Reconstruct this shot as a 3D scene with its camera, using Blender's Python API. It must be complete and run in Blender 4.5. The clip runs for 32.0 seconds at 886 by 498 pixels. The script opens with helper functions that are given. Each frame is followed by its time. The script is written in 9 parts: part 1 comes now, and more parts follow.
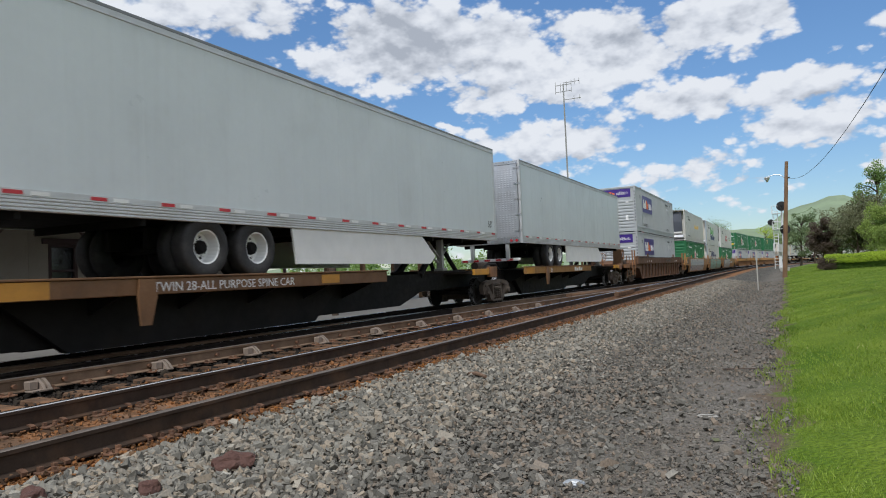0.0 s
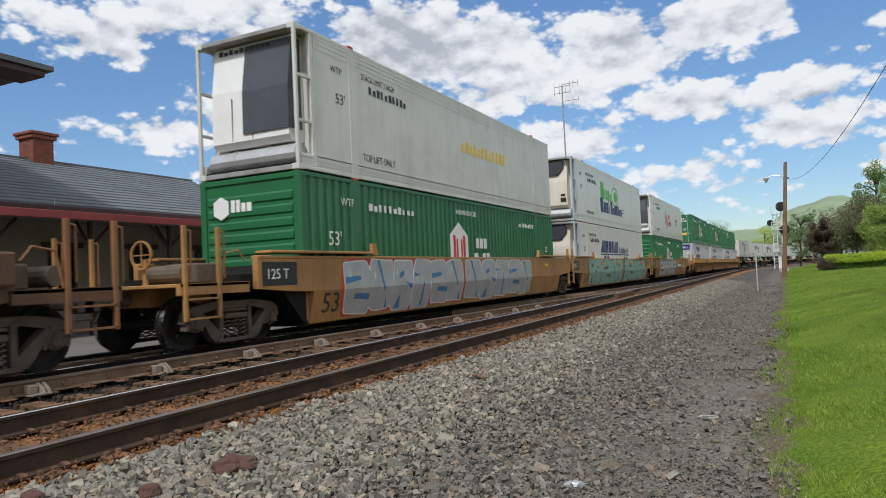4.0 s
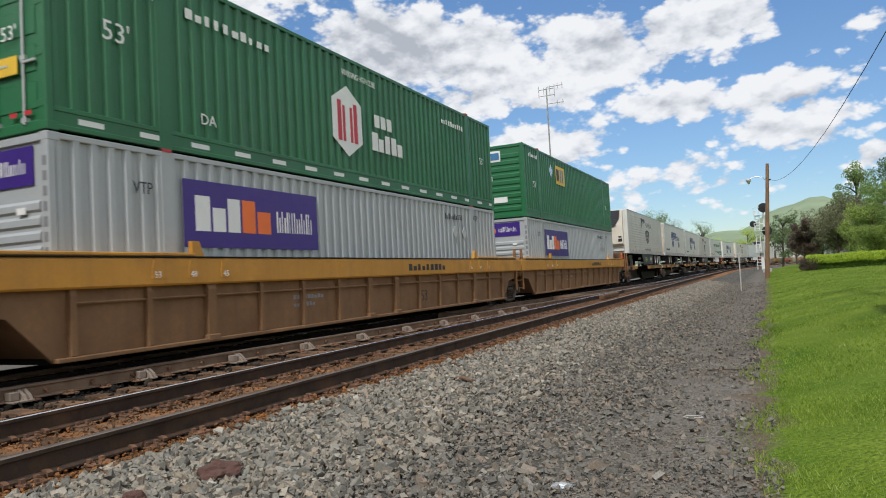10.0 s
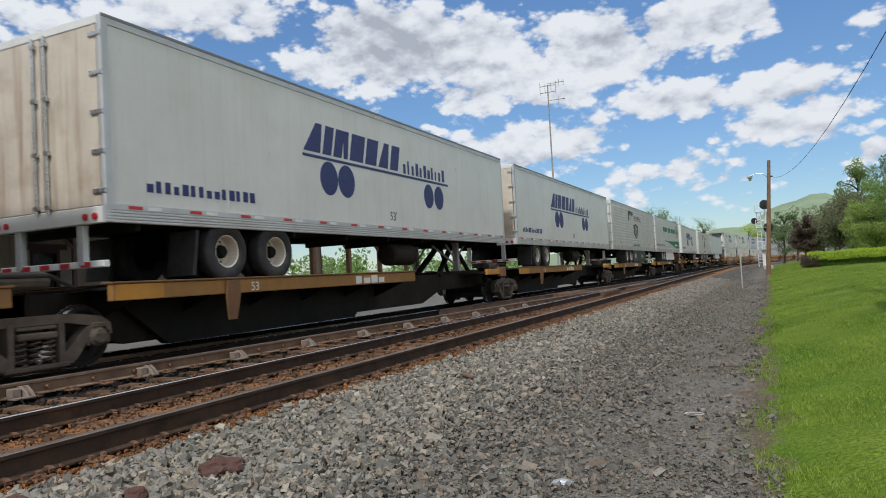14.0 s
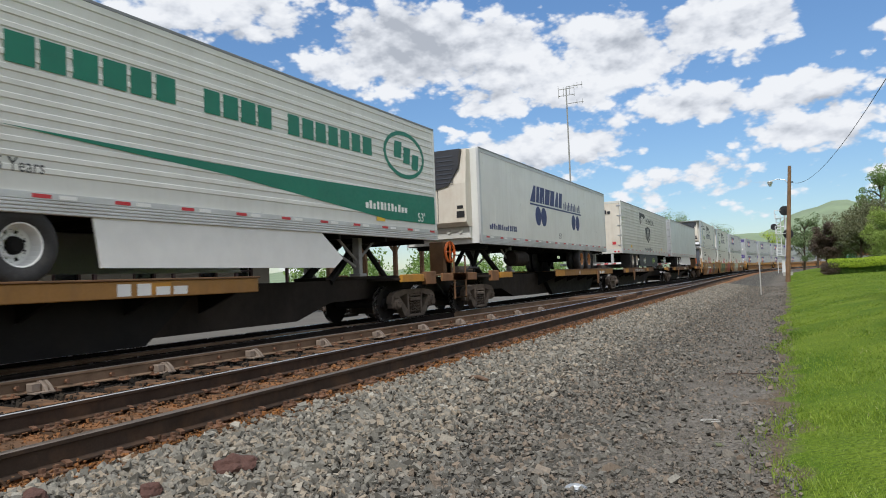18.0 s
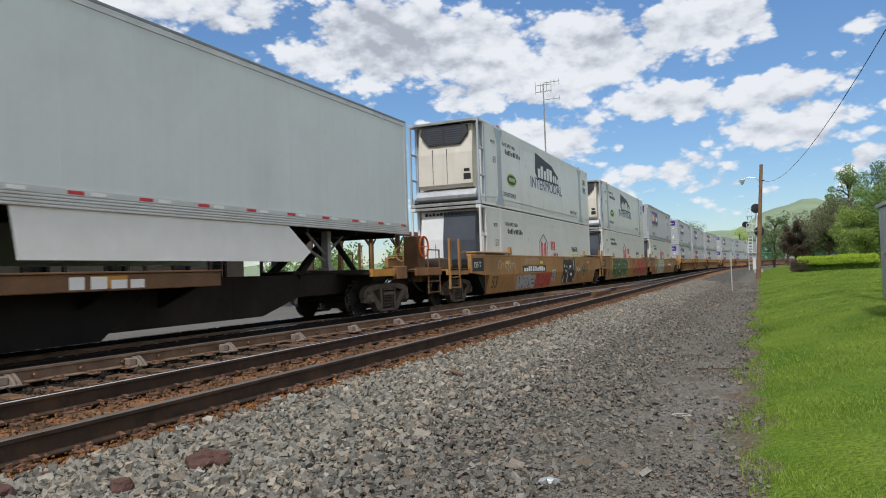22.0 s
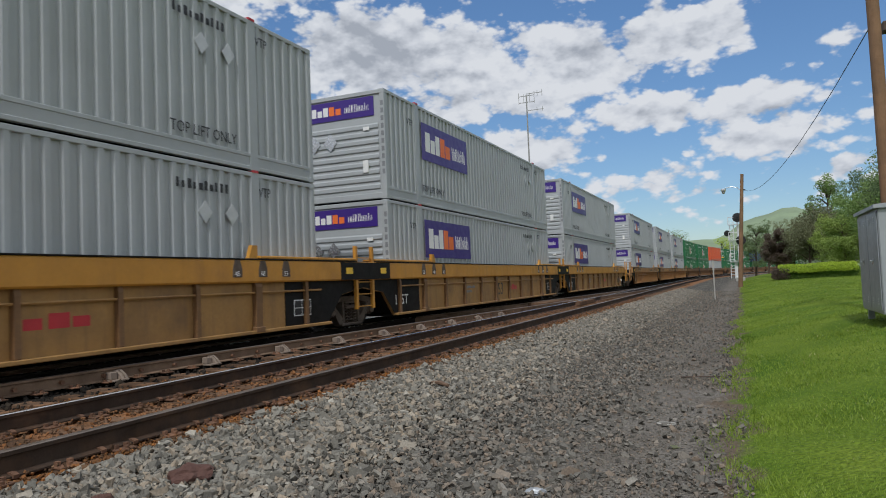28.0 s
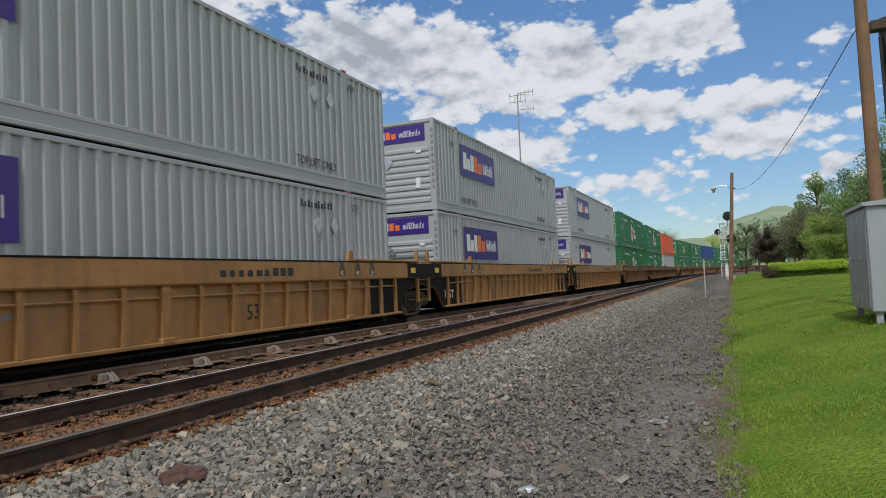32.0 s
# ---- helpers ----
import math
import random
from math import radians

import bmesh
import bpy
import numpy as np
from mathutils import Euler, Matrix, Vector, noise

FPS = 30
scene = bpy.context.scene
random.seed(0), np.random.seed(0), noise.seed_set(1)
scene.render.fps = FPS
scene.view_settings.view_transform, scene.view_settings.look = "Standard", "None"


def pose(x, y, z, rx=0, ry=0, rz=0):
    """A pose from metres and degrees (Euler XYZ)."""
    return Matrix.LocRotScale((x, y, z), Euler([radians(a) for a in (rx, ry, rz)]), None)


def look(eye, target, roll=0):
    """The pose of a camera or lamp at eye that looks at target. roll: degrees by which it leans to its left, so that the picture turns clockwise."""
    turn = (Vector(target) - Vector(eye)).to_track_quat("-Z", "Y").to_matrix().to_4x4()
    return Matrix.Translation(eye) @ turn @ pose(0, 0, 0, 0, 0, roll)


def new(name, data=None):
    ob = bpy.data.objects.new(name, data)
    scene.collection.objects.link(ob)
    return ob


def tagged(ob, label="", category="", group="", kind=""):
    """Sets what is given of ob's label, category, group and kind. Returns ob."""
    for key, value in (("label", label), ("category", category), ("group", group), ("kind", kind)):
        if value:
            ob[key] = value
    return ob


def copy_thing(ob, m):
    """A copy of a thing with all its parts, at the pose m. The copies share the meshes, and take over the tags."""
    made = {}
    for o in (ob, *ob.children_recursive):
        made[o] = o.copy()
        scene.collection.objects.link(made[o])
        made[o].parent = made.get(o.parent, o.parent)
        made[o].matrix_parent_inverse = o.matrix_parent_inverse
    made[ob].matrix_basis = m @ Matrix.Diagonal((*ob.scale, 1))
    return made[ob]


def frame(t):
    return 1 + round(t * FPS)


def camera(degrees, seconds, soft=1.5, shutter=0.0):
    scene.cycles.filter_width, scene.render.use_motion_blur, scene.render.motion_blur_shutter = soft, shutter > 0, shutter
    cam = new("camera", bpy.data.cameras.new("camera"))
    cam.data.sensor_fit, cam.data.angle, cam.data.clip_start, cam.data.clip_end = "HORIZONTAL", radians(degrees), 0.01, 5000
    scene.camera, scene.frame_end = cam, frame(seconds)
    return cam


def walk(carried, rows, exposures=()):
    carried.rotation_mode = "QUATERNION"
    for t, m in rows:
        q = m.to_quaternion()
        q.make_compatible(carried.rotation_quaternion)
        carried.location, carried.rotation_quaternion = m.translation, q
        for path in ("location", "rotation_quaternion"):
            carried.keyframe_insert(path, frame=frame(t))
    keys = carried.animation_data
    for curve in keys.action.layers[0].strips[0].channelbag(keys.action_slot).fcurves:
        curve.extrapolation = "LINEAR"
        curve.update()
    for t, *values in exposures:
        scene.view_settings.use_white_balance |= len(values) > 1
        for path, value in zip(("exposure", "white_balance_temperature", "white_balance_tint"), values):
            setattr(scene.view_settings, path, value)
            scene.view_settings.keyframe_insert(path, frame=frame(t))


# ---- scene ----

# ---- camera ----
EYE = (0.0, 0.0, 1.0)
# seconds, heading (degrees to the right of the track), tilt, lean
CAM = [(0, -26.20, 2.10, -2.49), (0.5, -26.24, 2.05, -2.57), (1, -26.26, 2.06, -2.42), (1.5, -26.20, 2.00, -2.53), (2, -26.12, 1.98, -2.59),
       (2.5, -26.00, 2.00, -2.55), (3, -26.02, 2.02, -2.50), (3.5, -26.12, 2.14, -2.70), (5.5, -26.16, 2.52, -2.76), (6, -26.02, 2.53, -2.85),
       (6.5, -25.89, 2.51, -2.76), (7, -25.88, 2.52, -2.78), (7.5, -25.74, 2.53, -2.84), (8, -25.58, 2.52, -2.92), (8.5, -25.51, 2.48, -3.00),
       (9, -25.44, 2.40, -3.00), (9.5, -25.27, 2.41, -3.17), (10, -24.98, 2.43, -3.15), (10.5, -24.93, 2.49, -3.15), (11, -24.98, 2.48, -3.08),
       (11.5, -24.93, 2.43, -3.06), (12, -24.80, 2.42, -3.09), (12.5, -24.86, 2.32, -3.08), (13, -24.97, 2.32, -3.13), (13.5, -25.09, 2.28, -3.14),
       (14, -25.08, 2.17, -3.13), (14.5, -25.04, 2.19, -3.20), (16.5, -24.96, 2.92, -3.29), (17, -26.24, 2.78, -3.20), (17.5, -26.48, 2.58, -2.76),
       (18, -26.39, 2.39, -2.30), (18.5, -26.09, 1.99, -2.10), (19, -25.52, 1.39, -1.70), (19.5, -24.97, 1.13, -1.82), (20, -24.84, 1.13, -1.86),
       (20.5, -24.77, 1.44, -1.74), (21, -24.73, 1.70, -1.82), (21.5, -24.67, 1.75, -1.84), (22, -24.44, 1.88, -1.92), (22.5, -24.43, 2.11, -1.92),
       (23, -24.40, 2.29, -1.85), (23.5, -24.51, 2.44, -1.86), (24, -24.54, 2.57, -1.98), (24.5, -24.45, 2.57, -2.01), (25, -24.22, 2.57, -2.04),
       (25.5, -23.73, 2.54, -2.14), (27.5, -23.52, 2.73, -2.45), (28, -23.15, 2.70, -2.32), (28.5, -22.90, 2.67, -2.28), (29, -22.77, 2.68, -2.36),
       (29.5, -22.67, 2.60, -2.44), (30, -22.56, 2.53, -2.49), (30.5, -22.47, 2.53, -2.50), (31, -22.52, 2.48, -2.25), (31.5, -22.43, 2.57, -2.40),
       (32, -22.47, 2.64, -2.60)]


def aim(yaw, tilt, lean):
    a, b = radians(yaw), radians(tilt)
    e = Vector(EYE)
    return look(e, e + Vector((math.sin(a) * math.cos(b), math.cos(a) * math.cos(b), math.sin(b))), lean)


cam = camera(65.06, 32.0, soft=1.0, shutter=0.08)
walk(cam, [(t, aim(a, b, c)) for t, a, b, c in CAM],
     exposures=[(0, 0.0, 6100, 10), (1.0, 0.04, 6150, 10), (2.0, 0.22, 6400, 10), (3.5, 0.10, 6300, 10), (5.5, 0.08, 6250, 10), (7.5, 0.20, 6400, 10), (9.0, 0.26, 6550, 10), (10.5, 0.08, 6250, 10), (14.5, 0.0, 6150, 10), (17.0, 0.08, 6200, 10),
                (18.5, 0.18, 6350, 10), (20.0, 0.31, 6700, 10), (21.0, 0.18, 6400, 10), (22.5, 0.0, 6150, 10), (24.0, -0.17, 6050, 10), (28.0, -0.20, 6150, 10), (32.0, -0.13, 6200, 10)])

# ---- sky, sun ----
SUN = Vector((0.07, -0.62, 0.77)).normalized()


# clouds: bearing, height, half width, half height in degrees, weight; then the grey undersides
HIGH_CLOUDS = [(-44.5, 20.9, 8.0, 2.2, 1.0), (-52.9, 18.8, 6.0, 2.4, 0.8), (-41.5, 13.9, 5.0, 2.0, 0.9), (-47.5, 12.0, 4.5, 1.6, 0.8), (-36.0, 23.0, 5.0, 1.5, 0.9), (-27.8, 18.5, 6.9, 3.7, 1.15), (-18.8, 16.3, 7.2, 3.1, 1.1), (-11.2, 17.3, 6.4, 3.4, 1.05), (-4.8, 17.7, 5.3, 2.6, 1.05), (-0.6, 18.0, 3.0, 2.0, 0.95), (-15.9, 14.3, 5.0, 1.5, 0.9), (-33.8, 17.0, 3.4, 2.3, 0.95), (-31.2, 15.4, 2.7, 1.2, 0.7)]
LOW_CLOUDS = [(-16.4, 10.1, 5.5, 1.7, 1.0), (-5.3, 12.4, 4.8, 1.6, 0.95), (1.7, 12.8, 4.3, 1.4, 1.0), (-6.5, 7.7, 3.5, 1.0, 0.8), (3.0, 9.7, 5.0, 1.6, 0.95), (7.0, 7.0, 2.5, 0.8, 0.8), (-3.1, 6.2, 4.5, 0.6, 0.6), (-25.3, 11.9, 1.3, 0.5, 0.7), (7.4, 16.1, 1.8, 0.8, 0.6), (3.8, 14.9, 0.6, 0.5, 0.55), (-8.8, 4.7, 3.5, 0.4, 0.5), (-13.3, 6.2, 2.3, 0.5, 0.5)]
SHADES = [(-44.6, 19.1, 7.0, 1.3, 0.7), (-42.0, 12.6, 4.0, 0.7, 0.4), (-28.7, 18.7, 5.1, 2.5, 0.9), (-24.0, 14.4, 3.0, 0.8, 0.6), (-10.3, 18.0, 2.9, 1.3, 0.5), (-21.1, 19.1, 3.0, 1.5, 0.35), (-4.8, 11.5, 3.4, 0.5, 0.45), (2.2, 8.4, 3.7, 0.5, 0.4), (-16.1, 8.8, 4.4, 0.4, 0.4), (-15.4, 13.1, 3.5, 0.5, 0.4), (4.2, 11.8, 2.6, 0.4, 0.3)]


def make_world():
    w = bpy.data.worlds.new("sky")
    w.use_nodes = True
    scene.world = w
    nt = w.node_tree
    nt.nodes.clear()
    N, L = nt.nodes.new, nt.links.new
    out, bg = N("ShaderNodeOutputWorld"), N("ShaderNodeBackground")
    sky = N("ShaderNodeTexSky")
    sky.sky_type, sky.sun_disc = "NISHITA", False
    sky.sun_elevation = math.asin(SUN.z)
    sky.sun_rotation = math.atan2(SUN.x, SUN.y)
    sky.air_density, sky.dust_density, sky.ozone_density = 1.0, 0.2, 3.0
    tc = N("ShaderNodeTexCoord")
    sep = N("ShaderNodeSeparateXYZ")
    L(tc.outputs["Generated"], sep.inputs[0])

    def math_node(op, a, b=None, clamp=False):
        m = N("ShaderNodeMath")
        m.operation, m.use_clamp = op, clamp
        for i, v in enumerate((a, b)):
            if v is None:
                continue
            if isinstance(v, (int, float)):
                m.inputs[i].default_value = v
            else:
                L(v, m.inputs[i])
        return m.outputs[0]
    # bearing and height of the direction, in degrees
    az = math_node("MULTIPLY", math_node("ARCTAN2", sep.outputs[0], sep.outputs[1]), 57.2958)
    el = math_node("MULTIPLY", math_node("ARCSINE", sep.outputs[2]), 57.2958)
    def lifted(up):
        comb = N("ShaderNodeCombineXYZ")
        L(sep.outputs[0], comb.inputs[0])
        L(sep.outputs[1], comb.inputs[1])
        L(math_node("MULTIPLY", math_node("ADD", sep.outputs[2], up), 1.7), comb.inputs[2])
        return comb.outputs[0]
    here, above = lifted(0.0), lifted(0.016)

    def fbm(scale, detail, rough, dist, at=here):
        n = N("ShaderNodeTexNoise")
        n.inputs["Scale"].default_value, n.inputs["Detail"].default_value = scale, detail
        n.inputs["Roughness"].default_value, n.inputs["Distortion"].default_value = rough, dist
        L(at, n.inputs["Vector"])
        return n.outputs["Fac"]

    def heaped(at):
        """Billowing noise: broad lumps with rounded smaller ones on them."""
        v = N("ShaderNodeTexVoronoi")
        v.feature = "SMOOTH_F1"
        v.inputs["Scale"].default_value, v.inputs["Detail"].default_value, v.inputs["Roughness"].default_value = 22.0, 3.0, 0.55
        v.inputs["Smoothness"].default_value = 0.6
        L(at, v.inputs["Vector"])
        lumps = math_node("MULTIPLY", math_node("SUBTRACT", 0.45, v.outputs["Distance"]), 0.55)
        return math_node("ADD", fbm(8.0, 11.0, 0.62, 0.25, at), lumps)
    puff, puff_up = heaped(here), heaped(above)
    soft = fbm(2.2, 4.0, 0.5, 0.0)
    wob_a = math_node("MULTIPLY", math_node("SUBTRACT", fbm(8.0, 5.0, 0.6, 0.0), 0.5), 4.5)
    wob_e = math_node("MULTIPLY", math_node("SUBTRACT", fbm(9.0, 5.0, 0.6, 0.3), 0.5), 3.2)
    aw, ew = math_node("ADD", az, wob_a), math_node("ADD", el, wob_e)

    def heap(spots):
        total = None
        for a0, e0, sa, se, weight in spots:
            da = math_node("DIVIDE", math_node("SUBTRACT", aw, a0), sa)
            de = math_node("DIVIDE", math_node("SUBTRACT", ew, e0), se)
            q = math_node("ADD", math_node("MULTIPLY", da, da), math_node("MULTIPLY", de, de))
            g = math_node("MULTIPLY", math_node("POWER", 0.45, q), weight)
            total = g if total is None else math_node("MAXIMUM", total, g)
        return total
    seen = heap(HIGH_CLOUDS + LOW_CLOUDS)
    # the rest of the sky carries the same broken clouds
    away = N("ShaderNodeMapRange")
    away.inputs[1].default_value, away.inputs[2].default_value = 38.0, 55.0
    L(math_node("ABSOLUTE", math_node("ADD", az, 25.0)), away.inputs[0])
    high = N("ShaderNodeMapRange")
    high.inputs[1].default_value, high.inputs[2].default_value = 24.0, 34.0
    L(el, high.inputs[0])
    low_rows = N("ShaderNodeMapRange")          # small clouds crowd together near the horizon
    for k, v in enumerate((3.0, 16.0, 0.28, 0.05)):
        low_rows.inputs[k + 1].default_value = v
    L(el, low_rows.inputs[0])
    rest = math_node("MULTIPLY", math_node("MAXIMUM", away.outputs[0], high.outputs[0]), math_node("MULTIPLY", soft, 1.5))
    dens = math_node("ADD", math_node("MAXIMUM", math_node("MAXIMUM", seen, low_rows.outputs[0]), rest), math_node("MULTIPLY", math_node("SUBTRACT", puff, 0.30), 1.45))
    cover = N("ShaderNodeMapRange")
    cover.interpolation_type = "SMOOTHSTEP"
    cover.inputs[1].default_value, cover.inputs[2].default_value = 0.22, 0.52
    L(dens, cover.inputs[0])
    # tops catch the sun, undersides fall into grey
    relief = math_node("ADD", math_node("MULTIPLY", math_node("SUBTRACT", puff_up, puff), 1.5), math_node("MULTIPLY", math_node("SUBTRACT", fbm(7.0, 4.0, 0.55, 0.0, above), fbm(7.0, 4.0, 0.55, 0.0)), 2.4))
    shade = math_node("ADD", math_node("ADD", math_node("MULTIPLY", heap(SHADES), 0.72), 0.15), relief, True)
    tint = N("ShaderNodeHueSaturation")
    tint.inputs["Saturation"].default_value, tint.inputs["Value"].default_value = 1.08, 1.25
    L(sky.outputs[0], tint.inputs["Color"])
    depth = N("ShaderNodeMapRange")             # the clear air keeps its blue down to the hills
    for k, v in enumerate((0.0, 22.0, 0.70, 1.0)):
        depth.inputs[k + 1].default_value = v
    L(el, depth.inputs[0])
    clear = N("ShaderNodeMix")
    clear.data_type, clear.blend_type = "RGBA", "MULTIPLY"
    clear.inputs["Factor"].default_value = 1.0
    blue = N("ShaderNodeCombineColor")
    for k, f in enumerate((0.93, 0.97, 1.0)):
        L(math_node("MULTIPLY", depth.outputs[0], f), blue.inputs[k])
    L(tint.outputs[0], clear.inputs["A"])
    L(blue.outputs[0], clear.inputs["B"])
    body = N("ShaderNodeValToRGB")
    body.color_ramp.elements[0].position, body.color_ramp.elements[0].color = 0.0, (8.1, 8.15, 8.25, 1)
    body.color_ramp.elements[1].position, body.color_ramp.elements[1].color = 1.0, (4.2, 4.45, 4.9, 1)
    e = body.color_ramp.elements.new(0.35)
    e.color = (7.0, 7.15, 7.45, 1)
    L(shade, body.inputs[0])
    mix = N("ShaderNodeMix")
    mix.data_type = "RGBA"
    L(cover.outputs[0], mix.inputs["Factor"])
    L(clear.outputs["Result"], mix.inputs["A"])
    L(body.outputs[0], mix.inputs["B"])
    L(mix.outputs["Result"], bg.inputs["Color"])
    bg.inputs["Strength"].default_value = 0.10
    L(bg.outputs[0], out.inputs["Surface"])


make_world()
sun = new("sun", bpy.data.lights.new("sun", "SUN"))
sun.data.energy, sun.data.angle, sun.data.color = 2.55, radians(4), (1.0, 0.97, 0.92)
sun.matrix_world = look(SUN * 100, (0, 0, 0))

# ---- materials ----
def paint(name, color, rough=0.5, metal=0.0, vary=0.12, scale=1.2, dirt=None, dirt_amount=0.3, bump=0.0, bump_scale=60.0, spread=0.0, streak=0.0, spec=0.5):
    """Colour with large stains, fine grain, optional vertical dirt streaks and a spread from piece to piece."""
    m = bpy.data.materials.new(name)
    m.use_nodes = True
    nt = m.node_tree
    N, L = nt.nodes.new, nt.links.new
    b = nt.nodes["Principled BSDF"]
    b.inputs["Roughness"].default_value, b.inputs["Metallic"].default_value = rough, metal
    b.inputs["Specular IOR Level"].default_value = spec
    tc = N("ShaderNodeTexCoord")

    def noise_tex(sc, detail, stretch=None):
        n = N("ShaderNodeTexNoise")
        n.inputs["Scale"].default_value, n.inputs["Detail"].default_value, n.inputs["Roughness"].default_value = sc, detail, 0.6
        src = tc.outputs["Object"]
        if stretch:
            mp = N("ShaderNodeMapping")
            mp.inputs["Scale"].default_value = stretch
            L(src, mp.inputs[0])
            src = mp.outputs[0]
        L(src, n.inputs["Vector"])
        return n.outputs["Fac"]

    def mixed(fac, a, bb, kind="MIX"):
        x = N("ShaderNodeMix")
        x.data_type, x.blend_type = "RGBA", kind
        if isinstance(fac, float):
            x.inputs["Factor"].default_value = fac
        else:
            L(fac, x.inputs["Factor"])
        for key, val in (("A", a), ("B", bb)):
            if isinstance(val, tuple):
                x.inputs[key].default_value = (*val, 1)
            else:
                L(val, x.inputs[key])
        return x.outputs["Result"]

    def ranged(src, lo, hi, to0=0.0, to1=1.0):
        r = N("ShaderNodeMapRange")
        r.inputs[1].default_value, r.inputs[2].default_value, r.inputs[3].default_value, r.inputs[4].default_value = lo, hi, to0, to1
        L(src, r.inputs[0])
        return r.outputs[0]
    lo = tuple(c * (1 - vary) for c in color)
    hi = tuple(min(1.0, c * (1 + vary)) for c in color)
    col = mixed(ranged(noise_tex(scale, 5.0), 0.3, 0.7), lo, hi)
    col = mixed(ranged(noise_tex(scale * 22, 3.0), 0.35, 0.75, 0.0, vary * 1.2), col, tuple(c * 0.55 for c in color))
    if dirt:
        col = mixed(ranged(noise_tex(scale * 0.7 + 0.3, 8.0), 0.5, 0.78, 0.0, dirt_amount), col, dirt)
    if streak:
        col = mixed(ranged(noise_tex(1.0, 6.0, (5.0, 5.0, 0.35)), 0.5, 0.8, 0.0, streak), col, dirt or tuple(c * 0.4 for c in color))
    if spread:
        oi = N("ShaderNodeObjectInfo")
        hs = N("ShaderNodeHueSaturation")
        L(ranged(oi.outputs["Random"], 0, 1, 1 - spread, 1 + spread), hs.inputs["Value"])
        L(col, hs.inputs["Color"])
        col = hs.outputs[0]
    L(col, b.inputs["Base Color"])
    L(ranged(noise_tex(scale * 5, 4.0), 0.3, 0.7, max(0.02, rough - 0.08), min(1, rough + 0.1)), b.inputs["Roughness"])
    if bump:
        bn = N("ShaderNodeBump")
        bn.inputs["Strength"].default_value, bn.inputs["Distance"].default_value = min(1.0, bump), 0.01
        L(noise_tex(bump_scale, 6.0), bn.inputs["Height"])
        L(bn.outputs[0], b.inputs["Normal"])
    return m


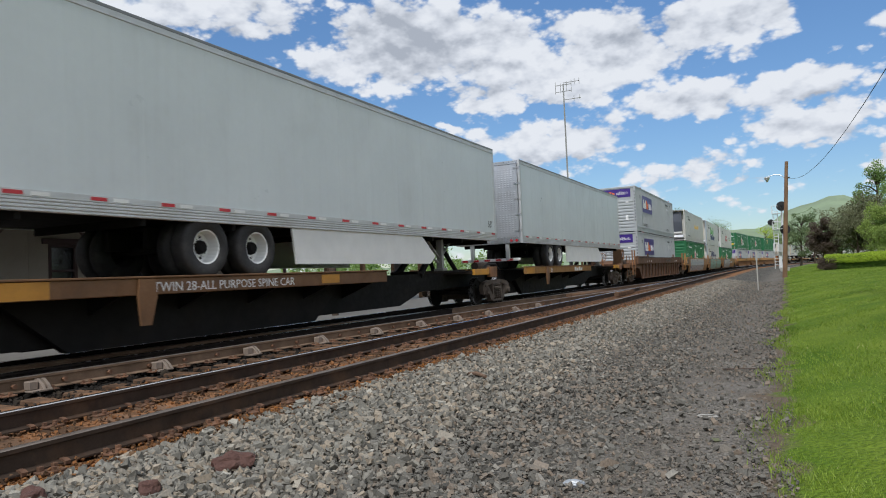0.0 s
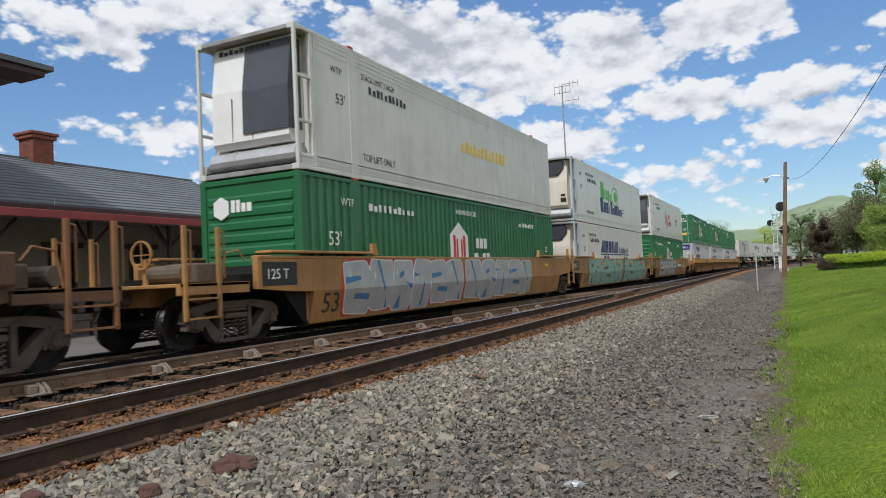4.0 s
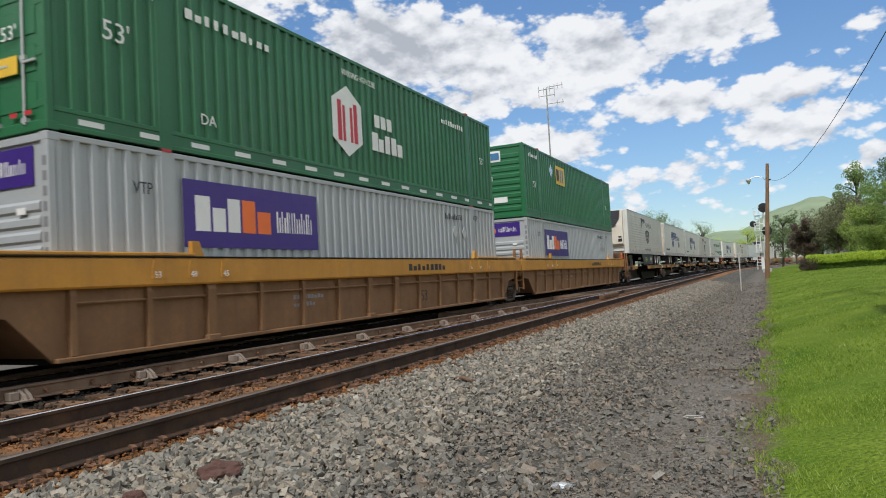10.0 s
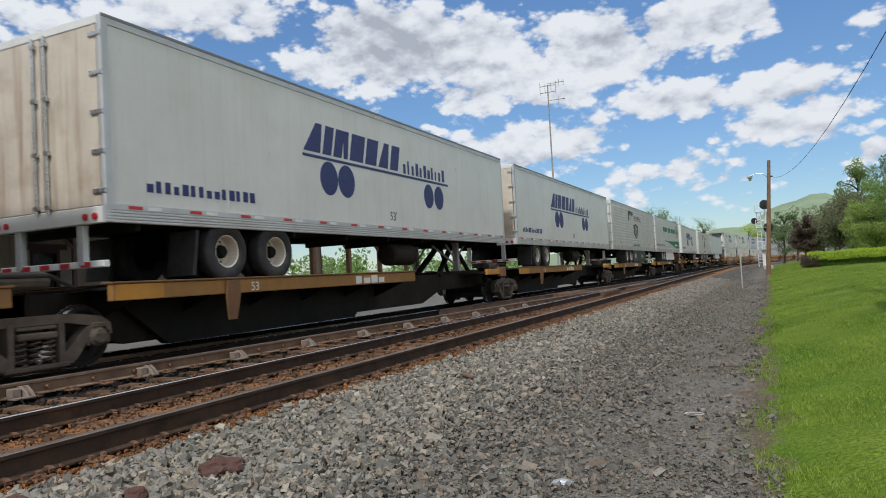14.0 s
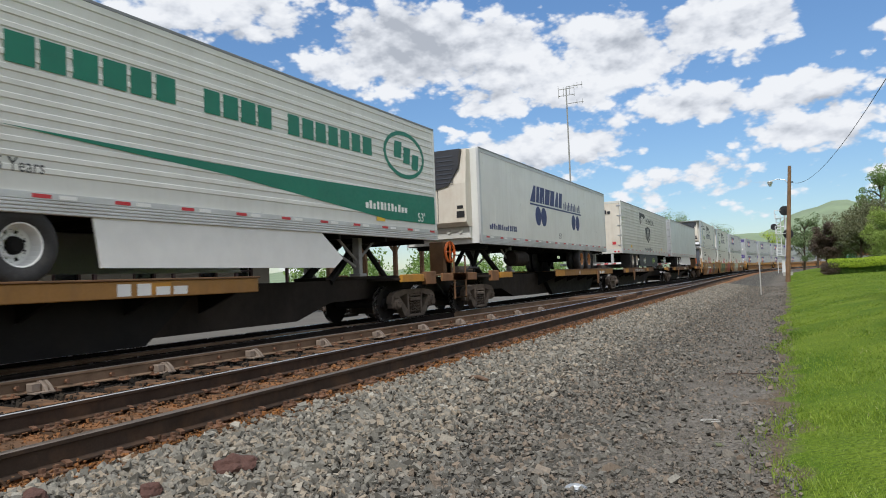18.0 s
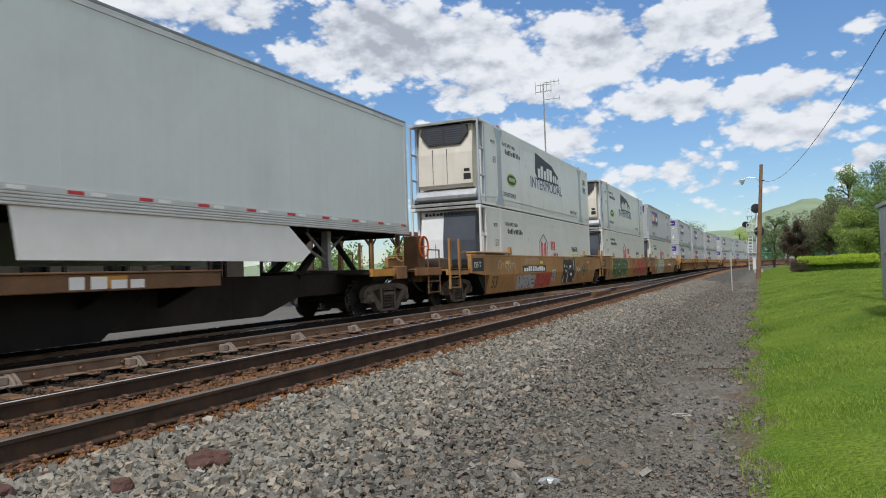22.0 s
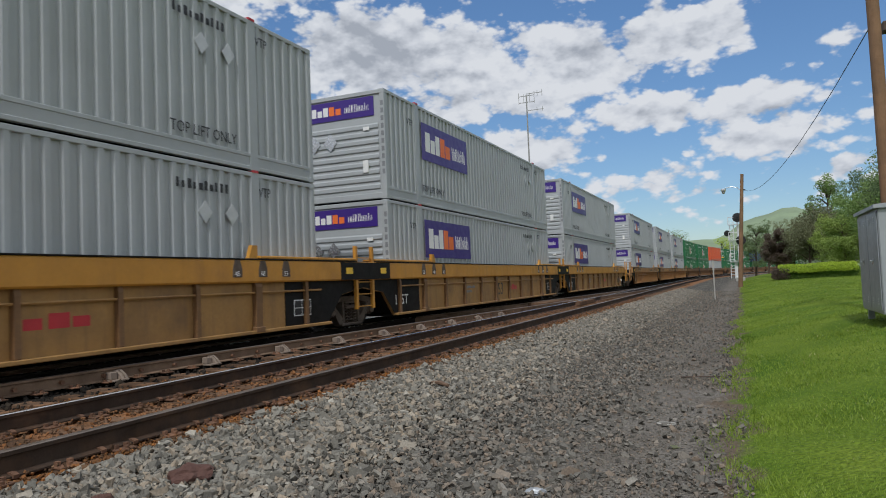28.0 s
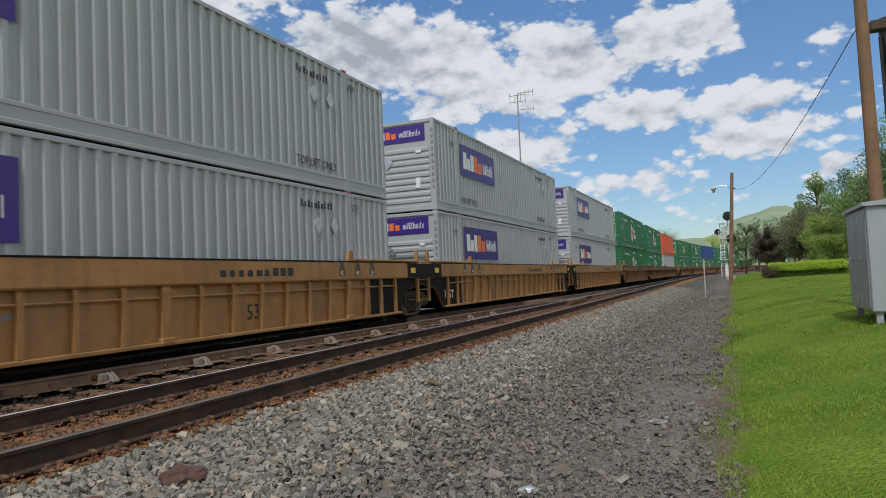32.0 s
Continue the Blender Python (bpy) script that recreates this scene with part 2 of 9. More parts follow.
RUST = (0.16, 0.075, 0.035)
GRIME = (0.07, 0.055, 0.042)
M = {
    "grey_box": paint("grey_box", (0.375, 0.397, 0.405), 0.45, vary=0.06, scale=0.5, dirt=(0.25, 0.24, 0.22), dirt_amount=0.22, streak=0.12),
    "green_box": paint("green_box", (0.018, 0.135, 0.05), 0.4, vary=0.14, scale=0.5, dirt=(0.05, 0.10, 0.055), dirt_amount=0.3, streak=0.15),
    "orange_box": paint("orange_box", (0.62, 0.10, 0.035), 0.45, vary=0.1, scale=0.5),
    "blue_box": paint("blue_box", (0.02, 0.05, 0.22), 0.45, vary=0.1, scale=0.5),
    "white_box": paint("white_box", (0.70, 0.70, 0.665), 0.35, vary=0.05, scale=0.6, dirt=(0.32, 0.29, 0.24), dirt_amount=0.2, streak=0.16),
    "white_old": paint("white_old", (0.62, 0.615, 0.57), 0.4, vary=0.07, scale=0.6, dirt=(0.30, 0.26, 0.20), dirt_amount=0.35, streak=0.25),
    "white_side": paint("white_side", (0.60, 0.64, 0.65), 0.35, vary=0.05, scale=0.35, dirt=(0.36, 0.36, 0.34), dirt_amount=0.25, streak=0.12),
    "door_rust": paint("door_rust", (0.60, 0.53, 0.43), 0.5, vary=0.1, scale=1.5, dirt=(0.22, 0.11, 0.05), dirt_amount=0.5, streak=0.75),
    "platform_top": paint("platform_top", (0.14, 0.13, 0.113), 0.85, vary=0.14, scale=0.8, dirt=(0.12, 0.11, 0.095), dirt_amount=0.5, bump=0.2),
    "cream": paint("cream", (0.66, 0.61, 0.52), 0.45, vary=0.06, scale=1.5, dirt=(0.35, 0.2, 0.1), dirt_amount=0.25, streak=0.2),
    "steel": paint("steel", (0.55, 0.56, 0.57), 0.3, 0.9, vary=0.1, scale=3, dirt=(0.3, 0.25, 0.2), dirt_amount=0.35),
    "stainless": paint("stainless", (0.66, 0.67, 0.69), 0.36, 0.9, vary=0.08, scale=2, dirt=(0.4, 0.36, 0.3), dirt_amount=0.3),
    "galv": paint("galv", (0.56, 0.57, 0.57), 0.45, 0.4, vary=0.08, scale=2, dirt=(0.3, 0.27, 0.23), dirt_amount=0.3),
    "purple": paint("purple", (0.045, 0.018, 0.20), 0.4, vary=0.06, scale=1),
    "mark_white": paint("mark_white", (0.76, 0.76, 0.74), 0.5, vary=0.05, scale=2),
    "mark_orange": paint("mark_orange", (0.8, 0.17, 0.03), 0.5, vary=0.05, scale=2),
    "mark_black": paint("mark_black", (0.018, 0.018, 0.02), 0.5, vary=0.2, scale=2),
    "mark_navy": paint("mark_navy", (0.016, 0.026, 0.13), 0.45, vary=0.1, scale=2),
    "mark_red": paint("mark_red", (0.50, 0.03, 0.04), 0.45, vary=0.1, scale=2),
    "mark_green": paint("mark_green", (0.10, 0.42, 0.06), 0.45, vary=0.1, scale=2),
    "mark_teal": paint("mark_teal", (0.0, 0.165, 0.10), 0.45, vary=0.1, scale=2),
    "mark_yellow": paint("mark_yellow", (0.78, 0.50, 0.04), 0.5, vary=0.1, scale=2),
    "mark_grey": paint("mark_grey", (0.20, 0.21, 0.22), 0.5, vary=0.1, scale=2),
    "mark_lime": paint("mark_lime", (0.33, 0.50, 0.10), 0.5, vary=0.1, scale=2),
    "red_tape": paint("red_tape", (0.50, 0.022, 0.03), 0.35, vary=0.1, scale=4),
    "well_brown": paint("well_brown", (0.225, 0.125, 0.060), 0.7, spec=0.25, vary=0.25, scale=0.8, dirt=(0.10, 0.066, 0.042), dirt_amount=0.55, streak=0.45, bump=0.15, bump_scale=25),
    "well_dark": paint("well_dark", (0.135, 0.072, 0.042), 0.7, spec=0.25, vary=0.25, scale=0.8, dirt=GRIME, dirt_amount=0.55, streak=0.4, bump=0.15, bump_scale=25),
    "well_yellow": paint("well_yellow", (0.36, 0.20, 0.06), 0.6, vary=0.22, scale=0.7, dirt=(0.11, 0.065, 0.04), dirt_amount=0.75, streak=0.5, bump=0.12, bump_scale=25),
    "well_tan": paint("well_tan", (0.36, 0.185, 0.058), 0.6, vary=0.25, scale=0.6, dirt=(0.12, 0.07, 0.04), dirt_amount=0.65, streak=0.55, bump=0.12, bump_scale=25),
    "chord_yellow": paint("chord_yellow", (0.52, 0.245, 0.03), 0.5, vary=0.16, scale=0.8, dirt=(0.22, 0.10, 0.03), dirt_amount=0.6, streak=0.3),
    "rib_grime": paint("rib_grime", (0.20, 0.105, 0.04), 0.65, vary=0.3, scale=1.5, dirt=(0.07, 0.045, 0.03), dirt_amount=0.6, streak=0.3),
    "beam_yellow": paint("beam_yellow", (0.34, 0.17, 0.04), 0.6, vary=0.25, scale=1.0, dirt=(0.10, 0.055, 0.03), dirt_amount=0.75, streak=0.3),
    "rim_rust": paint("rim_rust", (0.50, 0.24, 0.10), 0.6, vary=0.2, scale=6, dirt=(0.2, 0.1, 0.05), dirt_amount=0.5),
    "spine_black": paint("spine_black", (0.014, 0.0135, 0.013), 0.6, vary=0.3, scale=1.5, dirt=(0.03, 0.023, 0.017), dirt_amount=0.35, spec=0.12),
    "ladder_brown": paint("ladder_brown", (0.24, 0.11, 0.042), 0.65, vary=0.25, scale=2, dirt=(0.09, 0.05, 0.03), dirt_amount=0.5),
    # main track ties and rail sides: the train's shade is put into these colours
    "tie_train_shade": paint("tie_train_shade", (0.018, 0.015, 0.012), 0.9, spec=0.1, vary=0.3, scale=3, bump=0.5, bump_scale=40),
    "rail_train_shade": paint("rail_train_shade", (0.02, 0.015, 0.012), 0.8, spec=0.15, vary=0.3, scale=3),
    "spine_dirt": paint("spine_dirt", (0.028, 0.023, 0.019), 0.8, spec=0.15, vary=0.3, scale=0.9, dirt=(0.045, 0.034, 0.026), dirt_amount=0.6, streak=0.4),
    "spine_brown": paint("spine_brown", (0.17, 0.085, 0.035), 0.65, vary=0.3, scale=1.5, dirt=(0.06, 0.045, 0.03), dirt_amount=0.6),
    "truck_iron": paint("truck_iron", (0.115, 0.090, 0.070), 0.8, 0.0, spec=0.25, vary=0.3, scale=4, dirt=(0.20, 0.155, 0.12), dirt_amount=0.5, bump=0.3),
    "wheel_iron": paint("wheel_iron", (0.018, 0.016, 0.014), 0.75, 0.0, spec=0.25, vary=0.3, scale=3, dirt=(0.06, 0.05, 0.04), dirt_amount=0.4),
    "tread": paint("tread", (0.45, 0.44, 0.43), 0.25, 1.0, vary=0.1, scale=4),
    "rubber": paint("rubber", (0.028, 0.027, 0.027), 0.8, vary=0.25, scale=6, dirt=(0.09, 0.08, 0.07), dirt_amount=0.4, bump=0.3),
    "dark_plastic": paint("dark_plastic", (0.035, 0.036, 0.042), 0.5, vary=0.2, scale=2),
    "frame_grey": paint("frame_grey", (0.30, 0.30, 0.29), 0.5, vary=0.15, scale=2, dirt=(0.12, 0.09, 0.07), dirt_amount=0.6, streak=0.4),
    "slate_skirt": paint("slate_skirt", (0.03, 0.036, 0.044), 0.6, vary=0.15, scale=1.5, dirt=(0.06, 0.055, 0.05), dirt_amount=0.4),
    "slate_plastic": paint("slate_plastic", (0.06, 0.068, 0.085), 0.45, vary=0.15, scale=1.5),
    "black_hole": paint("black_hole", (0.008, 0.008, 0.009), 0.85, spec=0.1, vary=0.2, scale=2),
    "under": paint("under", (0.014, 0.0135, 0.013), 0.8, vary=0.3, scale=2, dirt=(0.03, 0.025, 0.02), dirt_amount=0.3, spec=0.1),
    "post_blue": paint("post_blue", (0.37, 0.425, 0.47), 0.5, vary=0.08, scale=1.5, dirt=(0.25, 0.25, 0.24), dirt_amount=0.3, streak=0.2),
    "hazard": paint("hazard", (0.62, 0.64, 0.66), 0.25, 0.7, vary=0.1, scale=3),
    "rail_rust": paint("rail_rust", (0.052, 0.035, 0.025), 0.8, 0.0, spec=0.2, vary=0.3, scale=3, dirt=(0.15, 0.08, 0.042), dirt_amount=0.6, bump=0.2),
    # crossover rail: dust, and sunlight on its web put into the paler tan
    "rail_tan_sunlit": paint("rail_tan_sunlit", (0.20, 0.135, 0.088), 0.8, 0.0, spec=0.2, vary=0.3, scale=2.5, dirt=(0.10, 0.062, 0.04), dirt_amount=0.6, bump=0.2),
    "rail_bright": paint("rail_bright", (0.62, 0.61, 0.60), 0.22, 1.0, vary=0.1, scale=1.5, dirt=(0.25, 0.19, 0.14), dirt_amount=0.3),
    "rail_worn": paint("rail_worn", (0.24, 0.20, 0.17), 0.4, 0.7, vary=0.2, scale=1.5, dirt=(0.12, 0.07, 0.04), dirt_amount=0.6),
    "plate_rust": paint("plate_rust", (0.16, 0.082, 0.046), 0.85, vary=0.35, scale=6, dirt=(0.27, 0.125, 0.055), dirt_amount=0.7, bump=0.4, spread=0.25),
    "brace_iron": paint("brace_iron", (0.26, 0.205, 0.16), 0.75, 0.1, vary=0.25, scale=5, dirt=(0.20, 0.12, 0.075), dirt_amount=0.5, bump=0.3),
    "tie_wood": paint("tie_wood", (0.125, 0.078, 0.050), 0.95, spec=0.1, vary=0.35, scale=3, dirt=(0.29, 0.145, 0.070), dirt_amount=0.75, bump=0.8, bump_scale=40, spread=0.35),
    "pole_wood": paint("pole_wood", (0.22, 0.125, 0.065), 0.85, vary=0.25, scale=2, dirt=(0.10, 0.07, 0.05), dirt_amount=0.5, streak=0.5, bump=0.5, bump_scale=30),
    "pole_dark": paint("pole_dark", (0.085, 0.06, 0.045), 0.85, vary=0.25, scale=2, streak=0.4, bump=0.5, bump_scale=30),
    "alu_pale": paint("alu_pale", (0.72, 0.73, 0.74), 0.5, 0.15, vary=0.08, scale=3, dirt=(0.4, 0.38, 0.35), dirt_amount=0.3),
    "alu": paint("alu", (0.62, 0.63, 0.64), 0.4, 0.7, vary=0.1, scale=3, dirt=(0.35, 0.33, 0.3), dirt_amount=0.3),
    "cabinet_grey": paint("cabinet_grey", (0.36, 0.38, 0.40), 0.4, 0.2, vary=0.06, scale=1.5, dirt=(0.22, 0.21, 0.19), dirt_amount=0.3, streak=0.2),
    "black_paint": paint("black_paint", (0.015, 0.015, 0.016), 0.5, vary=0.2, scale=3),
    "slate_roof": paint("slate_roof", (0.125, 0.14, 0.15), 0.8, vary=0.16, scale=0.8, dirt=(0.08, 0.085, 0.085), dirt_amount=0.5, bump=0.5, bump_scale=14),
    "red_trim": paint("red_trim", (0.30, 0.055, 0.055), 0.6, vary=0.12, scale=1.5, dirt=(0.12, 0.05, 0.045), dirt_amount=0.4),
    "dark_trim": paint("dark_trim", (0.055, 0.028, 0.026), 0.6, vary=0.15, scale=1.5),
    "cream_wall": paint("cream_wall", (0.32, 0.285, 0.23), 0.75, vary=0.08, scale=0.9, dirt=(0.25, 0.21, 0.17), dirt_amount=0.3, streak=0.2),
    "soffit": paint("soffit", (0.21, 0.19, 0.165), 0.8, vary=0.12, scale=1.0),
    "brick_red": paint("brick_red", (0.23, 0.075, 0.048), 0.85, vary=0.25, scale=5, dirt=(0.15, 0.10, 0.08), dirt_amount=0.4, bump=0.5, bump_scale=50, spread=0.2),
    "concrete": paint("concrete", (0.40, 0.385, 0.35), 0.85, vary=0.14, scale=0.8, dirt=(0.22, 0.20, 0.17), dirt_amount=0.4, bump=0.2),
    "glass_dark": paint("glass_dark", (0.012, 0.015, 0.018), 0.08, vary=0.2, scale=1),
    "wire": paint("wire", (0.02, 0.02, 0.02), 0.6, vary=0.1, scale=3),
    "clay": paint("clay", (0.105, 0.050, 0.038), 0.85, vary=0.25, scale=9, dirt=(0.07, 0.045, 0.035), dirt_amount=0.5, bump=0.8),
    "stick": paint("stick", (0.16, 0.10, 0.065), 0.85, vary=0.25, scale=12, bump=0.5),
    "graf_teal": paint("graf_teal", (0.20, 0.37, 0.31), 0.5, vary=0.12, scale=1.2, dirt=(0.12, 0.2, 0.17), dirt_amount=0.4),
    "graf_brown": paint("graf_brown", (0.13, 0.055, 0.04), 0.5, vary=0.15, scale=1.5),
    "graf_blue": paint("graf_blue", (0.05, 0.17, 0.33), 0.5, vary=0.15, scale=1.5),
    "graf_silver": paint("graf_silver", (0.42, 0.44, 0.45), 0.4, 0.3, vary=0.15, scale=2),
    "graf_green": paint("graf_green", (0.03, 0.105, 0.06), 0.5, vary=0.2, scale=2),
    "graf_yellow": paint("graf_yellow", (0.50, 0.40, 0.06), 0.5, vary=0.15, scale=2),
    "graf_red": paint("graf_red", (0.42, 0.05, 0.035), 0.5, vary=0.15, scale=2),
    "graf_cream": paint("graf_cream", (0.45, 0.47, 0.36), 0.5, vary=0.15, scale=2),
}

# ---- helpers for building ----
X0, BEND, RAD = -9.61, 100.0, 630.0      # main track: centre line, start and radius of its bend
TRACK2 = 4.18                             # centre of the near track, to the right of the main one


def path(s, off=0.0, z=0.0):
    """Pose at s metres along the main track, off metres to its right."""
    if s <= BEND:
        return pose(X0 + off, s, z)
    a = (s - BEND) / RAD
    return pose(X0 + RAD - (RAD - off) * math.cos(a), BEND + (RAD - off) * math.sin(a), z, 0, 0, -math.degrees(a))


def lateral(x, y):
    return x - X0 if y <= BEND else RAD - math.hypot(x - X0 - RAD, y - BEND)


def part(name, bm, material, parent=None, label="", smooth=False):
    """Link a bmesh as one mesh object, under a thing or a part."""
    me = bpy.data.meshes.new(name)
    bm.to_mesh(me)
    bm.free()
    if smooth:
        me.polygons.foreach_set("use_smooth", [True] * len(me.polygons))
    for mm in (material if isinstance(material, list) else [material]):
        me.materials.append(mm)
    ob = new(name, me)
    if parent:
        ob.parent = parent
    if label:
        ob["label"] = label
    return ob


def shared(name, me, parent, m=None, label=""):
    ob = new(name, me)
    ob.parent = parent
    if m is not None:
        ob.matrix_basis = m
    if label:
        ob["label"] = label
    return ob


def ready(name, bm, material, smooth=False):
    me = bpy.data.meshes.new(name)
    bm.to_mesh(me)
    bm.free()
    if smooth:
        me.polygons.foreach_set("use_smooth", [True] * len(me.polygons))
    me.materials.append(material)
    return me


def empty(name, m=None):
    e = new(name)
    e.empty_display_size = 0.2
    if m is not None:
        e.matrix_basis = m
    return e


def B():
    return bmesh.new()


def box(bm, x0, x1, y0, y1, z0, z1, bevel=0.0):
    vs = [bm.verts.new(p) for p in ((x0, y0, z0), (x1, y0, z0), (x1, y1, z0), (x0, y1, z0), (x0, y0, z1), (x1, y0, z1), (x1, y1, z1), (x0, y1, z1))]
    fs = [bm.faces.new([vs[i] for i in q]) for q in ((3, 2, 1, 0), (4, 5, 6, 7), (0, 1, 5, 4), (1, 2, 6, 5), (2, 3, 7, 6), (3, 0, 4, 7))]
    if bevel:
        bmesh.ops.bevel(bm, geom=list({e for f in fs for e in f.edges}), offset=bevel, segments=1, affect="EDGES")
    return bm


def prism(bm, pts, a0, a1, axis="x"):
    """Extrude a closed outline: axis x takes (y, z) points, axis y (x, z), axis z (x, y)."""
    def at(p, a):
        return {"x": (a, p[0], p[1]), "y": (p[0], a, p[1]), "z": (p[0], p[1], a)}[axis]
    lo, hi = [bm.verts.new(at(p, a0)) for p in pts], [bm.verts.new(at(p, a1)) for p in pts]
    n = len(pts)
    fs = [bm.faces.new(lo), bm.faces.new(hi)] + [bm.faces.new((lo[i], lo[(i + 1) % n], hi[(i + 1) % n], hi[i])) for i in range(n)]
    bmesh.ops.recalc_face_normals(bm, faces=fs)
    return bm


def tube(bm, p0, p1, r0, r1=None, seg=10, caps=True):
    p0, p1 = Vector(p0), Vector(p1)
    r1 = r0 if r1 is None else r1
    q = (p1 - p0).to_track_quat("Z", "Y")
    ring = [Vector((math.cos(2 * math.pi * i / seg), math.sin(2 * math.pi * i / seg), 0)) for i in range(seg)]
    a, b = [bm.verts.new(p0 + q @ (v * r0)) for v in ring], [bm.verts.new(p1 + q @ (v * r1)) for v in ring]
    for i in range(seg):
        bm.faces.new((a[i], a[(i + 1) % seg], b[(i + 1) % seg], b[i]))
    if caps:
        bm.faces.new(a[::-1]), bm.faces.new(b)
    return bm


def pipe(bm, pts, r, seg=8):
    for a, b in zip(pts, pts[1:]):
        tube(bm, a, b, r, seg=seg)
    return bm


def lathe(bm, prof, seg=20, axis="x", centre=(0, 0, 0), caps=True):
    """Turn a profile of (along, radius) round an axis."""
    c = Vector(centre)
    rings = []
    for a, r in prof:
        ring = []
        for i in range(seg):
            t = 2 * math.pi * i / seg
            u, v = r * math.cos(t), r * math.sin(t)
            ring.append(bm.verts.new(c + Vector({"x": (a, u, v), "y": (u, a, v), "z": (u, v, a)}[axis])))
        rings.append(ring)
    fs = []
    for p, q in zip(rings, rings[1:]):
        for i in range(seg):
            fs.append(bm.faces.new((p[i], p[(i + 1) % seg], q[(i + 1) % seg], q[i])))
    if caps:
        fs += [bm.faces.new(rings[0]), bm.faces.new(rings[-1])]
    bmesh.ops.recalc_face_normals(bm, faces=fs)
    return bm


def sheet(name, verts, faces, material, parent=None, smooth=False, label=""):
    """A mesh from numpy arrays: verts n x 3, faces m x k."""
    verts, faces = np.asarray(verts, np.float32), np.asarray(faces, np.int32)
    me = bpy.data.meshes.new(name)
    k = faces.shape[1]
    me.vertices.add(len(verts)), me.loops.add(faces.size), me.polygons.add(len(faces))
    me.vertices.foreach_set("co", verts.ravel())
    me.loops.foreach_set("vertex_index", faces.ravel())
    me.polygons.foreach_set("loop_start", np.arange(0, faces.size, k, dtype=np.int32))
    me.polygons.foreach_set("loop_total", np.full(len(faces), k, np.int32))
    me.polygons.foreach_set("use_smooth", np.full(len(faces), smooth))
    me.update(calc_edges=True)
    me.materials.append(material)
    ob = new(name, me)
    if parent:
        ob.parent = parent
    if label:
        ob["label"] = label
    return ob


# ---- ground ----
PROF_D = [-3000, -60, -14, -4.2, -3.2, -2.6, -2.0, 2.2, 3.0, 5.35, 5.7, 6.6, 7.6, 9.1, 9.6, 11.9, 15, 25, 60, 3000]
PROF_Z = [0.6, 0.0, -0.34, -0.34, -0.33, -0.28, -0.26, -0.25, -0.225, -0.21, -0.25, -0.40, -0.50, -0.51, -0.46, -0.02, 0.10, 0.30, 0.6, 2.0]


def ground_z(x, y):
    d = lateral(x, y)
    z = float(np.interp(d, PROF_D, PROF_Z))
    n = noise.noise(Vector((x * 0.9, y * 0.9, 0)))
    return z + n * (0.03 if 5.6 < d < 60 else 0.012)


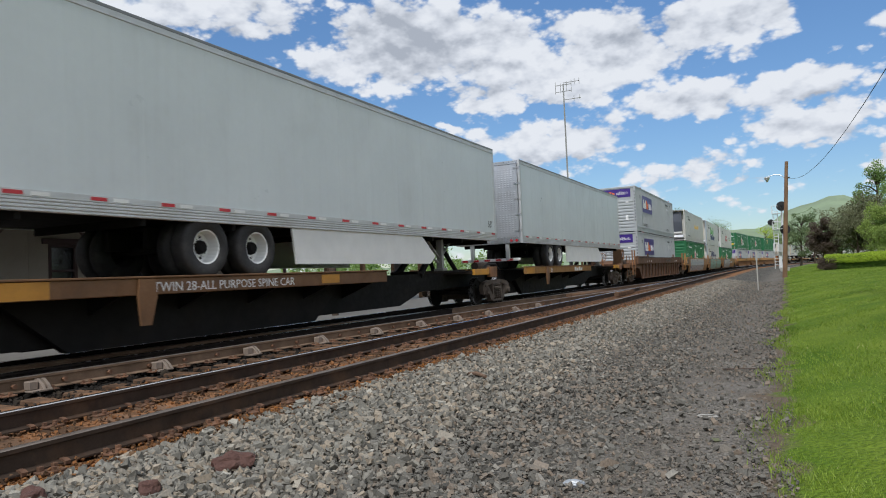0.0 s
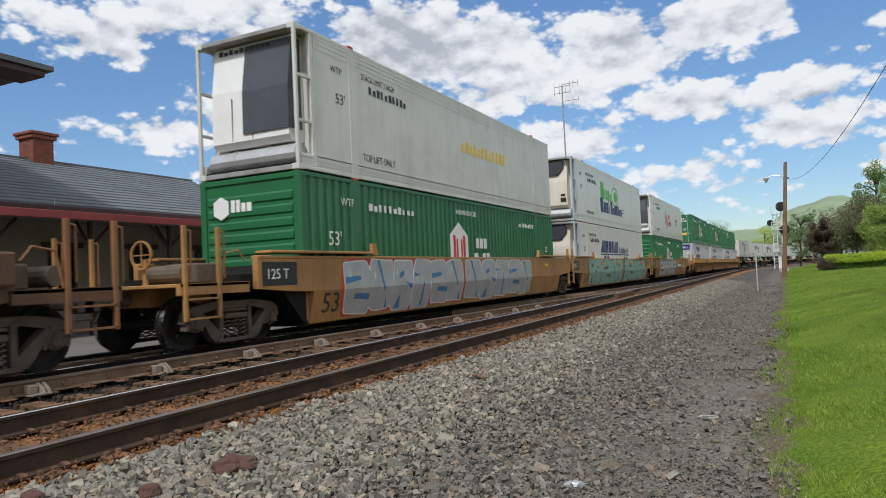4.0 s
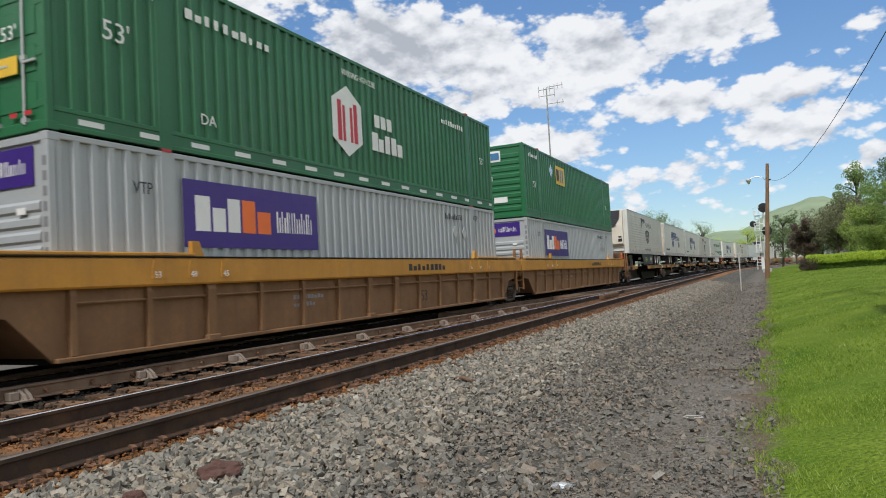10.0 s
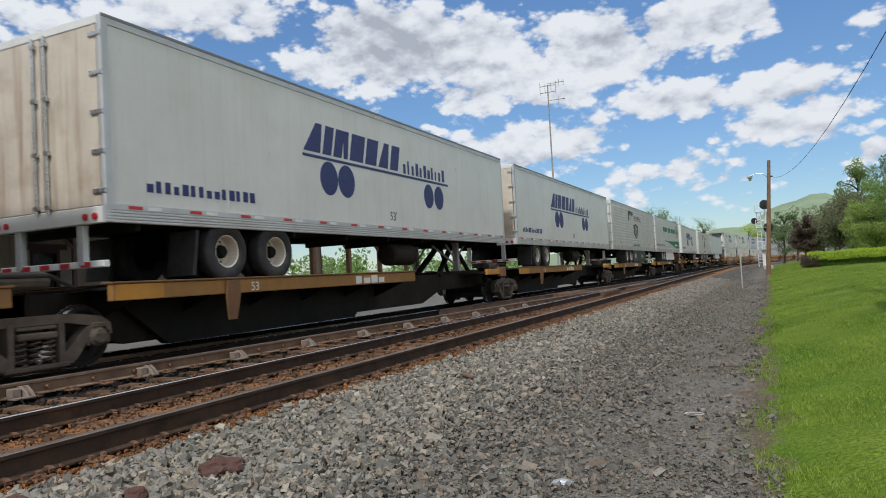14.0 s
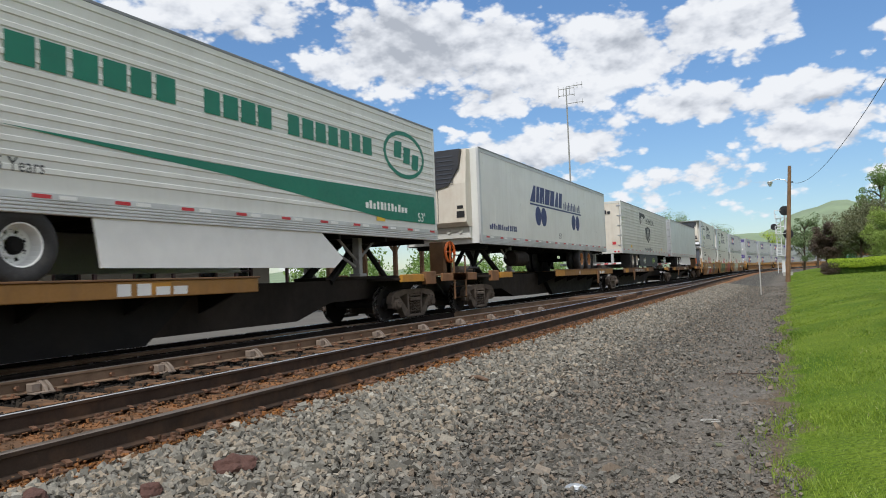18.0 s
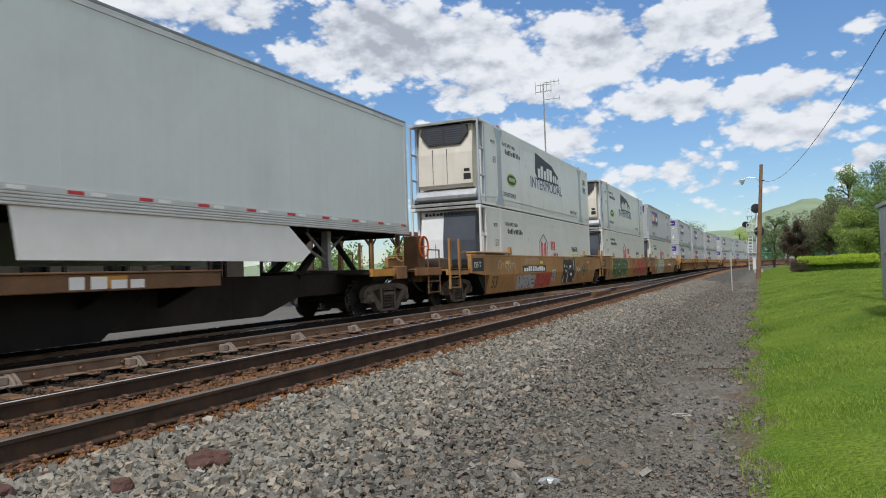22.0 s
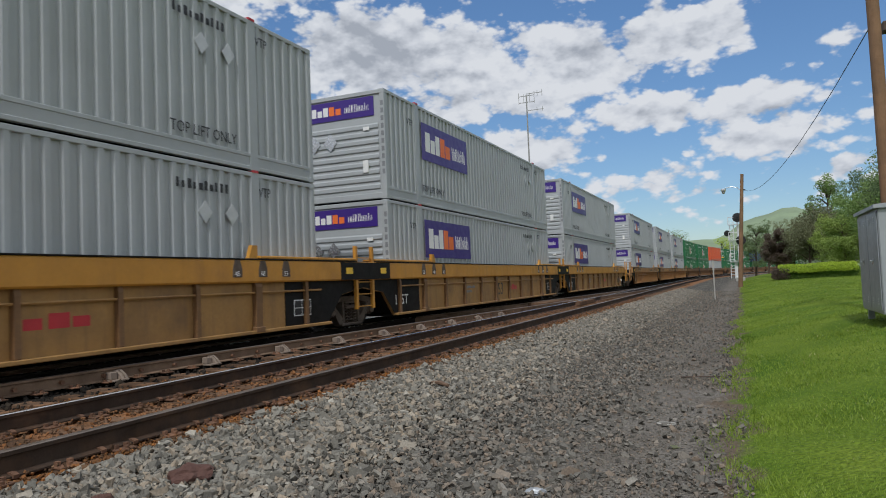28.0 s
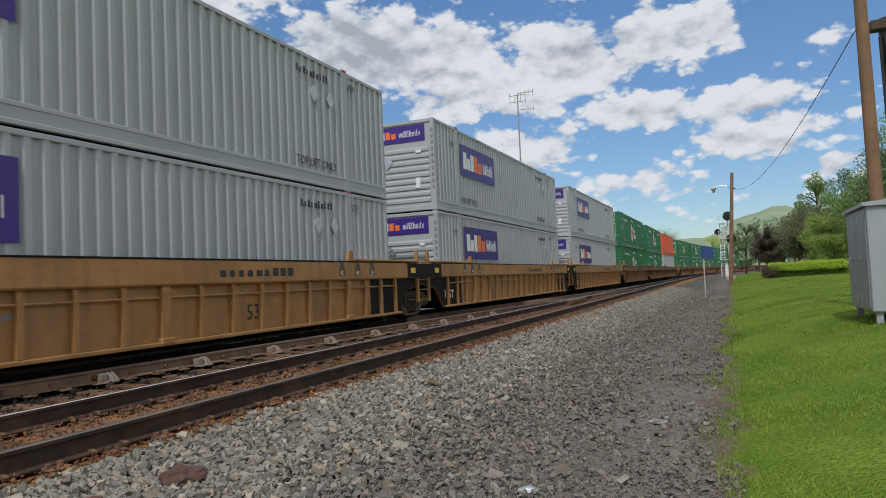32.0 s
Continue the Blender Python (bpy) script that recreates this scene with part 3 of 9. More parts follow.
def ground_material():
    m = bpy.data.materials.new("ground")
    m.use_nodes = True
    nt = m.node_tree
    N, L = nt.nodes.new, nt.links.new
    b = nt.nodes["Principled BSDF"]
    tc, at = N("ShaderNodeTexCoord"), N("ShaderNodeAttribute")
    at.attribute_name = "lateral"

    def noise_tex(sc, det):
        n = N("ShaderNodeTexNoise")
        n.inputs["Scale"].default_value, n.inputs["Detail"].default_value = sc, det
        L(tc.outputs["Object"], n.inputs["Vector"])
        return n.outputs["Fac"]

    def rng(src, a, bb, c=0.0, d=1.0):
        r = N("ShaderNodeMapRange")
        for i, v in enumerate((a, bb, c, d)):
            r.inputs[i + 1].default_value = v
        L(src, r.inputs[0])
        return r.outputs[0]

    def op(kind, a, bb):
        x = N("ShaderNodeMath")
        x.operation = kind
        for i, v in enumerate((a, bb)):
            if isinstance(v, float):
                x.inputs[i].default_value = v
            else:
                L(v, x.inputs[i])
        return x.outputs[0]

    def mix(f, a, bb):
        x = N("ShaderNodeMix")
        x.data_type = "RGBA"
        L(f, x.inputs["Factor"])
        for key, val in (("A", a), ("B", bb)):
            if isinstance(val, tuple):
                x.inputs[key].default_value = (*val, 1)
            else:
                L(val, x.inputs[key])
        return x.outputs["Result"]
    vor = N("ShaderNodeTexVoronoi")
    vor.inputs["Scale"].default_value = 24.0
    L(tc.outputs["Object"], vor.inputs["Vector"])
    vor2 = N("ShaderNodeTexVoronoi")
    vor2.inputs["Scale"].default_value = 55.0
    L(tc.outputs["Object"], vor2.inputs["Vector"])
    sepc = N("ShaderNodeSeparateColor")
    L(vor.outputs["Color"], sepc.inputs[0])
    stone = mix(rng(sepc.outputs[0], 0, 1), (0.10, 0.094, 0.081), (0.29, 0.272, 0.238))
    # shade in the gaps between stones, painted in along the cell edges
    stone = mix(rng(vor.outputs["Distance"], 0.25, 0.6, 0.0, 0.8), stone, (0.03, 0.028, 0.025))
    sepd = N("ShaderNodeSeparateColor")
    L(vor2.outputs["Color"], sepd.inputs[0])
    dirt = mix(rng(sepd.outputs[0], 0, 1), (0.115, 0.104, 0.090), (0.235, 0.215, 0.187))
    dirt = mix(rng(noise_tex(1.3, 6.0), 0.4, 0.7), dirt, (0.135, 0.116, 0.097))
    rusty = mix(rng(noise_tex(3.0, 6.0), 0.3, 0.7), (0.33, 0.155, 0.068), (0.17, 0.095, 0.052))
    grass = mix(rng(noise_tex(0.5, 5.0), 0.35, 0.65), (0.085, 0.155, 0.013), (0.19, 0.255, 0.030))
    grass = mix(rng(noise_tex(30.0, 4.0), 0.4, 0.75, 0.0, 0.6), grass, (0.03, 0.07, 0.008))
    d = op("ADD", at.outputs["Fac"], op("MULTIPLY", op("SUBTRACT", noise_tex(1.6, 5.0), 0.5), 0.9))
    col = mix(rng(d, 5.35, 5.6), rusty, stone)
    col = mix(rng(d, 7.6, 8.5), col, dirt)
    col = mix(rng(d, 9.2, 9.42), col, (0.14, 0.108, 0.078))
    col = mix(rng(d, 9.5, 9.66), col, grass)
    # shade under the train, painted into the ground as a near-black band
    train_shade = op("MULTIPLY", rng(d, 2.3, 1.7), rng(d, -2.2, -1.8))
    col = mix(train_shade, col, (0.03, 0.026, 0.022))
    low = op("LESS_THAN", d, -2.4)
    col = mix(low, col, (0.17, 0.16, 0.145))
    far = op("LESS_THAN", d, -28.0)
    col = mix(far, col, grass)
    L(col, b.inputs["Base Color"])
    b.inputs["Roughness"].default_value = 0.95
    b.inputs["Specular IOR Level"].default_value = 0.1
    bn = N("ShaderNodeBump")
    bn.inputs["Strength"].default_value, bn.inputs["Distance"].default_value = 0.8, 0.03
    L(rng(vor.outputs["Distance"], 0.0, 0.7, 1.0, 0.0), bn.inputs["Height"])
    L(bn.outputs[0], b.inputs["Normal"])
    return m


def make_ground():
    xs = np.unique(np.concatenate([np.arange(-16, 4, 0.25), np.arange(4, 34, 1.0), [-3000, -1200, -500, -200, -100, -70, -50, -38, -30, -25, -21, -18, 40, 55, 80, 120, 200, 500, 1200, 3000]]))
    ys = np.unique(np.concatenate([np.arange(-12, 30, 0.4), np.arange(30, 260, 2.0), [-2000, -600, -200, -80, -40, -20, 280, 320, 380, 450, 600, 900, 1400, 2000, 3000]]))
    verts = [(x, y, ground_z(x, y)) for y in ys for x in xs]
    nx = len(xs)
    i = np.arange(nx - 1)[None] + nx * np.arange(len(ys) - 1)[:, None]
    faces = np.stack([i, i + 1, i + 1 + nx, i + nx], -1).reshape(-1, 4)
    ob = sheet("ground", verts, faces, ground_material(), smooth=True)
    a = ob.data.attributes.new("lateral", "FLOAT", "POINT")
    a.data.foreach_set("value", [lateral(x, y) for x, y, _ in verts])
    return tagged(ob, "grey gravel path, mown lawn and ballast along the railway", "ground", kind="structure")


make_ground()


# ---- rails ----
RAIL = [(-0.070, -0.18), (0.070, -0.18), (0.070, -0.168), (0.012, -0.150), (0.010, -0.045), (0.036, -0.035), (0.036, -0.008), (0.026, 0.0),
        (-0.026, 0.0), (-0.036, -0.008), (-0.036, -0.035), (-0.010, -0.045), (-0.012, -0.150), (-0.070, -0.168)]


def rail(name, line, label, top, web="rail_rust"):
    """line: (x, y, heading) places along the rail."""
    n = len(RAIL)
    vs, fs = [], []
    for x, y, a in line:
        vs += [(x + math.cos(a) * u, y - math.sin(a) * u, w) for u, w in RAIL]
    for k in range(len(line) - 1):
        for i in range(n):
            j = (i + 1) % n
            fs.append((k * n + i, k * n + j, (k + 1) * n + j, (k + 1) * n + i))
    ob = sheet(name, vs, fs, M[web])
    ob.data.materials.append(top)
    ob.data.polygons.foreach_set("material_index", [1 if i % n in (6, 7, 8) else 0 for i in range(len(fs))])
    return tagged(ob, label, "rail", group="rails", kind="structure")


def along(off, s0, s1, step=4.0, drift=None):
    out = []
    for s in np.arange(s0, s1 + 0.01, step):
        o = off + (drift(s) if drift else 0.0)
        m = path(float(s), o)
        out.append((m.translation.x, m.translation.y, -m.to_euler().z))
    return out


def near_drift(s):
    """The near track edges slowly towards the main one."""
    return -0.010 * max(0.0, s - 2) + 0.16 if s < 30 else -0.12 - 0.012 * min(s - 30, 30)


CROSS_S = [-14, 0, 5, 10, 18, 26.6, 35, 45, 58]
CROSS_D = [0.0, 0.40, 0.63, 0.88, 1.40, 2.03, 2.68, 3.36, 3.70]


for side in (-0.7175, 0.7175):
    rail("rail", along(side, -40, 300), "polished running rail of the main track under the train", M["rail_bright"], "rail_train_shade")
    rail("rail", along(TRACK2 + side, -40, 300, drift=near_drift), "rusty running rail of the near track with a worn bright head", M["rail_worn"] if side > 0 else M["rail_bright"])
for side in (-0.7175, 0.7175):
    line = [(X0 + float(np.interp(y, CROSS_S, CROSS_D)) + side, float(y), math.atan2(float(np.interp(y + 0.5, CROSS_S, CROSS_D) - np.interp(y - 0.5, CROSS_S, CROSS_D)), 1.0)) for y in np.arange(-12, 57, 1.5)]
    if side < 0:
        line = [p for p in line if p[1] > 2.0]
    rail("rail", [(x, y, a) for x, y, a in line], "dusty crossover rail between the two tracks, painted a sunlit tan", M["rail_worn"], "rail_tan_sunlit")


# ---- foliage ----
def leaf_material(name, a, b):
    m = bpy.data.materials.new(name)
    m.use_nodes = True
    nt = m.node_tree
    N, L = nt.nodes.new, nt.links.new
    p = nt.nodes["Principled BSDF"]
    g = N("ShaderNodeNewGeometry")
    tc, n = N("ShaderNodeTexCoord"), N("ShaderNodeTexNoise")
    n.inputs["Scale"].default_value = 0.35
    L(tc.outputs["Object"], n.inputs["Vector"])
    add = N("ShaderNodeMath")
    add.operation = "ADD"
    half = N("ShaderNodeMath")
    half.operation = "MULTIPLY"
    half.inputs[1].default_value = 0.5
    L(g.outputs["Random Per Island"], half.inputs[0])
    L(half.outputs[0], add.inputs[0])
    L(n.outputs["Fac"], add.inputs[1])
    r = N("ShaderNodeMapRange")
    r.inputs[1].default_value, r.inputs[2].default_value = 0.35, 1.0
    L(add.outputs[0], r.inputs[0])
    x = N("ShaderNodeMix")
    x.data_type = "RGBA"
    x.inputs["A"].default_value, x.inputs["B"].default_value = (*a, 1), (*b, 1)
    L(r.outputs[0], x.inputs["Factor"])
    L(x.outputs["Result"], p.inputs["Base Color"])
    p.inputs["Roughness"].default_value = 0.6
    t = N("ShaderNodeBsdfTranslucent")
    L(x.outputs["Result"], t.inputs["Color"])
    ms = N("ShaderNodeMixShader")
    ms.inputs[0].default_value = 0.35
    L(p.outputs[0], ms.inputs[1]), L(t.outputs[0], ms.inputs[2])
    L(ms.outputs[0], nt.nodes["Material Output"].inputs["Surface"])
    return m


LEAF = {"spring": leaf_material("leaf_spring", (0.11, 0.19, 0.05), (0.26, 0.37, 0.11)), "dark": leaf_material("leaf_dark", (0.085, 0.135, 0.055), (0.19, 0.26, 0.105)),
        "lime": leaf_material("leaf_lime", (0.30, 0.44, 0.03), (0.50, 0.62, 0.06)), "brown": leaf_material("leaf_brown", (0.085, 0.062, 0.045), (0.17, 0.125, 0.09)),
        "olive": leaf_material("leaf_olive", (0.12, 0.13, 0.065), (0.24, 0.25, 0.13)), "fresh": leaf_material("leaf_fresh", (0.18, 0.26, 0.05), (0.35, 0.45, 0.11)),
        "hedge": leaf_material("leaf_hedge", (0.04, 0.10, 0.015), (0.13, 0.25, 0.03)), "grass": leaf_material("leaf_grass", (0.085, 0.17, 0.012), (0.29, 0.385, 0.048))}


def leaf_cloud(name, centres, radii, count, size, material, parent, rng, flat_z=0.8):
    """Many small leaf blades scattered through rounded clumps."""
    k = rng.integers(0, len(centres), count)
    v = rng.normal(size=(count, 3))
    v /= np.linalg.norm(v, axis=1, keepdims=True)
    r = radii[k][:, None] * rng.uniform(0.35, 1.0, (count, 1)) ** 0.6
    p = centres[k] + v * r * np.array([1, 1, flat_z])
    a = rng.normal(size=(count, 3))
    a /= np.linalg.norm(a, axis=1, keepdims=True)
    b = np.cross(a, rng.normal(size=(count, 3)))
    b /= np.linalg.norm(b, axis=1, keepdims=True)
    s = size * rng.uniform(0.6, 1.4, (count, 1))
    vs = np.stack([p - a * s, p - b * s * 0.5, p + a * s, p + b * s * 0.5], 1).reshape(-1, 3)
    return sheet(name, vs, np.arange(count * 4).reshape(-1, 4), material, parent)


def tree(x, y, h, spread, leaf, seed, label, n=2600, low=0.25, bare=0.0, bark="pole_dark"):
    rng = np.random.default_rng(seed)
    t = empty("tree", pose(x, y, ground_z(x, y) - 0.05))
    tagged(t, label, "tree", group="trees beside the line")
    bm = B()
    r = 0.022 * h
    top = Vector((rng.uniform(-0.4, 0.4), rng.uniform(-0.4, 0.4), h * 0.82))
    pts = [Vector((0, 0, 0))] + [top * f + Vector((rng.uniform(-0.15, 0.15), rng.uniform(-0.15, 0.15), 0)) for f in (0.3, 0.6, 1.0)]
    for i in range(3):
        tube(bm, pts[i], pts[i + 1], r * (1 - 0.28 * i), r * (1 - 0.28 * (i + 1)), 8)
    part("trunk", bm, M[bark], t)
    ends = []
    bm = B()
    for i in range(22):
        f = rng.uniform(low, 0.95)
        base = top * f
        ang = i * 2.4 + rng.uniform(-0.4, 0.4)
        reach = spread * (1.05 - 0.65 * abs(f - 0.45)) * rng.uniform(0.55, 1.0)
        e = base + Vector((math.cos(ang) * reach, math.sin(ang) * reach, h * rng.uniform(0.04, 0.2)))
        mid = (base + e) / 2 + Vector((0, 0, h * 0.04))
        tube(bm, base, mid, r * 0.42, r * 0.26, 5), tube(bm, mid, e, r * 0.26, r * 0.08, 5)
        ends += [mid, e, e + Vector((rng.uniform(-0.6, 0.6), rng.uniform(-0.6, 0.6), rng.uniform(0, 0.8)))]
        for _ in range(3):
            q = e + Vector((rng.uniform(-1, 1), rng.uniform(-1, 1), rng.uniform(0.1, 1.2))) * spread * 0.22
            tube(bm, e, q, r * 0.07, r * 0.03, 4)
    part("branch", bm, M[bark], t)
    ends.append(top)
    ends.append(top + Vector((0, 0, h * 0.1)))
    c = np.array([list(e) for e in ends])
    rad = rng.uniform(0.18, 0.40, len(c)) * spread
    leaf_cloud("crown", c, rad, int(n * (1 - bare)), 0.005 * h + 0.05, LEAF[leaf], t, rng)
    return t


def bearing(deg, dist):
    return dist * math.sin(radians(deg)), dist * math.cos(radians(deg))


NEAR_TREES = [  # bearing from the track, distance, height, spread, leaf, leafless share
    (2.45, 99, 5.9, 1.75, "brown", -0.6), (1.0, 140, 9.8, 2.6, "dark", -0.2), (1.9, 150, 8.6, 2.4, "dark", 0), (2.7, 132, 8.9, 2.7, "olive", 0.1), (-1.35, 240, 12.3, 4.0, "lime", 0), (-0.5, 260, 10, 4.5, "fresh", 0),
    (3.6, 118, 7.4, 2.8, "dark", 0.0), (4.6, 97, 7.0, 2.8, "olive", 0.0), (5.5, 98, 8.4, 2.9, "olive", 0.0), (6.3, 92, 6.2, 2.6, "fresh", 0.1), (5.9, 112, 14.0, 3.1, "spring", 0.5), (6.9, 86, 6.5, 2.6, "fresh", 0), (8.1, 88, 9.0, 3.2, "spring", 0.1),
    (8.7, 104, 12.5, 3.8, "dark", 0.2), (9.8, 76, 10.0, 3.6, "spring", 0), (11.5, 66, 11.0, 4.4, "dark", 0)]
FAR_TREES = [(13.5, 62, 12.0, 5.0, "spring", 0), (4.3, 170, 10, 5.0, "spring", 0), (7.4, 150, 12, 5, "fresh", 0), (10.5, 115, 15, 7, "spring", 0), (16, 70, 13, 6, "dark", 0), (0.2, 215, 10, 5, "dark", 0),
    (-8.2, 165, 14.5, 5.5, "spring", 0), (-9.3, 160, 14.0, 5.2, "spring", 0), (-7.2, 190, 13.0, 5.0, "dark", 0), (-4.6, 205, 13.8, 3.6, "spring", 0.6), (-3.6, 300, 11, 6, "lime", 0)]


def make_trees():
    for i, (b, d, h, sp, leaf, bare) in enumerate(NEAR_TREES + FAR_TREES):
        x, y = bearing(b, d)
        tree(x, y, h, sp, leaf, 100 + i, {"brown": "low brownish shrubby tree still half bare", "spring": "broad tree with fresh green spring leaves", "dark": "broad tree with dull green leaves", "lime": "bright lime green spring tree by the curve", "olive": "feathery olive green tree just coming into leaf", "fresh": "tree with light yellowish green young leaves"}[leaf],
             n=15000 if d < 130 else 6000, low=0.12 if leaf == "brown" or h < 10 else 0.22, bare=bare)
    rng = np.random.default_rng(7)
    # joined far woods behind the station and behind the lawn
    for name, pts, label in (("far_woods", [bearing(a, rng.uniform(150, 260)) for a in np.arange(9.0, 40, 0.9)], "distant green woods behind the lawn"),
                             ("far_woods", [(-rng.uniform(70, 150), y) for y in np.arange(-40, 330, 6.0)], "distant green woods beyond the station")):
        c = np.array([(x, y, rng.uniform(2.0, 7.5)) for x, y in pts for _ in range(2)])
        w = leaf_cloud(name, c, rng.uniform(3.0, 5.5, len(c)), 15000, 0.55, LEAF["spring"], None, rng)
        tagged(w, label, "woods", kind="stuff")


make_trees()


def make_hedge():
    h = empty("hedge", pose(5.6, 64.5, 0.0))
    tagged(h, "clipped lime green hedge with a brown bush at its end", "hedge")
    rng = np.random.default_rng(3)
    xs = np.arange(-2.5, 2.75, 0.4)
    c = np.array([(x, y, 0.25 + z) for x in xs for y in (-0.8, 0.0, 0.8) for z in (0.0, 0.35, 0.6)])
    leaf_cloud("leaf_body", c, np.full(len(c), 0.36), 20000, 0.05, LEAF["hedge"], h, rng)
    c = np.array([(x, y, 1.06 - 0.30 * max(0.0, -y) ** 3 + 0.10 * (x + 2.5) / 5 + 0.03 * math.sin(x * 2)) for x in xs for y in (-1.05, -0.85, -0.5, -0.1, 0.4, 0.8)])
    leaf_cloud("lime_top", c, np.full(len(c), 0.30), 22000, 0.045, LEAF["lime"], h, rng, 0.75)
    c = np.array([(-2.65 + a, b - 0.3, 0.35 + z) for a in (-0.3, 0.0, 0.35) for b in (-0.7, 0, 0.5) for z in (0, 0.35)])
    leaf_cloud("brown_end", c, np.full(len(c), 0.42), 7000, 0.045, LEAF["brown"], h, rng)
    for x in np.arange(-2.6, 2.8, 0.6):
        bm = B()
        tube(bm, (x, 0, 0), (x + 0.1, 0.1, 1.0), 0.04, 0.02, 6)
        part("stem", bm, M["pole_dark"], h)


make_hedge()


def make_hill():
    b = np.linspace(-80, 70, 160)
    ridge = 56 + 28 * np.exp(-((b - 6) / 9.0) ** 2) + 54 * np.exp(-((b - 3.6) / 4.2) ** 2) * 0.55 + 6 * np.sin(b * 0.7) + 4 * np.sin(b * 1.9 + 1) - 30 * (b < -4) * np.minimum(1, (-4 - b) / 4)
    rows = []
    for f, d in ((0.0, 700), (0.12, 900), (0.35, 1080), (0.62, 1250), (0.85, 1400), (1.0, 1500), (0.9, 1650), (0.3, 2200)):
        for k, a in enumerate(b):
            x, y = bearing(a, d)
            rows.append((x, y, ridge[k] * f + 5 * noise.noise(Vector((x * 0.01, y * 0.01, 0))) * (f > 0)))
    n = len(b)
    i = np.arange(n - 1)[None] + n * np.arange(7)[:, None]
    # distance haze is mixed into this pale bluish green
    m = paint("hazed_forest", (0.22, 0.285, 0.165), 0.95, vary=0.16, scale=0.012, dirt=(0.18, 0.24, 0.16), dirt_amount=0.7, bump=1.0, bump_scale=0.12)
    ob = sheet("backdrop", rows, np.stack([i, i + 1, i + 1 + n, i + n], -1).reshape(-1, 4), m, smooth=True)
    tagged(ob, "wooded hill far beyond the curve, spring green paled by painted haze", "hill", kind="structure")


make_hill()


# ---- poles, signal, cabinet ----
def wires(name, spans, label, r=0.012):
    for a, b, sag in spans:
        bm = B()
        a, b = Vector(a), Vector(b)
        pts = [a.lerp(b, t / 12) - Vector((0, 0, sag * 4 * (t / 12) * (1 - t / 12))) for t in range(13)]
        last = None
        for q in pts:
            turn = [bm.verts.new(q + Vector((r * math.cos(k * 1.2566), 0, r * math.sin(k * 1.2566)))) for k in range(5)]
            if last:
                for k in range(5):
                    bm.faces.new((last[k], last[(k + 1) % 5], turn[(k + 1) % 5], turn[k]))
            last = turn
        tagged(part(name, bm, M["wire"]), label, "cable", group="overhead wires")


def lamp_pole():
    p = empty("street_lamp", pose(-0.16, 64, -0.5))
    tagged(p, "leaning weathered wooden pole with a small street lamp", "lamp pole")
    bm = B()
    tube(bm, (0, 0, -0.3), (0.65, 0, 9.6), 0.19, 0.13, 12)
    part("pole", bm, M["pole_wood"], p)
    bm = B()
    pipe(bm, [(0.52, 0, 8.15), (0.2, 0, 8.5), (-0.3, 0, 8.6), (-0.75, 0, 8.5)], 0.03)
    part("arm", bm, M["alu"], p)
    bm = B()
    lathe(bm, [(8.5, 0.05), (8.48, 0.16), (8.40, 0.22), (8.24, 0.18), (8.18, 0.05)], 14, "z", (-0.88, 0, 0))
    part("lamp_head", bm, M["alu"], p)
    bm = B()
    lathe(bm, [(8.2, 0.13), (8.08, 0.10), (8.02, 0.03)], 12, "z", (-0.88, 0, 0))
    part("lens", bm, M["hazard"], p)
    bm = B()
    box(bm, 0.5, 0.85, -0.06, 0.06, 8.2, 8.3)
    part("insulator", bm, M["black_paint"], p)


lamp_pole()


def signal():
    g = empty("railway_signal", pose(-0.3, 99, -0.5))
    tagged(g, "silver railway signal mast with ladder and three black round heads", "signal")
    bm = B()
    tube(bm, (0.15, 0, 0), (0.15, 0, 8.6), 0.13, 0.11, 12)
    part("mast", bm, M["alu_pale"], g)
    bm = B()
    box(bm, -0.4, 0.7, -0.5, 0.5, 0, 0.5, 0.03)
    part("footing", bm, M["concrete"], g)
    for x in (-0.85, -0.35):
        bm = B()
        tube(bm, (x - 0.1, -0.25, 0.4), (x, -0.25, 8.0), 0.05, seg=6)
        part("ladder_rail", bm, M["alu_pale"], g)
    for k in range(18):
        bm = B()
        z = 0.9 + k * 0.4
        tube(bm, (-0.9, -0.25, z), (-0.4, -0.25, z), 0.032, seg=5)
        part("rung", bm, M["alu_pale"], g)
    for z in (2.6, 5.4, 7.4):
        bm = B()
        box(bm, -1.0, 0.2, -0.7, 0.1, z, z + 0.06)
        part("walkway", bm, M["alu_pale"], g)
        bm = B()
        pipe(bm, [(-1.0, -0.7, z), (-1.0, -0.7, z + 1.0), (-0.3, -0.7, z + 1.0)], 0.04, 5)
        part("handrail", bm, M["alu_pale"], g)
    bm = B()
    box(bm, -0.45, -0.1, -0.2, 0.2, 0.3, 2.5, 0.02)
    part("case", bm, M["alu_pale"], g)
    for x, z in ((0.18, 8.35), (0.45, 5.35), (-1.15, 6.35)):
        bm = B()
        lathe(bm, [(-0.30, 0.60 if x > 0 else 0.38), (-0.26, 0.62 if x > 0 else 0.40)], 24, "y", (x, 0, z))
        part("target", bm, M["black_paint"], g, "round black signal disc")
        for dx, dz in ((0, 0.2), (-0.17, -0.1), (0.17, -0.1)):
            bm = B()
            lathe(bm, [(-0.52, 0.10), (-0.32, 0.10), (-0.32, 0.08), (-0.50, 0.085)], 12, "y", (x + dx, 0, z + dz))
            part("hood", bm, M["black_paint"], g)
        bm = B()
        tube(bm, (x, -0.2, z), (0.15, 0, z), 0.05, seg=8)
        part("bracket", bm, M["alu"], g)


signal()


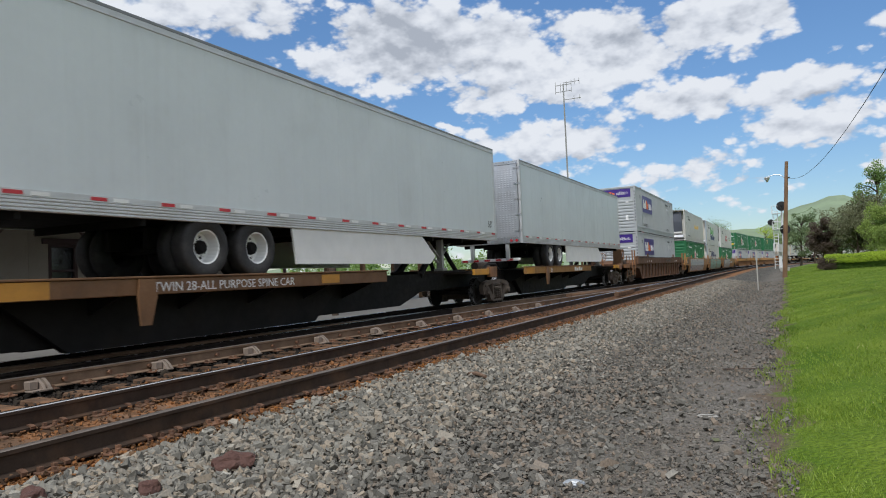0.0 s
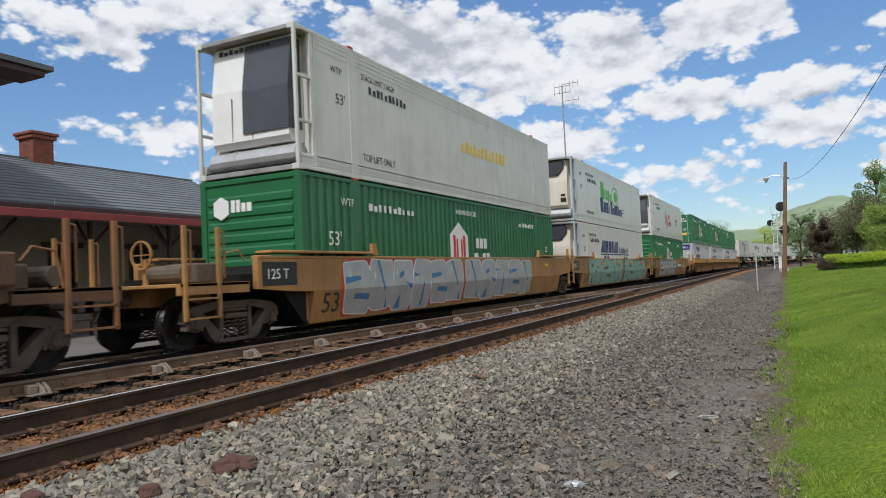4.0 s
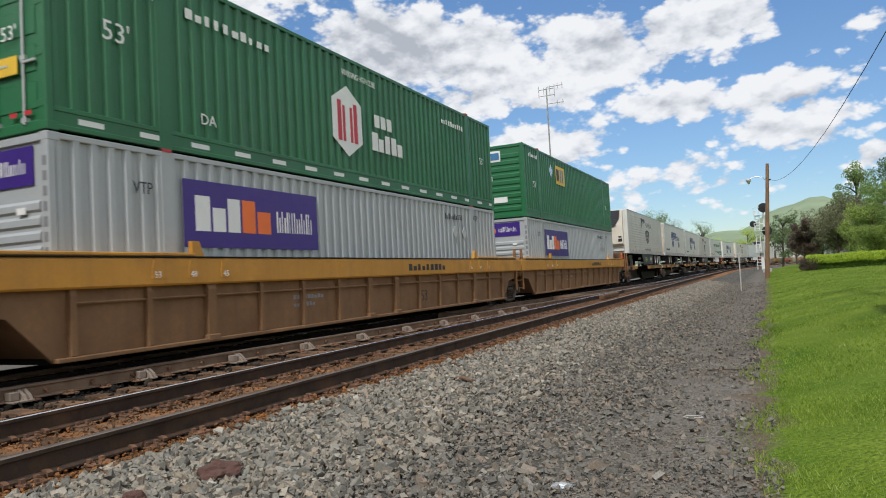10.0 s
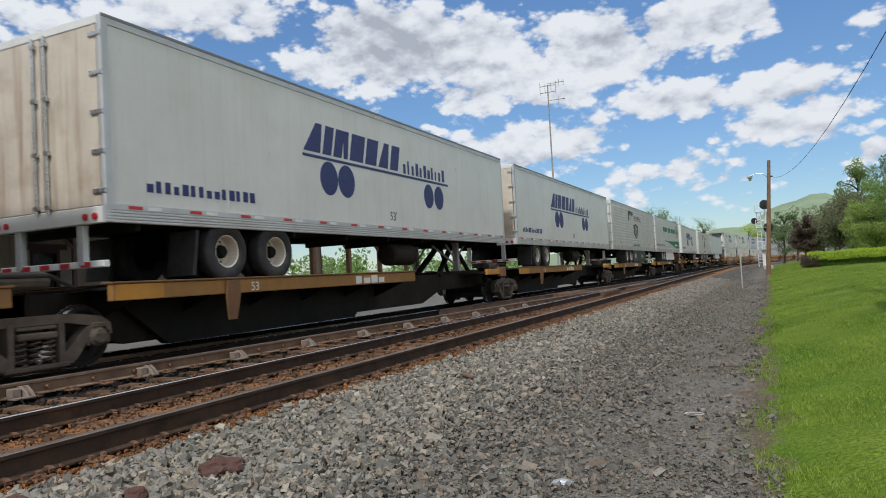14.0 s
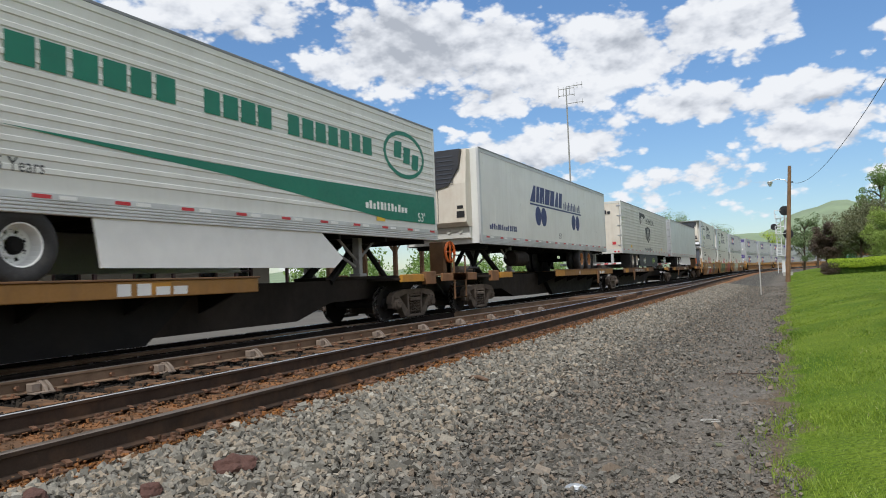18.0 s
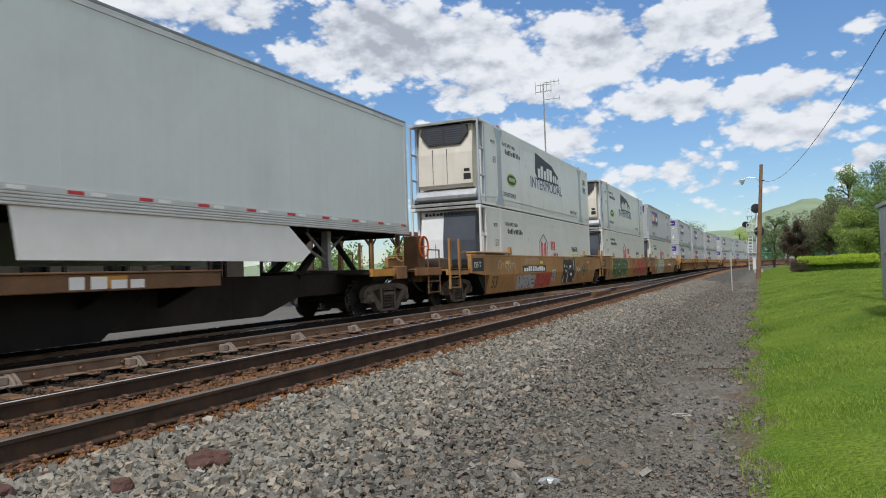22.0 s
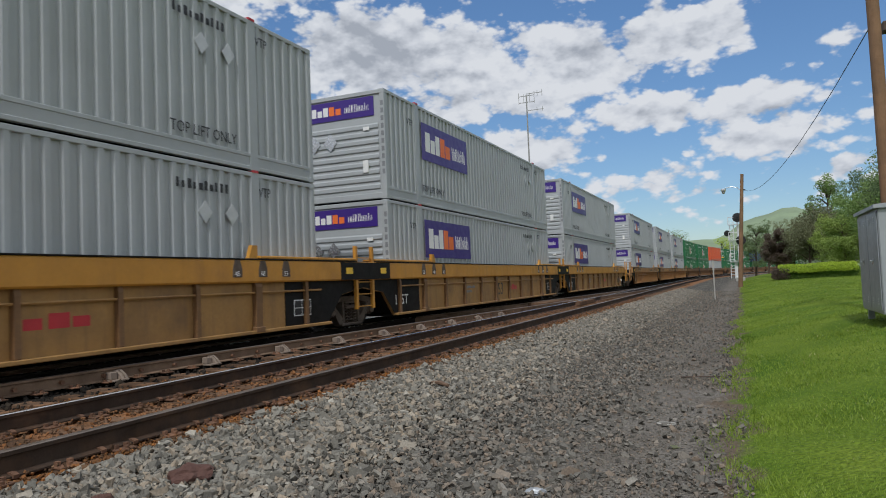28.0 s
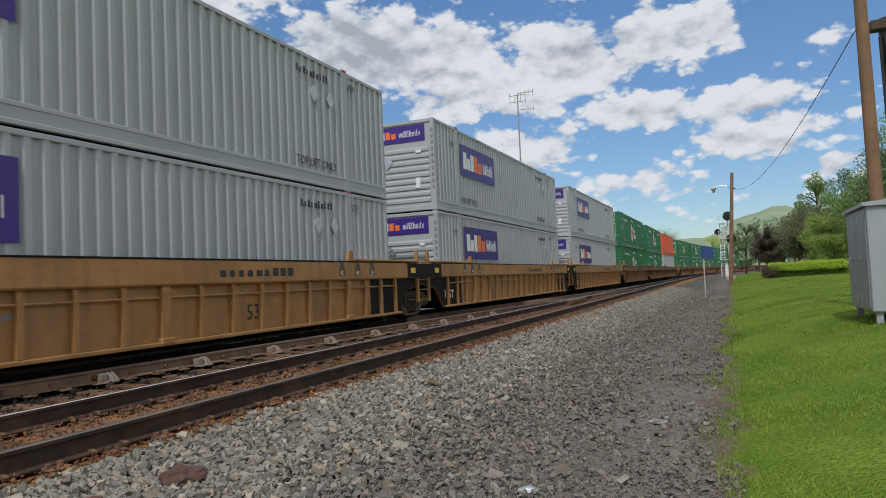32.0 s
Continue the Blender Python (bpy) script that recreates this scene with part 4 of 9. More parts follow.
def cabinet():
    z0 = 0.0
    c = empty("relay_cabinet", pose(2.12, 13.4, z0))
    tagged(c, "grey metal relay cabinet on short legs on the lawn", "cabinet")
    bm = B()
    box(bm, 0.0, 1.15, 0.0, 2.1, 0.16, 1.93, 0.015)
    part("body", bm, M["cabinet_grey"], c)
    bm = B()
    prism(bm, [(-0.06, 1.93), (1.22, 1.93), (1.22, 1.97), (0.6, 2.05), (-0.06, 1.99)], -0.06, 2.16, "y")
    part("roof", bm, M["cabinet_grey"], c)
    for a, b in ((0.06, 1.03), (1.07, 2.04)):
        bm = B()
        box(bm, -0.018, 0.0, a, b, 0.22, 1.88, 0.006)
        d = part("door", bm, M["cabinet_grey"], c)
        for z in (0.32, 1.7):
            for k in range(2):
                for q in range(3):
                    bm = B()
                    box(bm, -0.03, -0.018, a + 0.15 + k * 0.5, a + 0.25 + k * 0.5, z + q * 0.04, z + q * 0.04 + 0.02)
                    part("vent_slot", bm, M["alu"], d)
        bm = B()
        box(bm, -0.03, -0.018, a + 0.42, a + 0.56, 1.0, 1.1, 0.004)
        tube(bm, (-0.05, a + 0.40, 1.06), (-0.05, a + 0.58, 1.06), 0.014, seg=8)
        part("handle", bm, M["steel"], d, "small steel handle")
    for x in (0.06, 1.0):
        for y in (0.06, 1.95):
            bm = B()
            box(bm, x, x + 0.1, y, y + 0.1, -0.3, 0.16)
            part("leg", bm, M["cabinet_grey"], c)


cabinet()


def utility_poles():
    p = empty("utility_pole", pose(2.92, 17.0, 0.0))
    tagged(p, "weathered brown wooden utility pole behind the grey cabinet", "utility pole", group="utility poles")
    bm = B()
    tube(bm, (0, 0, -0.4), (-0.08, 0, 10.6), 0.145, 0.11, 16)
    part("pole", bm, M["pole_wood"], p)
    for k, z in enumerate((8.4, 9.4)):
        bm = B()
        box(bm, -1.2, 1.2, -0.22, -0.12, z, z + 0.12, 0.01)
        part("cross_arm", bm, M["pole_dark"], p)
        for x in (-1.05, -0.5, 0.5, 1.05):
            bm = B()
            lathe(bm, [(z + 0.12, 0.03), (z + 0.16, 0.05), (z + 0.24, 0.04), (z + 0.26, 0.015)], 10, "z", (x, -0.17, 0))
            part("insulator", bm, M["slate_plastic"], p)
    q = empty("utility_pole", pose(3.86, 19.2, 0.0))
    tagged(q, "dark wooden utility pole with cables and a fat riser pipe", "utility pole", group="utility poles")
    bm = B()
    tube(bm, (0, 0, -0.4), (-0.12, 0, 6.6), 0.19, 0.15, 16)
    part("pole", bm, M["pole_dark"], q)
    bm = B()
    lathe(bm, [(6.2, 0.18), (6.6, 0.22), (6.75, 0.20), (6.8, 0.05)], 14, "z", (-0.1, -0.05, 0))
    part("cap", bm, M["black_paint"], q)
    bm = B()
    pipe(bm, [(-0.20, -0.14, 0.0), (-0.28, -0.15, 6.3)], 0.05)
    pipe(bm, [(-0.1, -0.22, 2.0), (-0.2, -0.22, 6.3)], 0.03)
    part("riser", bm, M["black_paint"], q)
    bm = B()
    box(bm, -0.5, 0.15, -0.3, 0.0, 6.45, 6.7, 0.03)
    part("splice_box", bm, M["pole_dark"], q)
    wires("cable", [((0.5, 64, 7.75), (2.8, 17, 6.05), 1.17), ((2.8, 17, 8.6), (30, -25, 8.8), 0.8), ((2.8, 17, 9.5), (30, -25, 9.7), 0.8)], "thin black overhead cable between poles", 0.011)


utility_poles()


def marker_post():
    p = empty("marker_post", pose(-1.33, 38.6, -0.52))
    tagged(p, "thin pale grey marker post standing in the gravel", "post")
    bm = B()
    box(bm, -0.028, 0.028, -0.02, 0.02, -0.2, 2.08, 0.006)
    part("stake", bm, M["concrete"], p)
    bm = B()
    box(bm, -0.05, 0.05, -0.028, -0.02, 1.55, 1.95)
    part("plate", bm, M["concrete"], p)


marker_post()


def radio_mast():
    r = empty("radio_mast", pose(-20.0, 71, -0.3))
    tagged(r, "tall thin radio mast with two antenna frames at the top", "mast")
    bm = B()
    tube(bm, (0, 0, 0), (0, 0, 20.8), 0.11, 0.07, 10)
    part("pole", bm, M["frame_grey"], r)
    for x0, x1, z in ((-0.85, 0.85, 20.7), (-0.85, 0.85, 20.0), (0.0, 1.75, 20.9), (0.1, 1.8, 19.1)):
        bm = B()
        tube(bm, (x0, 0, z), (x1, 0, z), 0.035, seg=6)
        part("antenna_boom", bm, M["frame_grey"], r)
    for x, z0, z1 in ((-0.85, 19.8, 21.1), (0.85, 19.8, 21.1), (-0.3, 19.9, 20.9), (0.35, 20.0, 21.0), (1.7, 20.5, 21.2), (1.2, 20.6, 21.2), (1.7, 18.9, 19.4), (1.1, 18.9, 19.4)):
        bm = B()
        tube(bm, (x, 0, z0), (x, 0, z1), 0.025, seg=6)
        part("antenna_rod", bm, M["frame_grey"], r)


radio_mast()


# ---- station across the tracks ----
def platform():
    bm = B()
    box(bm, -20.9, -12.9, -60, 70, -0.5, -0.24)
    tagged(part("platform", bm, M["platform_top"]), "worn concrete station platform beside the main track", "platform", kind="structure")


platform()


def station():
    s = empty("station_building", pose(-21.0, 0, -0.24))
    tagged(s, "cream station building with slate roof, red trim and brick chimney", "building")
    bm = B()
    wins = [-3.0, 1.5, 5.0, 8.2, 11.3, 14.75, 17.8, 20.9, 23.0]
    y0, y1 = -14.0, 24.6
    edges = [y0]
    for w in wins:
        edges += [w - 0.5, w + 0.5]
    edges.append(y1)
    for a, b in zip(edges[0::2], edges[1::2]):
        box(bm, -0.3, 0.0, a, b, 0, 4.0)
    for w in wins:
        box(bm, -0.3, 0.0, w - 0.5, w + 0.5, 0, 1.05), box(bm, -0.3, 0.0, w - 0.5, w + 0.5, 2.75, 4.0)
    box(bm, -10.0, -0.3, y1 - 0.3, y1, 0, 4.0)
    box(bm, -10.3, -10.0, y0, y1, 0, 4.0)
    prism(bm, [(-10.3, 4.0), (0.0, 4.0), (-5.15, 6.25)], y1 - 0.28, y1 - 0.02, "y")
    part("wall", bm, M["cream_wall"], s)
    for w in wins:
        bm = B()
        for a, b, c, d in ((w - 0.5, w - 0.40, 1.05, 2.75), (w + 0.40, w + 0.5, 1.05, 2.75), (w - 0.4, w + 0.4, 2.65, 2.75), (w - 0.4, w + 0.4, 1.05, 1.15), (w - 0.4, w + 0.4, 1.86, 1.93)):
            box(bm, -0.12, 0.02, a, b, c, d)
        f = part("window", bm, M["dark_trim"], s)
        bm = B()
        box(bm, -0.09, -0.07, w - 0.4, w + 0.4, 1.15, 2.65)
        part("pane", bm, M["glass_dark"], f)
        bm = B()
        box(bm, 0.0, 0.10, w - 0.72, w + 0.72, 2.75, 2.93, 0.01)
        part("hood", bm, M["dark_trim"], f)
        bm = B()
        box(bm, 0.0, 0.08, w - 0.6, w + 0.6, 0.98, 1.05, 0.01)
        part("sill", bm, M["dark_trim"], f)
    for k in range(24):
        y = y0 + 0.4 + k * 1.6
        bm = B()
        box(bm, 0.0, 0.012, y, y + 0.05, 0.1, 3.3)
        part("batten", bm, M["cream_wall"], s)
    # main roof, in courses
    n = 16
    ex, ez, rx, rz = 0.75, 4.05, -5.15, 6.55
    for k in range(n):
        f0, f1 = k / n, (k + 1) / n
        xa, za, xb, zb = ex + (rx - ex) * f0, ez + (rz - ez) * f0, ex + (rx - ex) * f1, ez + (rz - ez) * f1
        bm = B()
        prism(bm, [(xa, za - 0.06), (xb, zb - 0.06), (xb, zb + 0.01), (xa, za + 0.04)], y0, y1 + 0.7, "y")
        part("slate_course", bm, M["slate_roof"], s)
    bm = B()
    prism(bm, [(rx, rz - 0.08), (-11.05, ez - 0.08), (-11.05, ez), (rx, rz)], y0, y1 + 0.7, "y")
    box(bm, rx - 0.12, rx + 0.12, y0, y1 + 0.7, rz - 0.02, rz + 0.06)
    part("back_slope", bm, M["slate_roof"], s)
    bm = B()
    box(bm, 0.72, 0.84, y0, y1 + 0.7, 3.78, 4.02, 0.01)
    box(bm, 0.0, 0.74, y0, y1 + 0.6, 3.78, 3.82)
    part("gutter", bm, M["dark_trim"], s)
    for w in (6.0, 14.0, 22.0):
        bm = B()
        tube(bm, (0.78, w, 3.8), (0.78, w, 4.25), 0.012, seg=5)
        part("snow_stop", bm, M["alu"], s)
    # chimney of bricks
    bm = B()
    cx, cy = -5.15, 17.4
    box(bm, cx - 0.42, cx + 0.42, cy - 0.42, cy + 0.42, 6.0, 7.35)
    c = part("chimney", bm, M["brick_red"], s)
    bm = B()
    box(bm, cx - 0.52, cx + 0.52, cy - 0.52, cy + 0.52, 7.35, 7.5, 0.02)
    box(bm, cx - 0.58, cx + 0.58, cy - 0.58, cy + 0.58, 7.5, 7.62, 0.02)
    part("cap", bm, M["brick_red"], c)
    bm = B()
    box(bm, -0.11, 0.11, -0.008, 0.0, 0.0, 0.062, 0.004)
    bk = ready("brick", bm, M["brick_red"])
    for r in range(17):
        for q in range(4):
            a = cx - 0.42 + 0.105 + q * 0.212 + (0.05 if r % 2 else 0)
            if a < cx + 0.33:
                shared("brick", bk, c, pose(a, cy - 0.42, 6.05 + r * 0.076))
                shared("brick", bk, c, pose(cx + 0.42, a - cx + cy, 6.05 + r * 0.076, 0, 0, 90))
    # canopy over the platform
    bm = B()
    prism(bm, [(0.0, 3.62), (3.15, 3.42), (3.15, 3.50), (0.0, 3.75)], y0, 36.0, "y")
    part("canopy_roof", bm, M["red_trim"], s, "low red metal canopy roof")
    bm = B()
    prism(bm, [(0.05, 3.56), (3.10, 3.34), (3.10, 3.40), (0.05, 3.60)], y0, 35.9, "y")
    part("canopy_ceiling", bm, M["soffit"], s)
    bm = B()
    box(bm, 3.12, 3.22, y0, 36.0, 3.34, 3.56, 0.01)
    part("fascia", bm, M["red_trim"], s, "red painted fascia board")
    for k in range(17):
        y = -9.7 + k * 2.95
        if y > 36:
            continue
        bm = B()
        thick = 0.055 if y < 25 else 0.10
        box(bm, 2.5 - thick, 2.5 + thick, y - thick, y + thick, 0, 3.4, 0.008)
        pst = part("canopy_post", bm, M["dark_trim"] if y < 25 else M["pole_wood"], s)
        bm = B()
        for e in (-1, 1):
            tube(bm, (2.5, y, 2.6), (2.5, y + e * 0.75, 3.36), 0.045, seg=6)
        tube(bm, (2.5, y, 2.6), (1.9, y, 3.42), 0.045, seg=6)
        part("brace", bm, M["dark_trim"] if y < 25 else M["pole_wood"], pst)
    # taller part at the near end
    bm = B()
    box(bm, -9.0, 1.0, -14.0, 12.0, 3.7, 7.75)
    part("upper_wall", bm, M["cream_wall"], s)
    bm = B()
    prism(bm, [(-10.2, 7.75), (2.2, 7.75), (2.2, 7.9), (-3.5, 9.6), (-10.2, 7.9)], -15.0, 13.1, "y")
    part("upper_roof", bm, M["slate_roof"], s)
    bm = B()
    box(bm, 1.0, 2.1, -14.5, 12.9, 7.55, 7.74, 0.02)
    part("eave", bm, M["dark_trim"], s)
    for k in range(9):
        y = -12 + k * 2.9
        bm = B()
        prism(bm, [(1.0, 6.8), (1.12, 6.8), (1.9, 7.56), (1.0, 7.56)], y, y + 0.15, "y")
        part("bracket", bm, M["dark_trim"], s)
    for y in (-9, -5, -1, 3, 7):
        bm = B()
        for a, b, c, d in ((y - 0.55, y - 0.45, 4.65, 6.45), (y + 0.45, y + 0.55, 4.65, 6.45), (y - 0.45, y + 0.45, 4.65, 4.75), (y - 0.45, y + 0.45, 6.35, 6.45), (y - 0.45, y + 0.45, 5.5, 5.57)):
            box(bm, 0.98, 1.05, a, b, c, d)
        f = part("upper_window", bm, M["dark_trim"], s)
        bm = B()
        box(bm, 0.99, 1.02, y - 0.45, y + 0.45, 4.75, 6.35)
        part("pane", bm, M["glass_dark"], f)


station()


def platform_lamp():
    p = empty("platform_lamp", pose(-13.9, 19.7, -0.24))
    tagged(p, "dark wooden platform pole with a grey cobra lamp", "lamp pole")
    bm = B()
    tube(bm, (0, 0, 0), (-0.1, 0, 6.35), 0.12, 0.09, 10)
    part("pole", bm, M["pole_dark"], p)
    bm = B()
    pipe(bm, [(-0.1, 0, 5.7), (0.2, 0, 5.95), (0.45, 0, 5.95)], 0.025)
    part("arm", bm, M["alu"], p)
    bm = B()
    lathe(bm, [(5.98, 0.05), (5.92, 0.16), (5.75, 0.18), (5.68, 0.14), (5.62, 0.04)], 12, "z", (0.5, 0, 0))
    part("lamp_head", bm, M["alu"], p)


platform_lamp()


# ---- loose things on the gravel ----
def lump(name, x, y, z, size, seed, material, label, category):
    bm = B()
    bmesh.ops.create_icosphere(bm, subdivisions=3, radius=1.0)
    for v in bm.verts:
        n = noise.noise(v.co * 1.3 + Vector((seed, 0, 0))) * 0.45 + noise.noise(v.co * 4 + Vector((0, seed, 0))) * 0.13
        v.co = v.co * (1 + n)
        v.co = Vector((v.co.x * size[0], v.co.y * size[1], v.co.z * size[2]))
    ob = part(name, bm, material, smooth=False)
    ob.matrix_basis = pose(x, y, z, 0, 0, seed * 50)
    return tagged(ob, label, category)


lump("rock", -3.55, 3.72, ground_z(-3.55, 3.72) + 0.05, (0.15, 0.085, 0.075), 1, M["clay"], "reddish brown lump of rock on the ballast", "rock")
lump("rock", -3.62, 3.08, ground_z(-3.62, 3.08) + 0.03, (0.07, 0.06, 0.07), 2, M["clay"], "small reddish brown rock on the ballast", "rock")
lump("rock", -4.02, 2.6, ground_z(-4.0, 2.6) + 0.03, (0.09, 0.07, 0.06), 3, M["clay"], "small reddish brown rock on the ballast", "rock")
lump("rock", -1.4, 4.75, ground_z(-1.4, 4.75) + 0.015, (0.07, 0.045, 0.03), 4, M["cabinet_grey"], "pale flat stone on the gravel path", "stone")


def litter():
    bm = B()
    tube(bm, (-0.20, -0.03, 0.02), (0.0, 0.02, 0.035), 0.022, 0.028, 7)
    tube(bm, (0.0, 0.02, 0.035), (0.2, -0.02, 0.02), 0.028, 0.02, 7)
    s = part("stick", bm, M["stick"])
    s.matrix_basis = pose(-3.52, 7.92, ground_z(-3.52, 7.92) + 0.03, 0, 0, -25)
    tagged(s, "short broken brown stick lying on the ballast", "stick")
    bm = B()
    tube(bm, (-0.26, 0, 0.01), (0.26, 0.06, 0.02), 0.012, 0.006, 5)
    s = part("twig", bm, M["pole_dark"])
    s.matrix_basis = pose(-0.62, 10.5, ground_z(-0.62, 10.5) + 0.01)
    tagged(s, "dark twig lying on the gravel path", "stick")
    bm = B()
    pts = [(0.075 * math.cos(a) * 1.2, 0.055 * math.sin(a), 0.012) for a in np.linspace(0.2, 6.0, 14)]
    for q, (px, py, pz) in enumerate(pts):
        rr = [bm.verts.new((px * (1 + 0.09 * math.cos(t)), py * (1 + 0.11 * math.cos(t)), pz + 0.006 * math.sin(t))) for t in (0, 1.57, 3.14, 4.71)]
        if q:
            for e in range(4):
                bm.faces.new((last[e], last[(e + 1) % 4], rr[(e + 1) % 4], rr[e]))
        last = rr
    s = part("wire_loop", bm, M["concrete"])
    s.matrix_basis = pose(-0.76, 7.2, ground_z(-0.76, 7.2) + 0.01)
    tagged(s, "open loop of white plastic strap on the gravel", "litter")
    bm = B()
    prism(bm, [(-0.05, -0.02), (0.0, -0.035), (0.055, 0.0), (0.02, 0.03), (-0.04, 0.025)], 0.0, 0.006, "z")
    s = part("leaf", bm, LEAF["olive"])
    s.matrix_basis = pose(-0.61, 6.3, ground_z(-0.61, 6.3) + 0.012, 8, 5, 0)
    tagged(s, "pale green leaf on the gravel path", "leaf")


litter()

# ---- the train ----
ROLLING = []       # (thing, place of its middle along the train)
WHEELS = []        # (wheelset, place along the train)
H2, W2, L2 = 2.9, 1.295, 8.075          # container height, half width, half length
ZA, ZB = 0.30, 3.22                     # floors of the lower and the upper container
SIDE = Matrix(((0, 0, 1, 0), (1, 0, 0, 0), (0, 1, 0, 0), (0, 0, 0, 1)))     # flat art onto a side that faces +x
FRONT = Matrix(((1, 0, 0, 0), (0, 0, -1, 0), (0, 1, 0, 0), (0, 0, 0, 1)))   # flat art onto an end that faces -y


def lettering(parent, words, size, at, material, face=SIDE, name="lettering", squeeze=1.0):
    """Words in the built-in font as a thin raised mesh."""
    cu = bpy.data.curves.new("words", "FONT")
    cu.body, cu.size, cu.extrude = words, size, 0.0015
    cu.resolution_u = 2
    tmp = new("words", cu)
    me = bpy.data.meshes.new_from_object(tmp)
    bpy.data.objects.remove(tmp)
    bpy.data.curves.remove(cu)
    me.materials.clear()
    me.materials.append(material)
    ob = new(name, me)
    ob.parent = parent
    ob.matrix_basis = Matrix.Translation(at) @ face @ Matrix.Diagonal((squeeze, 1, 1, 1))
    return ob


def flat(parent, name, polys, material, at, face=SIDE, depth=0.004, label=""):
    """Thin raised shapes: outlines in (across, up)."""
    if (name.startswith("spray_") or name in ("logo_dot", "yellow_paint", "placard_holder", "notice")) and len(polys) > 1:
        for k, p in enumerate(polys):
            flat(parent, name, [p], material, at, face, depth + 0.0006 * k)
        return None
    bm = B()
    for p in polys:
        prism(bm, p, -0.001, depth, "z")
    if name.startswith("spray_") or name == "scribble":         # paint follows the bent side of the well
        bmesh.ops.bisect_plane(bm, geom=bm.verts[:] + bm.edges[:] + bm.faces[:], plane_co=(0, FOLD, 0), plane_no=(0, 1, 0))
        for v in bm.verts:
            v.co.z -= max(0.0, FOLD - v.co.y) * 0.242
    ob = part(name, bm, material, parent, label)
    ob.matrix_basis = Matrix.Translation(at) @ face
    if len(polys) > 2:
        ob["kind"] = "stuff"
    return ob


def rect(a0, a1, b0, b1, lean=0.0):
    return [(a0, b0), (a1, b0), (a1 + lean, b1), (a0 + lean, b1)]


def oval(a, b, ra, rb, n=24):
    return [(a + ra * math.cos(2 * math.pi * i / n), b + rb * math.sin(2 * math.pi * i / n)) for i in range(n)]


def ring(a, b, ra, rb, w, n=28):
    out = []
    for i in range(n):
        t0, t1 = 2 * math.pi * i / n, 2 * math.pi * (i + 1) / n
        out.append([(a + ra * math.cos(t0), b + rb * math.sin(t0)), (a + ra * math.cos(t1), b + rb * math.sin(t1)),
                    (a + (ra - w) * math.cos(t1), b + (rb - w) * math.sin(t1)), (a + (ra - w) * math.cos(t0), b + (rb - w) * math.sin(t0))])
    return out


def bars(a0, a1, b0, b1, n, rnd, lean=0.0, gap=0.25, even=False):
    """A line of plain bars in place of writing."""
    out, w = [], (a1 - a0) / n
    for i in range(n):
        g = w * gap * rnd.uniform(0.6, 1.3)
        top = b1 if even or rnd.random() < 0.55 else b0 + (b1 - b0) * 0.72
        out.append(rect(a0 + i * w, a0 + (i + 1) * w - g, b0, top, lean * (top - b0)))
    return out


def diamond(a, b, r):
    return [(a - r, b), (a, b - r * 1.15), (a + r, b), (a, b + r * 1.15)]


def hexagon(a, b, ra, rb):
    return [(a, b - rb), (a + ra, b - rb * 0.55), (a + ra, b + rb * 0.55), (a, b + rb), (a - ra, b + rb * 0.55), (a - ra, b - rb * 0.55)]


# trucks and wheels
def wheel_mesh():
    bm = B()
    for s in (-1, 1):
        prof = [(0.66, 0.10), (0.67, 0.36), (0.675, 0.455), (0.705, 0.455), (0.712, 0.43), (0.80, 0.42), (0.80, 0.36), (0.765, 0.33), (0.75, 0.16), (0.80, 0.11), (0.80, 0.02)]
        lathe(bm, [(s * a, r) for a, r in prof], 26)
    tube(bm, (-0.8, 0, 0), (0.8, 0, 0), 0.085, seg=12)
    for s in (-1, 1):
        for k in range(3):
            a = k * 2.094
            box(bm, s * 0.79 - 0.012, s * 0.79 + 0.012, 0.22 * math.cos(a) - 0.03, 0.22 * math.cos(a) + 0.03, 0.22 * math.sin(a) - 0.03, 0.22 * math.sin(a) + 0.03)
    me = ready("wheelset", bm, M["wheel_iron"], False)
    me.materials.append(M["tread"])
    for p in me.polygons:
        r = math.hypot(p.center.y, p.center.z)
        if 0.39 < r < 0.46 and abs(p.normal.x) < 0.6:
            p.material_index = 1
    return me


